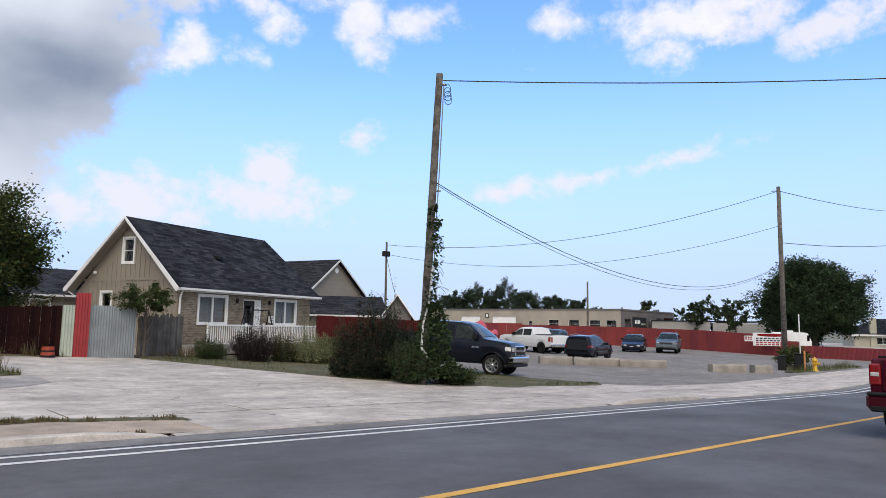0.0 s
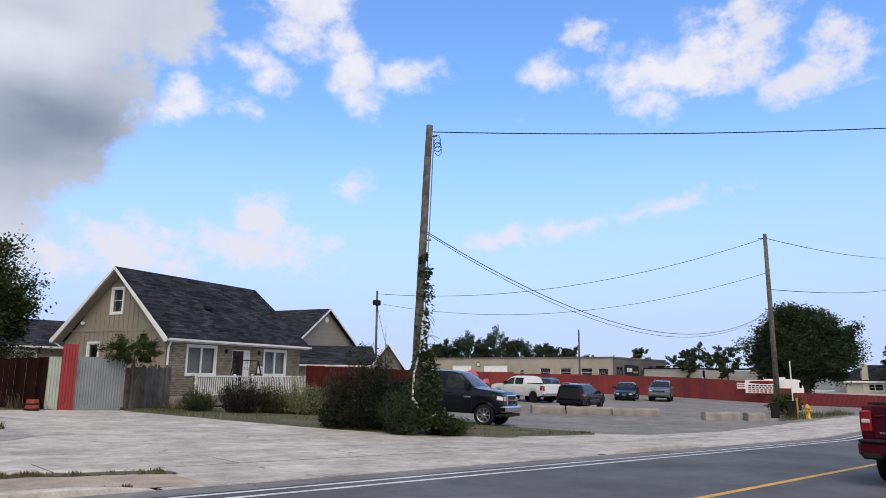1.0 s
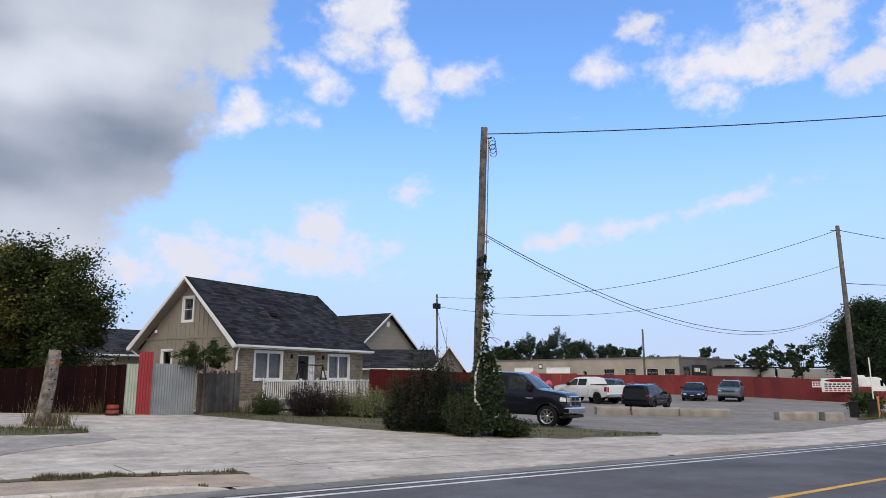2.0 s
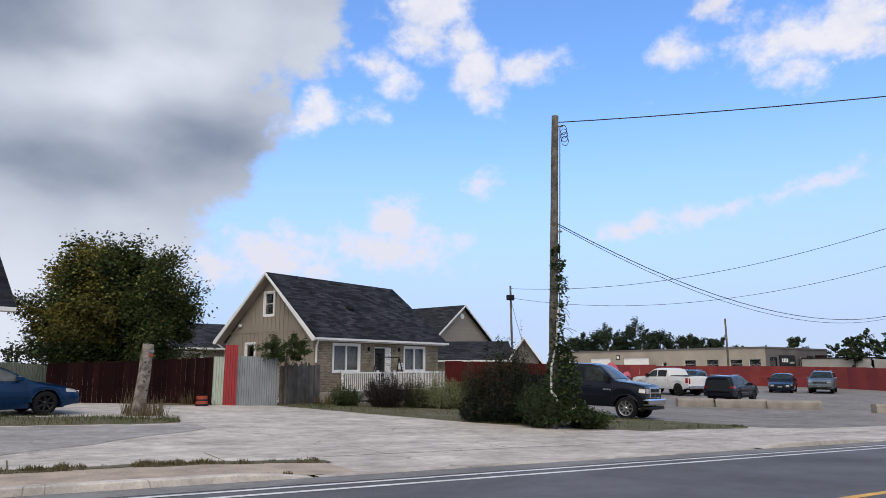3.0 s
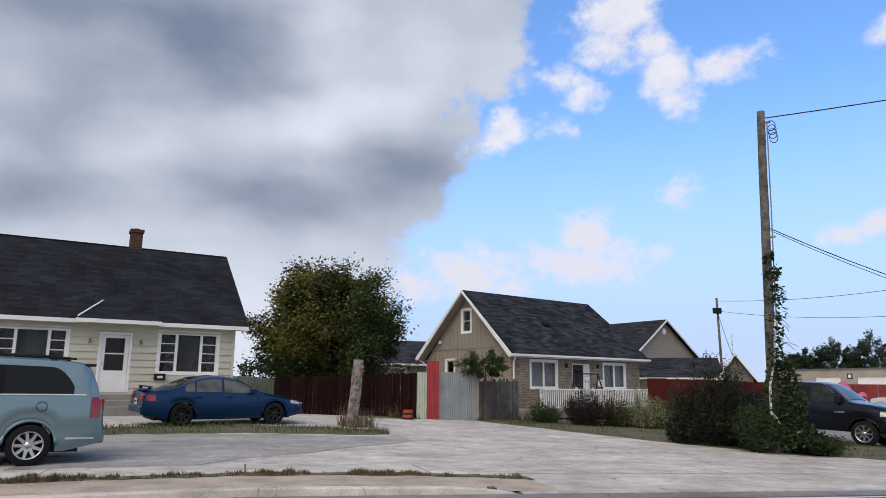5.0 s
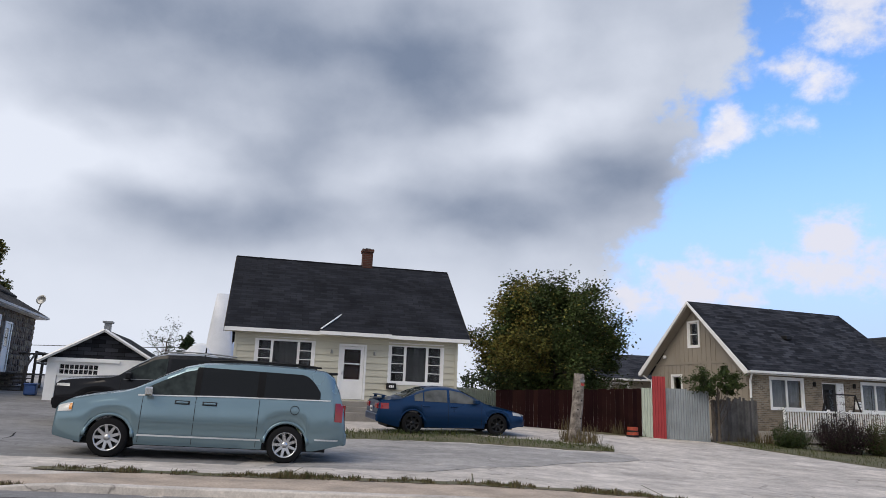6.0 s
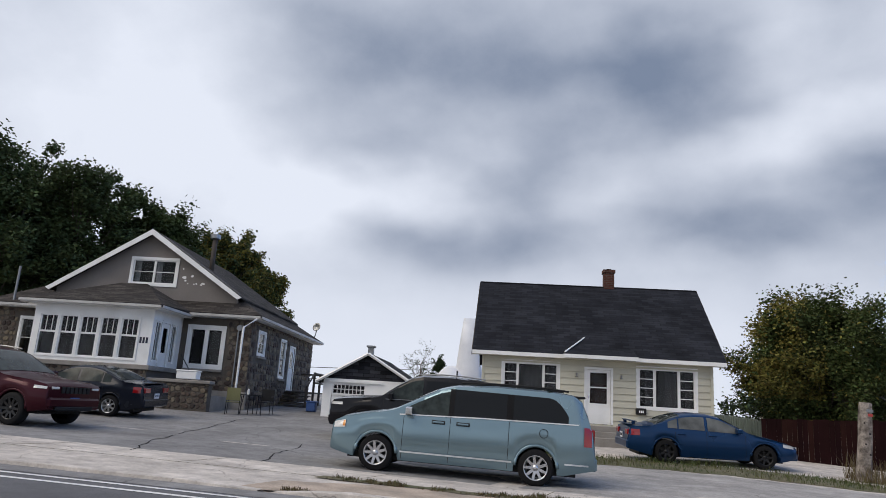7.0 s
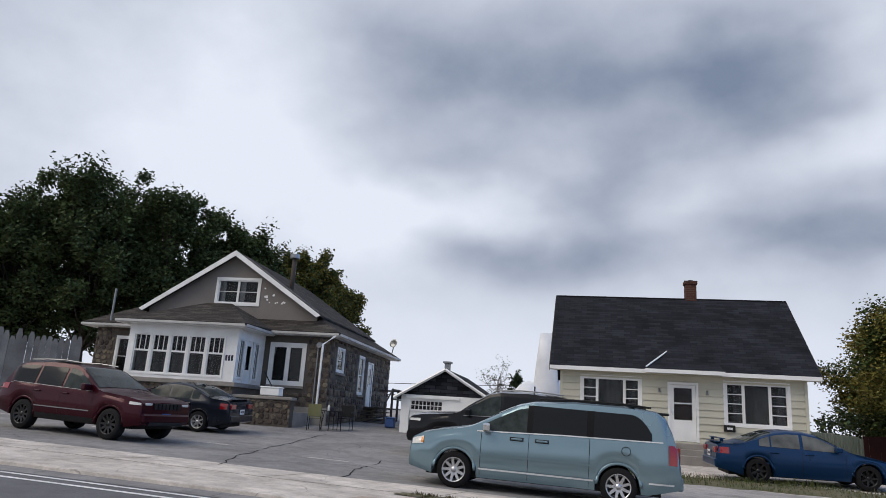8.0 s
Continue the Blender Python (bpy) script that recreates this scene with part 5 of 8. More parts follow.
    part("deck", box_bm(-0.38, 1.0, 6.5, 9.0, 1.58, 1.64), DARKWOOD, st)
    for v, z0, z1 in ((5.1, 0.7, 1.9), (6.5, 0.7, 2.6), (7.8, 0.7, 2.6), (8.95, 0.7, 2.6)):
        part("post", box_bm(0.92, 1.02, v - 0.05, v + 0.05, z0, z1), DARKWOOD, st)
    for a, b in (((0.97, 5.1, 1.85), (0.97, 6.5, 2.55)), ((0.97, 6.5, 2.55), (0.97, 8.95, 2.55)), ((0.97, 6.5, 2.1), (0.97, 8.95, 2.1)), ((-0.3, 8.95, 2.55), (0.97, 8.95, 2.55))):
        part("rail", tube_bm(a, b, 0.045, n=4), DARKWOOD, st)
    return root


stone_house()


# ---- garage at the back ----
def garage():
    root = thing("garage", pose(-15.1, 24.9, 0, 0, 0, 17), "small white garage with a dark shingle gable", "garage")
    W, D, g, top, ap = 3.6, 5.5, 0.7, 2.2, 3.28
    bm = bmesh.new()
    wall_grid(bm, 0, W, g - 0.2, top, 0, 0.12, [(0.35, 1.75, g, 2.02)])
    part("wall", bm, WHITE, root, "white painted garage front")
    bm = bmesh.new()
    prism(bm, [(-0.05, top), (W + 0.05, top), (W / 2, ap - 0.1)], "y", 0.0, 0.12)
    uv_planar(part("gable", bm, CHAR, root, "dark shingled gable"))
    for x in (0, W - 0.12):
        part("wall", box_bm(x, x + 0.12, 0.12, D, g - 0.2, top), WHITE, root)
    part("wall", box_bm(0.12, W - 0.12, D - 0.12, D, g - 0.2, top), WHITE, root)
    for s in (-1, 1):
        x = W / 2 + s * (W / 2 + 0.25)
        bm = bmesh.new()
        slab(bm, ((x, -0.25, top - 0.12), (W / 2, -0.25, ap), (W / 2, D + 0.2, ap), (x, D + 0.2, top - 0.12)), 0.08)
        uv_planar(part("roof_slope", bm, DARKSH, root))
        part("bargeboard", tube_bm((x, -0.28, top - 0.16), (W / 2, -0.28, ap - 0.04), 0.06, n=4), WHITE, root)
    part("door_panel", box_bm(0.37, 1.73, 0.04, 0.08, g, 1.55), WHITE, root)
    window(root, facing_front(0.37, 0.03, 1.58), 1.36, 0.42, ((1, 8, 2),), trim=0.03, label="band of small garage panes")
    part("lintel", box_bm(0.2, 2.4, -0.08, 0.0, 2.06, 2.16), WHITE, root)
    cu = new("cupola")
    cu.parent = root
    part("vent", box_bm(W / 2 - 0.11, W / 2 + 0.11, 0.1, 0.32, ap - 0.05, ap + 0.25), METAL, cu)
    part("cap", box_bm(W / 2 - 0.17, W / 2 + 0.17, 0.04, 0.38, ap + 0.25, ap + 0.32), METAL, cu)


garage()


# ---- houses behind the brown house ----
def back_house(x, y, yaw, W, D, g, top, ap, wall_mat, roof_mat, label, side="left", lap=0.0, vent=False):
    """A gable-fronted house: gable faces the road."""
    root = thing("house", pose(x, y, 0, 0, 0, yaw), label, "house")
    bm = bmesh.new()
    prism(bm, [(0, g), (W, g), (W, top), (W / 2, ap), (0, top)], "y", 0.0, 0.2)
    part("gable_wall", bm, wall_mat, root)
    part("side_wall", box_bm(0, 0.2, 0.2, D, g, top), wall_mat, root)
    part("side_wall", box_bm(W - 0.2, W, 0.2, D, g, top), wall_mat, root)
    part("back_wall", box_bm(0.2, W - 0.2, D - 0.2, D, g, top), wall_mat, root)
    if lap:
        siding_rows(root, g + 1, ap - 0.15, lap, lambda z: [(0.0, W)] if z < top else [((z - top) / (ap - top) * W / 2, W - (z - top) / (ap - top) * W / 2)], 0.0, wall_mat)
    for s in (-1, 1):
        xx = W / 2 + s * (W / 2 + 0.35)
        dz = (ap - top) / (W / 2) * 0.35
        bm = bmesh.new()
        slab(bm, ((xx, -0.35, top - dz + 0.12), (W / 2, -0.35, ap + 0.14), (W / 2, D + 0.3, ap + 0.14), (xx, D + 0.3, top - dz + 0.12)), 0.1)
        uv_planar(part("roof_slope", bm, roof_mat, root))
        bm = bmesh.new()
        q = ((xx, -0.40, top - dz + 0.12), (W / 2, -0.40, ap + 0.14), (W / 2, -0.36, ap + 0.14), (xx, -0.36, top - dz + 0.12))
        slab(bm, q, 0.15)
        part("bargeboard", bm, WHITE, root)
    if vent:
        bm = bmesh.new()
        lathe(bm, [(0.0, -0.05), (0.2, -0.05), (0.24, -0.02), (0.24, 0.02)], 14, (W / 2, -0.03, ap - 0.75))
        part("gable_vent", bm, WHITE, root, "round white gable vent")
    return root


back_house(26.3, 44.3, 20, 9.2, 11.0, -0.3, 3.1, 6.3, TAUPE, CHAR, "taupe lap-sided house with a white-trimmed gable", lap=0.16, vent=True)

# ---- vehicles: local x forward, y to the left, z up; s runs from the front bumper back ----
def paint(name, c, metal=0.35, rough=0.28):
    return M(name, c, rough, metal, var=0.05, scale=0.6, c2=tuple(v * 0.9 for v in c), bump=0.0, coat=0.2, fvar=0.015, spec=0.22)


# Pale non-metal paint: chrome's bright reflection is put into the colour.
TRIM = M("chrome_glint_paint", (0.62, 0.64, 0.65), 0.3, 0.0, bump=0, var=0.05, fvar=0.03)
TEAL = paint("pale_blue_metallic", (0.200, 0.288, 0.330), 0.55, 0.22)
NAVY = paint("dark_blue_metallic", (0.006, 0.036, 0.105), 0.4)
WINE = paint("dark_red_metallic", (0.038, 0.002, 0.008), 0.4)
BLACKP = paint("black_paint", (0.008, 0.008, 0.010), 0.1, 0.2)
NIGHT = paint("blue_black_paint", (0.010, 0.013, 0.022), 0.2, 0.2)
WHITEP = paint("white_car_paint", (0.70, 0.71, 0.72), 0.0, 0.3)
CHERRY = paint("cherry_red_metallic", (0.070, 0.003, 0.012), 0.45)
SLATE = paint("slate_grey_paint", (0.055, 0.065, 0.075), 0.4)
SILVERP = paint("silver_grey_paint", (0.17, 0.20, 0.22), 0.6)


def interp(table, s):
    if s <= table[0][0]:
        return table[0][1]
    for (a, p), (b, q) in zip(table, table[1:]):
        if s <= b:
            return p + (q - p) * (s - a) / (b - a)
    return table[-1][1]


def wheel(parent, x, y, r, width, rim_mat, spokes, side):
    root = new("wheel")
    root.parent = parent
    root.location = (x, y, r)
    w = width / 2
    bm = bmesh.new()
    lathe(bm, [(r * 0.66, -w), (r * 0.9, -w * 1.04), (r * 0.975, -w * 0.86), (r, -w * 0.5), (r, w * 0.5), (r * 0.975, w * 0.86), (r * 0.9, w * 1.04), (r * 0.66, w)], 28)
    part("tyre", bm, RUBBER, root, smooth=True)
    bm = bmesh.new()
    o = side * w
    lathe(bm, [(r * 0.68, o * 1.0), (r * 0.64, o * 1.02), (r * 0.60, o * 0.80), (r * 0.58, -o * 0.6), (r * 0.2, -o * 0.6), (0.001, -o * 0.6)], 28)
    part("rim", bm, rim_mat, root, smooth=True)
    bm = bmesh.new()
    for i in range(spokes):
        a = i * math.tau / spokes
        c, s = math.cos(a), math.sin(a)
        t = r * 0.075
        v = []
        for rr, tt, d in ((r * 0.10, t * 1.2, 0.80), (r * 0.62, t * 0.9, 0.93)):
            for k in (-1, 1):
                for dd in (0, -0.22):
                    v.append(bm.verts.new((c * rr - s * tt * k, o * (d + dd), s * rr + c * tt * k)))
        for f in ((0, 2, 6, 4), (1, 5, 7, 3), (0, 4, 5, 1), (2, 3, 7, 6), (4, 6, 7, 5)):
            bm.faces.new([v[j] for j in f])
    bmesh.ops.recalc_face_normals(bm, faces=list(bm.faces))
    part("spokes", bm, rim_mat, root)
    bm = bmesh.new()
    lathe(bm, [(r * 0.17, o * 0.7), (r * 0.16, o * 0.86), (0.001, o * 0.88)], 16)
    part("hub", bm, rim_mat, root, smooth=True)
    bm = bmesh.new()
    lathe(bm, [(r * 0.5, -o * 0.4), (r * 0.5, o * 0.25), (0.001, o * 0.25)], 20)
    part("brake_disc", bm, BLACKPL, root)
    return root


class Car:
    """A car body lofted from stations along its length."""

    def __init__(self, name, m, label, category, L, W, wb, foh, prof, belt, sill, r, body, group="", rim=None, spokes=10, tumble=0.30, taper=(0.80, 0.88), tw=0.215, cladding=None, arch=0.055, bed=None):
        self.L, self.W, self.wb, self.foh, self.prof, self.belt, self.sill, self.r, self.tumble, self.taper, self.bed = L, W, wb, foh, prof, belt, sill, r, tumble, taper, bed
        self.root = thing(name, m, label, category, group)
        self.paint = body
        self.arch = arch
        self.mid = foh + wb / 2
        n = int(L / 0.055)
        ss = sorted({round(L * i / n, 4) for i in range(n + 1)} | {round(p[0], 4) for p in prof} | {0.015, 0.05, L - 0.015, L - 0.05})
        bm = bmesh.new()
        rings = []
        for s in ss:
            half = self.ring(s)
            pts = [(-y, z) for y, z in half] + [(y, z) for y, z in half[::-1]][1:]
            rings.append([bm.verts.new((self.mid - s, y, z)) for y, z in pts])
        k = len(rings[0])
        for a, b in zip(rings, rings[1:]):
            for i in range(k):
                bm.faces.new((a[i], a[(i + 1) % k], b[(i + 1) % k], b[i]))
        bm.faces.new(rings[0][::-1])
        bm.faces.new(rings[-1])
        bmesh.ops.recalc_face_normals(bm, faces=list(bm.faces))
        ob = part("body", bm, body, self.root)
        ob.data.shade_smooth()
        ob.data.set_sharp_from_angle(angle=radians(38))
        for s, nm in ((foh, "front"), (foh + wb, "rear")):
            for side in (-1, 1):
                wheel(self.root, self.mid - s, side * (W / 2 - tw / 2 - 0.03), r, tw, rim or ALLOY, spokes, side)
        for s in (foh, foh + wb):
            for side in (-1, 1):
                bm = bmesh.new()
                R = r + arch + 0.012
                pts = [(self.mid - s + math.cos(a) * R, side * (self.side_y(s - math.cos(a) * R, r + math.sin(a) * R) - 0.004), r + math.sin(a) * R) for a in [radians(4 + 172 * i / 18) for i in range(19)]]
                polyline(bm, pts, 0.034, 8)
                part("wheel_arch", bm, body, self.root, smooth=True)
        part("underbody", box_bm(self.mid - L + 0.35, self.mid - 0.35, -W * 0.36, W * 0.36, sill - 0.03, sill + 0.12), BLACKPL, self.root)

    def low(self, s):
        z = self.sill
        if s < 0.5:
            z += 0.10 * (1 - s / 0.5)
        if s > self.L - 0.6:
            z += 0.14 * (1 - (self.L - s) / 0.6)
        for c in (self.foh, self.foh + self.wb):
            R = self.r + self.arch
            if abs(s - c) < R:
                z = max(z, self.r + math.sqrt(R * R - (s - c) ** 2))
        return z

    def half_width(self, s):
        f, b = self.taper
        w = self.W / 2
        if s < 0.7:
            t = s / 0.7
            w *= f + (1 - f) * math.sqrt(max(0, 1 - (1 - t) ** 2))
        e = self.L - s
        if e < 0.6:
            t = e / 0.6
            w *= b + (1 - b) * math.sqrt(max(0, 1 - (1 - t) ** 2))
        return w

    def ring(self, s):
        w, zl, zt, zb = self.half_width(s), self.low(s), interp(self.prof, s), interp(self.belt, s)
        zb = min(zb, zt - 0.05)
        zl = min(zl, zb - 0.06)
        zm = zl + (zb - zl) * 0.55
        glass = max(0.0, zt - zb - 0.05)
        wr = w * 0.955 - glass * self.tumble
        return [(w * 0.93, zl), (w * 0.985, zl + (zm - zl) * 0.35), (w, zm), (w * 0.985, zm + (zb - zm) * 0.7), (w * 0.955, zb), (wr + 0.012 + glass * 0.02, zb + (zt - zb) * 0.80), (wr - 0.06, zt - 0.012 - 0.02 * min(1, glass)), (wr * 0.6, zt + 0.012), (0.0, zt + 0.022)]

    def side_y(self, s, z):
        p = self.ring(s)
        for (y0, z0), (y1, z1) in zip(p[:7], p[1:7]):
            if z <= z1:
                t = 0 if z1 == z0 else max(0, (z - z0) / (z1 - z0))
                return y0 + (y1 - y0) * t
        return p[6][0]

    def side_patch(self, name, s0, s1, lo, hi, material, off=0.010, sides=(-1, 1), label="", n=None, rows=7):
        """A panel on the flank between heights lo(s) and hi(s)."""
        n = n or max(2, int((s1 - s0) / 0.06))
        for side in sides:
            bm = bmesh.new()
            g = []
            for i in range(n + 1):
                s = s0 + (s1 - s0) * i / n
                a = lo(s) if callable(lo) else lo
                b = max(a + 0.002, hi(s) if callable(hi) else hi)
                g.append([bm.verts.new((self.mid - s, side * (self.side_y(s, a + (b - a) * j / rows) + off), a + (b - a) * j / rows)) for j in range(rows + 1)])
            for p, q in zip(g, g[1:]):
                for j in range(rows):
                    bm.faces.new((p[j], q[j], q[j + 1], p[j + 1]))
            bmesh.ops.recalc_face_normals(bm, faces=list(bm.faces))
            part(name, bm, material, self.root, label, smooth=True)

    def top_z(self, s, f):
        p = self.ring(s)[5:]
        e = p[0][0]
        y = e * f
        for (y0, z0), (y1, z1) in zip(p, p[1:]):
            if y >= y1:
                return y, z1 + (z0 - z1) * ((y - y1) / (y0 - y1) if y0 != y1 else 0)
        return y, p[-1][1]

    def top_patch(self, name, s0, s1, material, f=0.93, off=0.008, label=""):
        bm = bmesh.new()
        n, k = max(3, int(abs(s1 - s0) / 0.05)), 10
        g = []
        for i in range(n + 1):
            s = s0 + (s1 - s0) * i / n
            row = []
            for j in range(-k, k + 1):
                y, z = self.top_z(s, abs(j) / k * f)
                row.append(bm.verts.new((self.mid - s + off * 0.6, math.copysign(y, j), z + off)))
            g.append(row)
        for p, q in zip(g, g[1:]):
            for j in range(2 * k):
                bm.faces.new((p[j], q[j], q[j + 1], p[j + 1]))
        bmesh.ops.recalc_face_normals(bm, faces=list(bm.faces))
        part(name, bm, material, self.root, label, smooth=True)

    def seam(self, s, lo, hi, lean=0.0):
        for side in (-1, 1):
            bm = bmesh.new()
            g = []
            for j in range(9):
                z = lo + (hi - lo) * j / 8
                x = s + lean * (j / 8 - 0.5)
                y = side * (self.side_y(x, z) + 0.003)
                g.append((bm.verts.new((self.mid - x - 0.005, y, z)), bm.verts.new((self.mid - x + 0.005, y, z))))
            for a, b in zip(g, g[1:]):
                bm.faces.new((a[0], a[1], b[1], b[0]))
            part("door_seam", bm, BLACKPL, self.root)

    def handle(self, s, z, material):
        for side in (-1, 1):
            y = side * self.side_y(s, z)
            part("door_handle", bevelled(box_bm(self.mid - s - 0.11, self.mid - s + 0.11, min(y, y + side * 0.04), max(y, y + side * 0.04), z - 0.018, z + 0.02), 0.012), material, self.root)

    def mirror(self, s, z, material, size=0.1):
        for side in (-1, 1):
            y = side * (self.side_y(s, z) + 0.0)
            a, b = sorted((y, y + side * 0.24))
            part("wing_mirror", bevelled(box_bm(self.mid - s - 0.07, self.mid - s + 0.07, a, b, z - size * 0.6, z + size), 0.03, 2), material, self.root)

    def block(self, name, s0, s1, y0, y1, z0, z1, material, bev=0.012, label="", both=False):
        for k in ((1, -1) if both else (1,)):
            a, b = sorted((y0 * k, y1 * k))
            part(name, bevelled(box_bm(self.mid - s1, self.mid - s0, a, b, z0, z1), bev), material, self.root, label)

    def plate(self, rear, z, material, y=0.0):
        s = self.L + 0.004 if rear else -0.016
        p = part("number_plate", bevelled(box_bm(self.mid - s - 0.012, self.mid - s, y - 0.155, y + 0.155, z - 0.08, z + 0.08), 0.004), material, self.root, "number plate with plain bars")
        x = self.mid - s - 0.0145 if rear else self.mid - s + 0.0005
        for i in range(6):
            part("plate_bar", box_bm(x, x + 0.002, y - 0.125 + i * 0.043, y - 0.10 + i * 0.043, z - 0.03, z + 0.035), INK if material is PLATE else PLATE, p)


def on_ground(x, y, heading, lift=0.0):
    """A pose for a car whose wheels stand on the sloping ground."""
    h = radians(heading)
    f, l = Vector((math.cos(h), math.sin(h))), Vector((-math.sin(h), math.cos(h)))
    zf, zr = ground_z(x + f.x * 1.5, y + f.y * 1.5), ground_z(x - f.x * 1.5, y - f.y * 1.5)
    zl, zq = ground_z(x + l.x * 0.8, y + l.y * 0.8), ground_z(x - l.x * 0.8, y - l.y * 0.8)
    pitch, roll = math.degrees(math.atan2(zf - zr, 3.0)), math.degrees(math.atan2(zl - zq, 1.6))
    return pose(x, y, (zf + zr) / 2 + 0.008 + lift, 0, 0, heading) @ pose(0, 0, 0, roll, -pitch, 0)


# minivan
def minivan(m):
    c = Car("minivan", m, "pale blue metallic minivan with tinted rear windows parked on asphalt", "minivan", 5.14, 1.96, 3.08, 0.94,
            [(0, 0.60), (0.025, 0.80), (0.08, 0.90), (0.25, 0.99), (0.6, 1.07), (1.05, 1.15), (1.22, 1.20), (1.7, 1.46), (2.1, 1.66), (2.4, 1.735), (3.2, 1.785), (4.3, 1.775), (4.70, 1.735), (4.86, 1.64), (4.98, 1.36), (5.07, 1.05), (5.14, 0.62)],
            [(0, 0.78), (0.25, 0.90), (0.6, 0.99), (1.3, 1.08), (3, 1.14), (4.8, 1.17), (5.14, 0.95)], 0.24, 0.34, TEAL, spokes=9, tumble=0.30)
    top = lambda k: (lambda s: min(interp(c.prof, s) - 0.10, k))
    c.side_patch("side_window", 1.50, 2.30, lambda s: interp(c.belt, s) + 0.03, lambda s: min(interp(c.prof, s) - 0.10, 1.66), CARGLASS, label="clear front door glass")
    c.side_patch("side_window", 2.40, 3.42, lambda s: interp(c.belt, s) + 0.03, lambda s: 1.665 - 0.01 * (s - 2.4), BLACKGLASS, label="dark tinted sliding door glass")
    c.side_patch("side_window", 3.55, 4.60, lambda s: interp(c.belt, s) + 0.03, lambda s: 1.655 - 2.2 * max(0, s - 4.22) ** 2 - 0.01 * (s - 3.5), BLACKGLASS, label="dark tinted rear side glass")
    c.side_patch("pillar", 2.30, 2.40, lambda s: interp(c.belt, s) + 0.03, 1.665, RUBBER, 0.013)
    c.side_patch("pillar", 3.42, 3.55, lambda s: interp(c.belt, s) + 0.03, 1.655, RUBBER, 0.013)
    c.side_patch("chrome_strip", 1.35, 4.80, lambda s: interp(c.belt, s) + 0.008, lambda s: interp(c.belt, s) + 0.030, TRIM, rows=1, label="thin chrome belt strip")
    c.side_patch("side_moulding", 1.42, 3.56, lambda s: 0.395, lambda s: 0.425, TRIM, 0.028, rows=1)
    c.side_patch("side_moulding", 1.42, 3.56, lambda s: 0.66, lambda s: 0.69, TEAL, 0.030, rows=1)
    c.side_patch("side_moulding", 4.55, 5.0, lambda s: 0.44, lambda s: 0.47, TRIM, 0.012, rows=1)
    c.top_patch("windscreen", 1.30, 2.02, CARGLASS, 0.86)
    c.top_patch("rear_window", 4.84, 5.02, BLACKGLASS, 0.97)
    for s, z in ((2.35, 1.13), (3.48, 1.14), (1.44, 1.08)):
        c.seam(s, 0.28, z)
    for s in (2.12, 2.60):
        c.handle(s, 1.01, TEAL)
        # No hollow is cut: a flat black patch paints the shade behind the handle.
        c.side_patch("handle_recess", s - 0.13, s + 0.13, 0.975, 1.045, BLACKPL, 0.004)
    c.mirror(1.55, 1.16, CHROME)
    c.block("roof_spoiler", 4.62, 4.93, -0.62, 0.62, 1.685, 1.73, BLACKPL)
    c.side_patch("tail_lamp", 4.90, 5.05, 0.80, 1.15, REDLENS, 0.022, label="tall red tail lamp")
    c.block("tail_lamp_back", 5.02, 5.11, 0.72, 0.84, 0.82, 1.12, REDLENS, both=True)
    c.side_patch("headlamp", 0.06, 0.30, lambda s: 0.74 + 0.10 * s, lambda s: 0.84 + 0.26 * s, CLEARLENS, 0.012, label="clear headlamp")
    c.side_patch("indicator", 0.25, 0.30, lambda s: 0.76 + 0.10 * s, lambda s: 0.82 + 0.26 * s, AMBER, 0.016)
    c.block("grille", -0.01, 0.06, -0.45, 0.45, 0.52, 0.70, CHROME)
    c.block("rear_bumper", 4.95, 5.17, -0.85, 0.85, 0.36, 0.60, TEAL, 0.03)
    for y in (-0.62, 0.62):
        bm = bmesh.new()
        polyline(bm, [(c.mid - s, y, interp(c.prof, s) + 0.055) for s in (2.5, 3.0, 3.6, 4.2, 4.6)], 0.022)
        part("roof_rail", bm, BLACKPL, c.root, "black roof rail")
    c.block("roof_bar", 4.2, 4.32, -0.62, 0.62, 1.82, 1.865, BLACKPL)
    for side in (-1, 1):
        bm = bmesh.new()
        lathe(bm, [(0.085, 0.0), (0.085, 0.006 * side), (0.075, 0.006 * side), (0.075, 0.001 * side)], 20, (c.mid - 4.28 + 0.14, side * (c.side_y(4.14, 0.98) + 0.002), 0.98))
        part("fuel_flap", bm, BLACKPL, c.root)
    c.plate(True, 0.75, PLATE)
    return c.root


minivan(on_ground(-5.24, 13.98, 196))


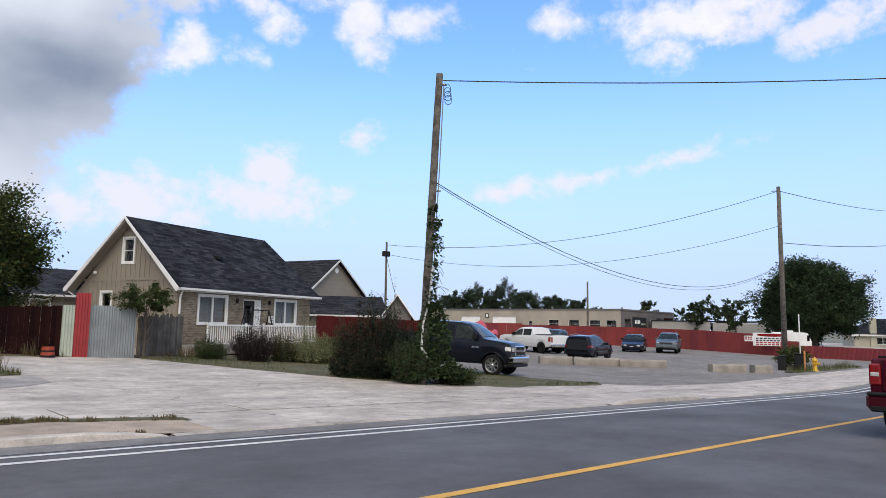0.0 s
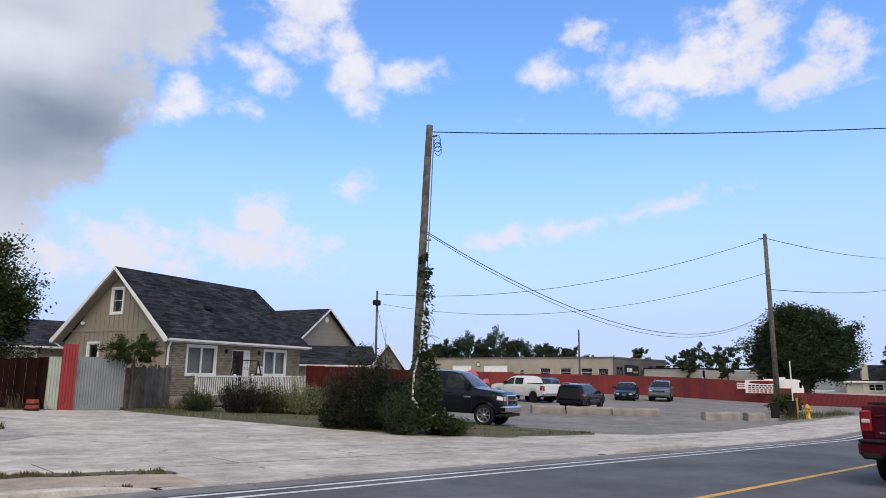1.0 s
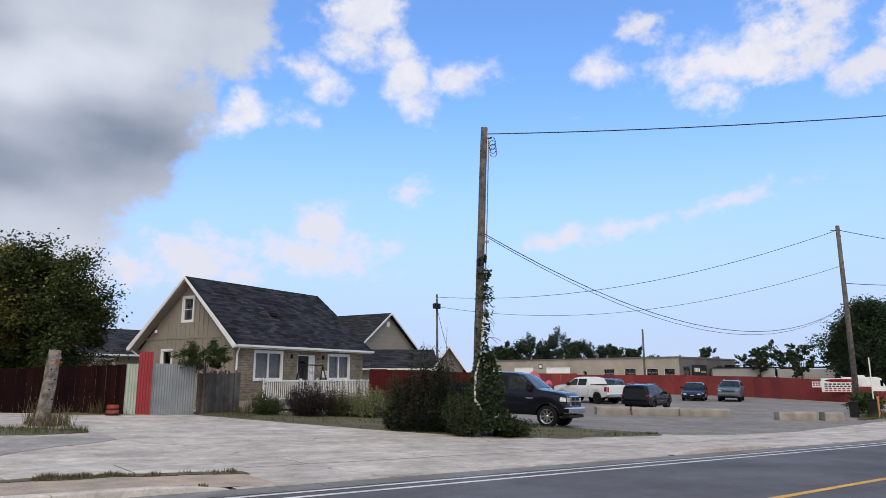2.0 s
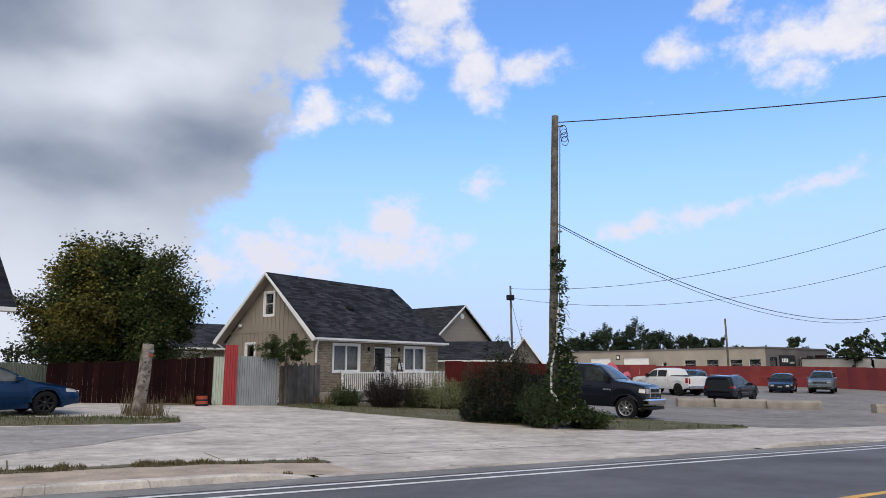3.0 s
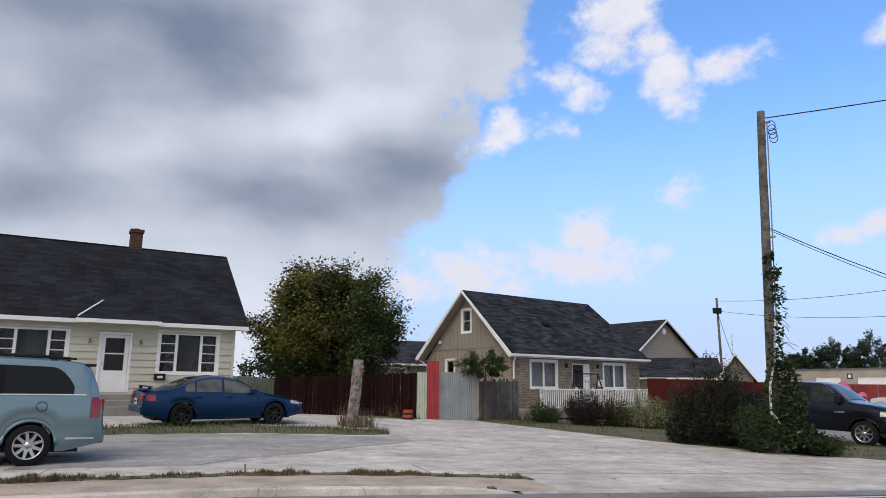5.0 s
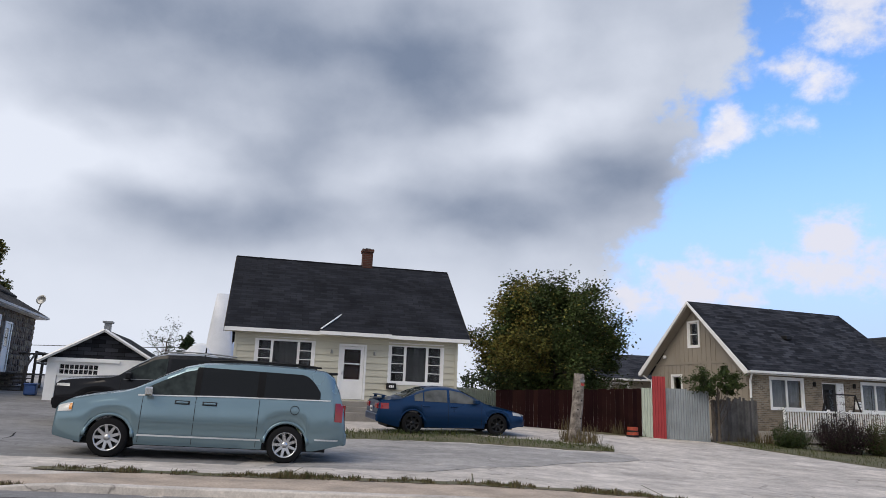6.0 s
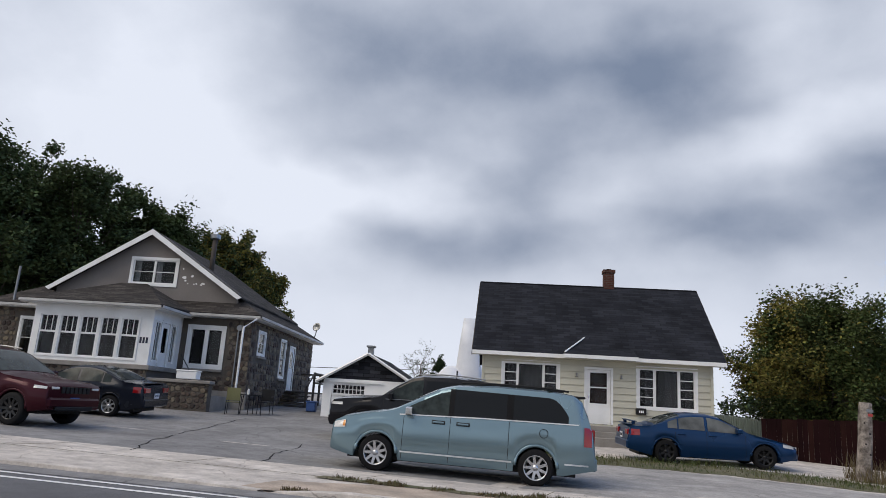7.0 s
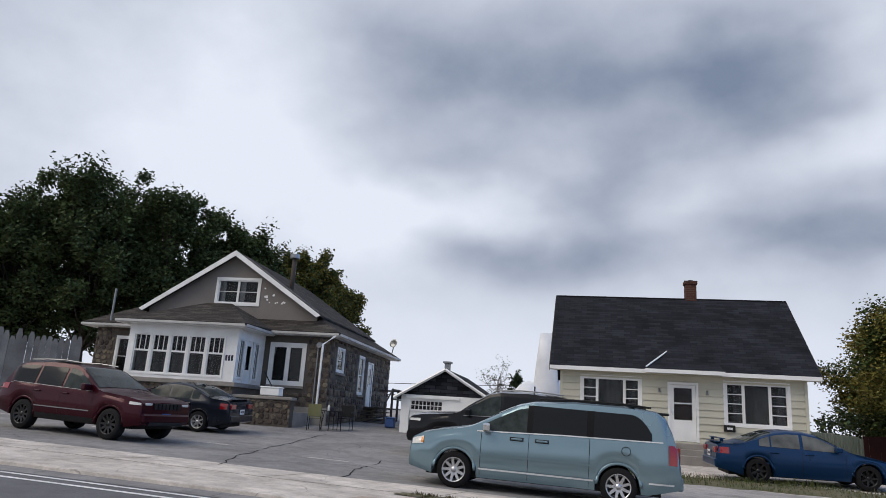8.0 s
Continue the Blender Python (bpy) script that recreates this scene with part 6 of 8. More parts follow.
def sedan(m, colour, label, H=1.36, L=4.58, rim=None, group="", W=1.72, cat="car", glass=None):
    glass = glass or CARGLASS
    k = H / 1.36
    c = Car("sedan", m, label, cat, L, W, 2.64, 0.90,
            [(0, 0.50), (0.04, 0.60), (0.2, 0.68), (0.6, 0.78), (1.15, 0.88), (1.32, 0.93 * k), (1.7, 1.13 * k), (2.05, 1.29 * k), (2.35, 1.345 * k), (2.75, 1.355 * k), (3.1, 1.31 * k), (3.4, 1.22 * k), (3.85, 1.02 * k), (4.0, 0.985 * k), (4.4, 0.96 * k), (4.52, 0.90 * k), (4.58, 0.60)],
            [(0, 0.60), (0.5, 0.72), (1.3, 0.86 * k), (3, 0.91 * k), (4.1, 0.93 * k), (4.58, 0.85 * k)], 0.20, 0.315, colour, group=group, rim=rim or BLACKRIM, spokes=7, tumble=0.36)
    b = lambda s: interp(c.belt, s) + 0.025
    t = lambda s: min(interp(c.prof, s) - 0.075, 1.275 * k)
    c.side_patch("side_window", 1.62, 2.42, b, t, glass)
    c.side_patch("side_window", 2.50, 3.20, b, t, glass)
    c.side_patch("side_window", 3.24, 3.50, b, t, glass)
    c.top_patch("windscreen", 1.34, 2.06, CARGLASS)
    c.top_patch("rear_window", 3.16, 3.84, CARGLASS)
    for s in (1.42, 2.46, 3.30):
        c.seam(s, 0.26, interp(c.belt, s))
    for s in (2.30, 3.14):
        c.handle(s, 0.80 * k, colour)
    c.mirror(1.62, 0.95 * k, colour, 0.08)
    c.side_patch("tail_lamp", 4.26, 4.55, 0.70 * k, 0.86 * k, REDLENS, 0.010, label="red tail lamp")
    c.block("tail_lamp_back", 4.50, 4.585, 0.42, 0.74, 0.70 * k, 0.84 * k, REDLENS, both=True)
    c.side_patch("headlamp", 0.12, 0.42, lambda s: 0.56 + 0.1 * s, lambda s: 0.63 + 0.16 * s, CLEARLENS, 0.010, label="clear headlamp")
    c.block("headlamp_front", -0.01, 0.08, 0.42, 0.66, 0.50, 0.62, CLEARLENS, both=True)
    c.block("rear_bumper", 4.40, 4.61, -0.76, 0.76, 0.34, 0.56, colour, 0.03)
    c.block("front_bumper", -0.03, 0.2, -0.70, 0.70, 0.26, 0.46, colour, 0.03)
    c.block("boot_lip", 4.42, 4.55, -0.6, 0.6, 0.965 * k, 0.985 * k, colour)
    c.side_patch("side_moulding", 1.36, 3.62, 0.50, 0.54, colour, 0.014, rows=1)
    c.block("grille", -0.02, 0.05, -0.36, 0.36, 0.50, 0.60, BLACKPL)
    c.plate(True, 0.66, PLATE)
    c.plate(False, 0.42, PLATE)
    return c


blue = sedan(on_ground(-0.62, 21.85, 19), NAVY, "dark blue metallic sedan with black wheels beside the grass island", glass=PALEGLASS)
blue.block("rear_wing", 4.30, 4.44, -0.66, 0.66, 1.05, 1.075, NAVY)
blue.block("wing_foot", 4.33, 4.42, 0.5, 0.56, 0.98, 1.06, NAVY, both=True)
sedan(on_ground(-18.85, 16.8, 197), NIGHT, "black sedan with silver wheels parked before the stone house", 1.46, rim=ALLOY, W=1.8)


def suv(m, colour, label, kind="suv", H=1.76, L=4.82, W=1.94, wb=2.915, foh=0.90, r=0.375, rim=None, k=1.0, group="", name="suv"):
    q = H / 1.76
    c = Car(name, m, label, kind, L, W, wb, foh,
            [(0, 0.62), (0.02, 0.95 * q), (0.10, 1.03 * q), (0.4, 1.08 * q), (1.25, 1.14 * q), (1.42, 1.19 * q), (1.85, 1.48 * q), (2.2, 1.67 * q), (2.5, 1.74 * q), (3.3, 1.765 * q), (4.2, 1.71 * q), (4.45, 1.63 * q), (L - 0.2, 1.25 * q), (L - 0.05, 1.0 * q), (L, 0.62)],
            [(0, 0.85 * q), (0.5, 0.98 * q), (1.4, 1.09 * q), (3, 1.13 * q), (4.3, 1.16 * q), (L, 0.95 * q)], 0.33, r, colour, rim=rim or BLACKRIM, spokes=10, tumble=0.30, group=group, taper=(0.88, 0.92), tw=0.25)
    b = lambda s: interp(c.belt, s) + 0.03
    t = lambda s: min(interp(c.prof, s) - 0.10, 1.63 * q)
    c.side_patch("side_window", 1.70, 2.55, b, t, CARGLASS)
    c.side_patch("side_window", 2.63, 3.50, b, t, BLACKGLASS)
    c.side_patch("side_window", 3.58, 4.36, b, t, BLACKGLASS)
    c.side_patch("chrome_strip", 1.55, 4.4, lambda s: interp(c.belt, s) + 0.010, lambda s: interp(c.belt, s) + 0.022, METAL, rows=1)
    c.top_patch("windscreen", 1.46, 2.24, CARGLASS)
    c.top_patch("rear_window", 4.50, L - 0.22, BLACKGLASS, 0.88)
    for s in (1.50, 2.59, 3.54):
        c.seam(s, 0.40, interp(c.belt, s))
    for s in (2.42, 3.38):
        c.handle(s, 1.0 * q, colour)
    c.mirror(1.70, 1.18 * q, colour)
    c.side_patch("side_moulding", 1.55, 3.5, 0.62, 0.645, METAL, 0.012, rows=1)
    c.side_patch("sill_cladding", 1.40, 3.45, lambda s: c.low(s) + 0.005, lambda s: c.low(s) + 0.14, BLACKPL, 0.006)
    c.side_patch("headlamp", 0.05, 0.36, lambda s: 0.89 * q, lambda s: 0.94 * q + 0.06 * s, CLEARLENS, 0.010, label="headlamp")
    c.block("headlamp_front", -0.015, 0.06, 0.54, 0.76, 0.89 * q, 0.945 * q, CLEARLENS, both=True)
    for i in range(7):
        c.block("grille_slot", -0.018, 0.03, -0.46 + i * 0.135, -0.36 + i * 0.135, 0.80 * q, 0.95 * q, BLACKPL, 0.008)
    c.block("front_bumper", -0.05, 0.25, -0.84, 0.84, 0.46, 0.70, colour, 0.05)
    c.block("air_intake", -0.058, 0.02, -0.6, 0.6, 0.40, 0.50, BLACKPL, 0.02)
    c.side_patch("tail_lamp", L - 0.40, L - 0.06, 0.98 * q, 1.12 * q, REDLENS, 0.010)
    c.block("tail_lamp_back", L - 0.08, L + 0.01, 0.55, 0.82, 0.98 * q, 1.10 * q, REDLENS, both=True)
    c.block("rear_bumper", L - 0.2, L + 0.04, -0.86, 0.86, 0.44, 0.72, colour, 0.04)
    for y in (-0.58, 0.58):
        bm = bmesh.new()
        polyline(bm, [(c.mid - s, y, interp(c.prof, s) + 0.06) for s in (2.4, 3.0, 3.6, 4.2)], 0.02)
        part("roof_rail", bm, METAL, c.root)
    return c


jeep = suv(on_ground(-17.05, 12.5, 8), WINE, "dark red SUV with black wheels parked on asphalt")
jeep.plate(False, 0.63, PLATEBLUE, 0.0)
jeep.top_patch("sunroof", 2.55, 3.4, BLACKGLASS, 0.7)
blk = suv(on_ground(-8.12, 18.88, 196), BLACKP, "black full-size SUV parked behind the minivan", H=1.92, L=5.2, W=2.02, wb=3.0, foh=1.0, r=0.40)
part("tow_strap", tube_bm((blk.mid - 3.4, 0.2, 1.95), (blk.mid - 3.4, 0.2, 2.12), 0.02), BLACKPL, blk.root)


def pickup(m, colour, label, H=1.95, L=5.9, W=2.04, rim=None, group="", wb=3.75, r=0.41, name="pickup_truck", cab_end=3.95, foh=1.0, cowl=0.0):
    q = H / 1.95
    c = Car(name, m, label, "pickup truck", L, W, wb, foh,
            [(0, 0.75), (0.02, 1.12 * q), (0.10, 1.22 * q), (0.5, 1.29 * q), (1.4 + cowl, 1.34 * q), (1.55 + cowl, 1.38 * q), (1.95 + cowl, 1.68 * q), (2.25 + cowl, 1.87 * q), (2.55 + cowl, 1.94 * q), (cab_end - 0.55, 1.95 * q), (cab_end - 0.18, 1.90 * q), (cab_end, 1.42 * q), (cab_end + 0.03, 1.405 * q), (L - 0.06, 1.39 * q), (L - 0.02, 1.36 * q), (L, 1.30 * q)],
            [(0, 1.0 * q), (0.5, 1.16 * q), (1.5, 1.27 * q), (cab_end, 1.32 * q), (L, 1.30 * q)], 0.46, r, colour, rim=rim or ALLOY, spokes=8, tumble=0.26, group=group, taper=(0.9, 0.97), tw=0.27, arch=0.08)
    b = lambda s: interp(c.belt, s) + 0.03
    t = lambda s: min(interp(c.prof, s) - 0.11, 1.81 * q)
    c.side_patch("side_window", 1.78 + cowl, 2.70 + cowl, b, t, CARGLASS)
    c.side_patch("side_window", 2.80 + cowl, cab_end - 0.28, b, t, BLACKGLASS)
    c.top_patch("windscreen", 1.58 + cowl, 2.30 + cowl, CARGLASS)
    c.top_patch("rear_window", cab_end - 0.16, cab_end - 0.02, BLACKGLASS, 0.86)
    for s in (1.60 + cowl, 2.75 + cowl, cab_end - 0.12):
        c.seam(s, 0.52, interp(c.belt, s))
    c.seam(cab_end + 0.02, 0.52, 1.38 * q)
    for s in (2.58 + cowl, 3.60 + cowl):
        c.handle(s, 1.14 * q, colour)
    c.mirror(1.82 + cowl, 1.38 * q, BLACKPL, 0.16)
    c.block("bed_cover", cab_end + 0.06, L - 0.08, -W * 0.43, W * 0.43, 1.40 * q, 1.445 * q, BLACKPL, 0.012, "black soft bed cover")
    return c


ram = pickup(on_ground(19.81, 20.79, -67), NIGHT, "blue-black heavy pickup truck with a chrome grille and bumper", 2.06, 5.95, rim=ALLOY, foh=0.76, cowl=-0.35)
ram.block("grille", -0.05, 0.06, -0.52, 0.52, 0.80, 1.20, CHROME, 0.03, "chrome crosshair grille")
for y0, y1, z0, z1 in ((-0.46, -0.04, 0.84, 0.98), (0.04, 0.46, 0.84, 0.98), (-0.46, -0.04, 1.03, 1.16), (0.04, 0.46, 1.03, 1.16)):
    ram.block("grille_mesh", -0.058, 0.02, y0, y1, z0, z1, BLACKPL, 0.008)
ram.side_patch("headlamp", 0.02, 0.24, 0.99, lambda s: 1.13 + 0.1 * s, CLEARLENS, 0.012, label="large clear headlamp")
ram.block("headlamp_front", -0.02, 0.06, 0.56, 0.82, 0.97, 1.13, CLEARLENS, both=True)
ram.block("front_bumper", -0.16, 0.14, -0.97, 0.97, 0.54, 0.78, CHROME, 0.05, "chrome front bumper")
ram.block("air_dam", -0.12, 0.2, -0.9, 0.9, 0.38, 0.50, BLACKPL, 0.03)
ram.side_patch("badge", 1.30, 1.62, 1.04, 1.10, CHROME, 0.008, rows=1, label="plain chrome badge bars")
ram.block("cab_lamp", 2.42, 2.52, -0.06, 0.06, 1.99, 2.02, AMBER)

white = pickup(on_ground(41.9, 35.2, 84), WHITEP, "white pickup truck with black wheels in the car park", 1.92, 5.8, rim=BLACKRIM)
white.block("tailgate_lamp", white.L - 0.03, white.L + 0.012, 0.80, 0.96, 0.86, 1.24, REDLENS, both=True)
white.side_patch("tail_lamp", white.L - 0.26, white.L - 0.02, 0.92, 1.26, REDLENS, 0.01)
white.block("rear_bumper", white.L - 0.05, white.L + 0.12, -0.95, 0.95, 0.52, 0.72, CHROME, 0.03)
cross = suv(on_ground(37.4, 26.7, 16), NIGHT, "dark blue crossover parked at the concrete barriers", H=1.62, L=4.45, W=1.8, wb=2.65, foh=0.88, r=0.34, name="crossover")
cross.plate(True, 0.85, PLATE)
sedan(on_ground(53.5, 33.4, 206), NIGHT, "dark grey hatchback parked against the red wall", 1.48, group="cars along the red wall", W=1.78)
suv(on_ground(55.2, 31.1, 204), SILVERP, "silver grey compact SUV parked by the red wall", H=1.68, L=4.5, W=1.8, wb=2.62, foh=0.88, r=0.34, group="cars along the red wall", name="compact_suv")
suv(on_ground(44.6, 35.6, 200), SLATE, "slate grey SUV behind the dark crossover", H=1.75, L=4.6, W=1.85, wb=2.7, foh=0.88, r=0.35, name="compact_suv")


# the red pickup in the near lane
def red_pickup(m):
    c = pickup(m, CHERRY, "cherry red pickup truck on the road with a ribbed tailgate", 1.92, 5.88, rim=BLACKRIM)
    L = c.L
    c.block("tailgate", L - 0.03, L + 0.03, -0.80, 0.80, 0.80, 1.36, CHERRY, 0.02, "embossed red tailgate")
    c.block("tailgate_ridge", L + 0.0, L + 0.045, -0.78, 0.78, 1.14, 1.22, CHERRY, 0.03)
    for i in range(9):
        c.block("emblem_bar", L + 0.0, L + 0.052, -0.62 + i * 0.145, -0.52 + i * 0.145, 1.155, 1.205, CHERRY, 0.008)
    c.block("tailgate_handle", L + 0.0, L + 0.05, -0.14, 0.14, 1.25, 1.34, BLACKPL, 0.015)
    for i in range(8):
        c.block("badge_bar", L + 0.0, L + 0.036, 0.36 + i * 0.045, 0.39 + i * 0.045, 0.89, 0.915, CHROME, 0.004)
    c.block("badge", L + 0.0, L + 0.036, -0.66, -0.48, 0.89, 0.925, CHROME, 0.006)
    for k in (-1, 1):
        a, b = sorted((k * 0.81, k * 1.0))
        c.block("tail_lamp", L - 0.10, L + 0.035, a, b, 0.90, 1.28, REDLENS, 0.03, "red tail lamp")
        c.block("reversing_lens", L - 0.05, L + 0.045, a + 0.03, b - 0.03, 1.06, 1.13, CLEARLENS, 0.01)
        a, b = sorted((k * 0.46, k * 1.02))
        c.block("bumper_end", L - 0.12, L + 0.20, a, b, 0.50, 0.76, CHERRY, 0.05)
        c.block("exhaust_trim", L + 0.1, L + 0.21, a + 0.2, b - 0.06, 0.46, 0.58, BLACKPL, 0.03)
    c.block("bumper_step", L - 0.05, L + 0.22, -1.0, 1.0, 0.73, 0.79, BLACKPL, 0.02, "black bumper step")
    c.block("bumper_middle", L - 0.05, L + 0.17, -0.46, 0.46, 0.50, 0.73, BLACKPL, 0.03)
    p = part("number_plate", box_bm(c.mid - L - 0.186, c.mid - L - 0.172, -0.155, 0.155, 0.56, 0.72), PLATE, c.root, "number plate with plain bars")
    for i in range(6):
        part("plate_bar", box_bm(c.mid - L - 0.189, c.mid - L - 0.1865, -0.12 + i * 0.042, -0.095 + i * 0.042, 0.61, 0.68), INK, p)
    c.block("rear_glass_seam", 3.80, 3.82, -0.25, 0.25, 1.55, 1.75, BLACKPL, 0.004)
    c.block("high_brake_lamp", 3.66, 3.76, -0.15, 0.15, 1.90, 1.925, REDLENS, 0.01)
    return c.root


red_pickup(on_ground(16.8, 3.15, 1.0))

# ---- trees and shrubs ----
def leaf_card(bm, p, size, mi=0):
    a = Euler((random.uniform(-1.1, 1.1), random.uniform(-1.1, 1.1), random.uniform(0, math.tau))).to_matrix()
    w, l = size * random.uniform(0.45, 0.75), size * random.uniform(0.8, 1.25)
    v = [bm.verts.new(p + a @ Vector(q)) for q in ((0, -l * 0.5, 0), (w * 0.5, -l * 0.05, l * 0.1), (0, l * 0.5, 0), (-w * 0.5, -l * 0.05, l * 0.1))]
    bm.faces.new(v[:3]).material_index = mi
    bm.faces.new((v[0], v[2], v[3])).material_index = mi


def tree(name, x, y, height, rx, ry, crown_lo, mats, clumps, per, leaf, label, trunk_r=0.18, gold=None, base=None, lean=(0, 0), group="", droop=0.0, spread=0.62, upright=False):
    """A tapered trunk, limbs that reach to the clumps, and a crown of small leaves in uneven clumps."""
    z0 = ground_z(x, y) if base is None else base
    root = thing(name, pose(x, y, z0), label, "tree" if name != "shrub" else "shrub", group)
    bmw = bmesh.new()
    pts, p = [], Vector((0, 0, -0.15))
    fork = crown_lo + (height - crown_lo) * 0.45
    n = 6
    for i in range(n + 1):
        t = i / n
        pts.append(Vector((lean[0] * t + random.uniform(-0.04, 0.04) * height * 0.06, lean[1] * t + random.uniform(-0.04, 0.04) * height * 0.06, -0.15 + (fork + 0.15) * t)))
    for i in range(n):
        tube(bmw, pts[i], pts[i + 1], trunk_r * (1.15 - 0.75 * i / n), trunk_r * (1.15 - 0.75 * (i + 1) / n), 9, cap=i == 0)
    bml = bmesh.new()
    ch = height - crown_lo
    made = 0
    while made < clumps:
        u = Vector((random.gauss(0, 1), random.gauss(0, 1), random.gauss(0, 1))).normalized()
        rad = random.uniform(0.45, 1.0) ** 0.6
        bump = 0.82 + 0.42 * noise.noise((u.x * 2.3 + x, u.y * 2.3 + y, u.z * 2.3))
        c = Vector((u.x * rx * rad * bump, u.y * ry * rad * bump, crown_lo + ch * 0.5 + u.z * ch * 0.5 * rad * bump))
        if upright:
            k = 1 - (c.z - crown_lo) / ch
            c.x *= 0.25 + 0.9 * k
            c.y *= 0.25 + 0.9 * k
        c += Vector((lean[0], lean[1], 0))
        if c.z < 0.1:
            continue
        made += 1
        start = pts[min(n, 2 + made % (n - 1))]
        if made % 2 == 0 or clumps < 40:
            midp = start.lerp(c, 0.5) + Vector((0, 0, -0.06 * (c - start).length))
            r = trunk_r * 0.26
            tube(bmw, start, midp, r, r * 0.6, 5, cap=False)
            tube(bmw, midp, c, r * 0.6, r * 0.15, 5, cap=False)
        size = rx * spread * random.uniform(0.28, 0.55)
        out_ = Vector((u.x, u.y, u.z * 0.6 + 0.15)) * size * random.uniform(0.3, 1.0)
        for k in range(int(per * random.uniform(0.6, 1.4))):
            d = Vector((random.gauss(0, 1), random.gauss(0, 1), random.gauss(0, 0.8))).normalized() * size * random.uniform(0.15, 1.0) ** 0.7
            d = d * 0.62 + out_ * random.uniform(-0.9, 1.0)
            q = c + d
            q.z -= droop * d.length
            if q.z < 0.02:
                continue
            mi = 0
            if gold and random.random() < gold(q):
                mi = 1
            leaf_card(bml, q, leaf * random.uniform(0.7, 1.3), mi)
    part("trunk", bmw, BARK, root, smooth=True)
    part("crown", bml, mats, root)
    return root


maple_gold = lambda q: 0.80 if q.x < -0.5 - 0.1 * (q.z - 5) and q.z > 2.0 and noise.noise(q * 0.9) > -0.15 else 0.05
tree("maple_tree", 3.75, 31.2, 6.45, 3.4, 3.2, 0.3, [LEAF, LEAFGOLD], 300, 330, 0.128, "broad green maple with yellowing leaves behind the fence", 0.2, gold=maple_gold)
# dark maples behind the stone house
for x, y, hgt, r, lo in ((-43.5, 20.5, 11.5, 4.8, 1.0), (-39.2, 22.5, 12.3, 4.4, 1.0), (-36.3, 25.0, 14.3, 4.4, 1.2), (-34.2, 28.4, 13.3, 4.0, 1.5), (-33.0, 32.8, 12.2, 3.8, 1.5), (-31.6, 37.6, 11.2, 3.2, 2.0), (-31.4, 41.4, 9.6, 2.6, 2.0)):
    tree("maple_tree", x, y, hgt, r, r, lo, [LEAFDEEP, LEAFGOLD if y > 37 else LEAF], 210, 230, 0.22, "tall dark green maple behind the stone house" if y < 37 else "yellowing green maple behind the stone house", 0.26, gold=(lambda q: 0.55) if y > 37 else (lambda q: 0.25), group="maples behind the stone house")
# big oak and others beyond the car park
tree("oak_tree", 97.0, 33.9, 12.0, 7.0, 6.5, 0.3, [LEAFDARK, LEAFHAZE], 330, 330, 0.30, "large dark green spreading oak beyond the red wall", 0.5, gold=lambda q: 0.15, base=-0.8)
for x, y, hgt, r in ((103, 109, 8.6, 3.6), (107, 105, 10.4, 4.4), (111.5, 101.5, 10.6, 4.4), (116, 99, 9.6, 4.2), (123, 97, 8.8, 3.4), (118.5, 92, 7.6, 3.0), (122, 89.5, 7.4, 2.8)):
    tree("far_tree", x, y, hgt, r * 1.15, r, 1.0, [LEAFHAZE], 80, 150, 0.36, "distant dark green tree behind the grey building", 0.3, group="trees behind the building", base=0.0)
for i, (x, y, hgt, r) in enumerate(((128, 88, 6.6, 2.2), (121, 72, 8.0, 2.3), (128, 69, 7.0, 2.2), (121, 60, 8.6, 2.6), (112, 57.5, 8.2, 2.0), (117, 55, 7.0, 2.2), (108, 49, 7.6, 2.6), (113, 46, 6.2, 2.2))):
    tree("young_tree", x, y, hgt, r, r, 1.2, [LEAFHAZE, LEAF], 45, 40, 0.42, "thin young green tree behind the red wall", 0.12, gold=lambda q: 0.3, group="young trees behind the red wall", base=-0.6)
tree("spruce_tree", 112, 26.0, 11.0, 3.2, 3.2, 1.0, [LEAFDARK], 120, 60, 0.45, "tall dark spruce beside the cream house", 0.25, base=-0.8, upright=True)
# small tree and shrubs in front of the brown house
tree("small_tree", 9.0, 25.7, 2.75, 0.98, 0.8, 1.45, [LEAF, VINE], 46, 120, 0.085, "small leafy green tree growing at the fence", 0.06, gold=lambda q: 0.4)


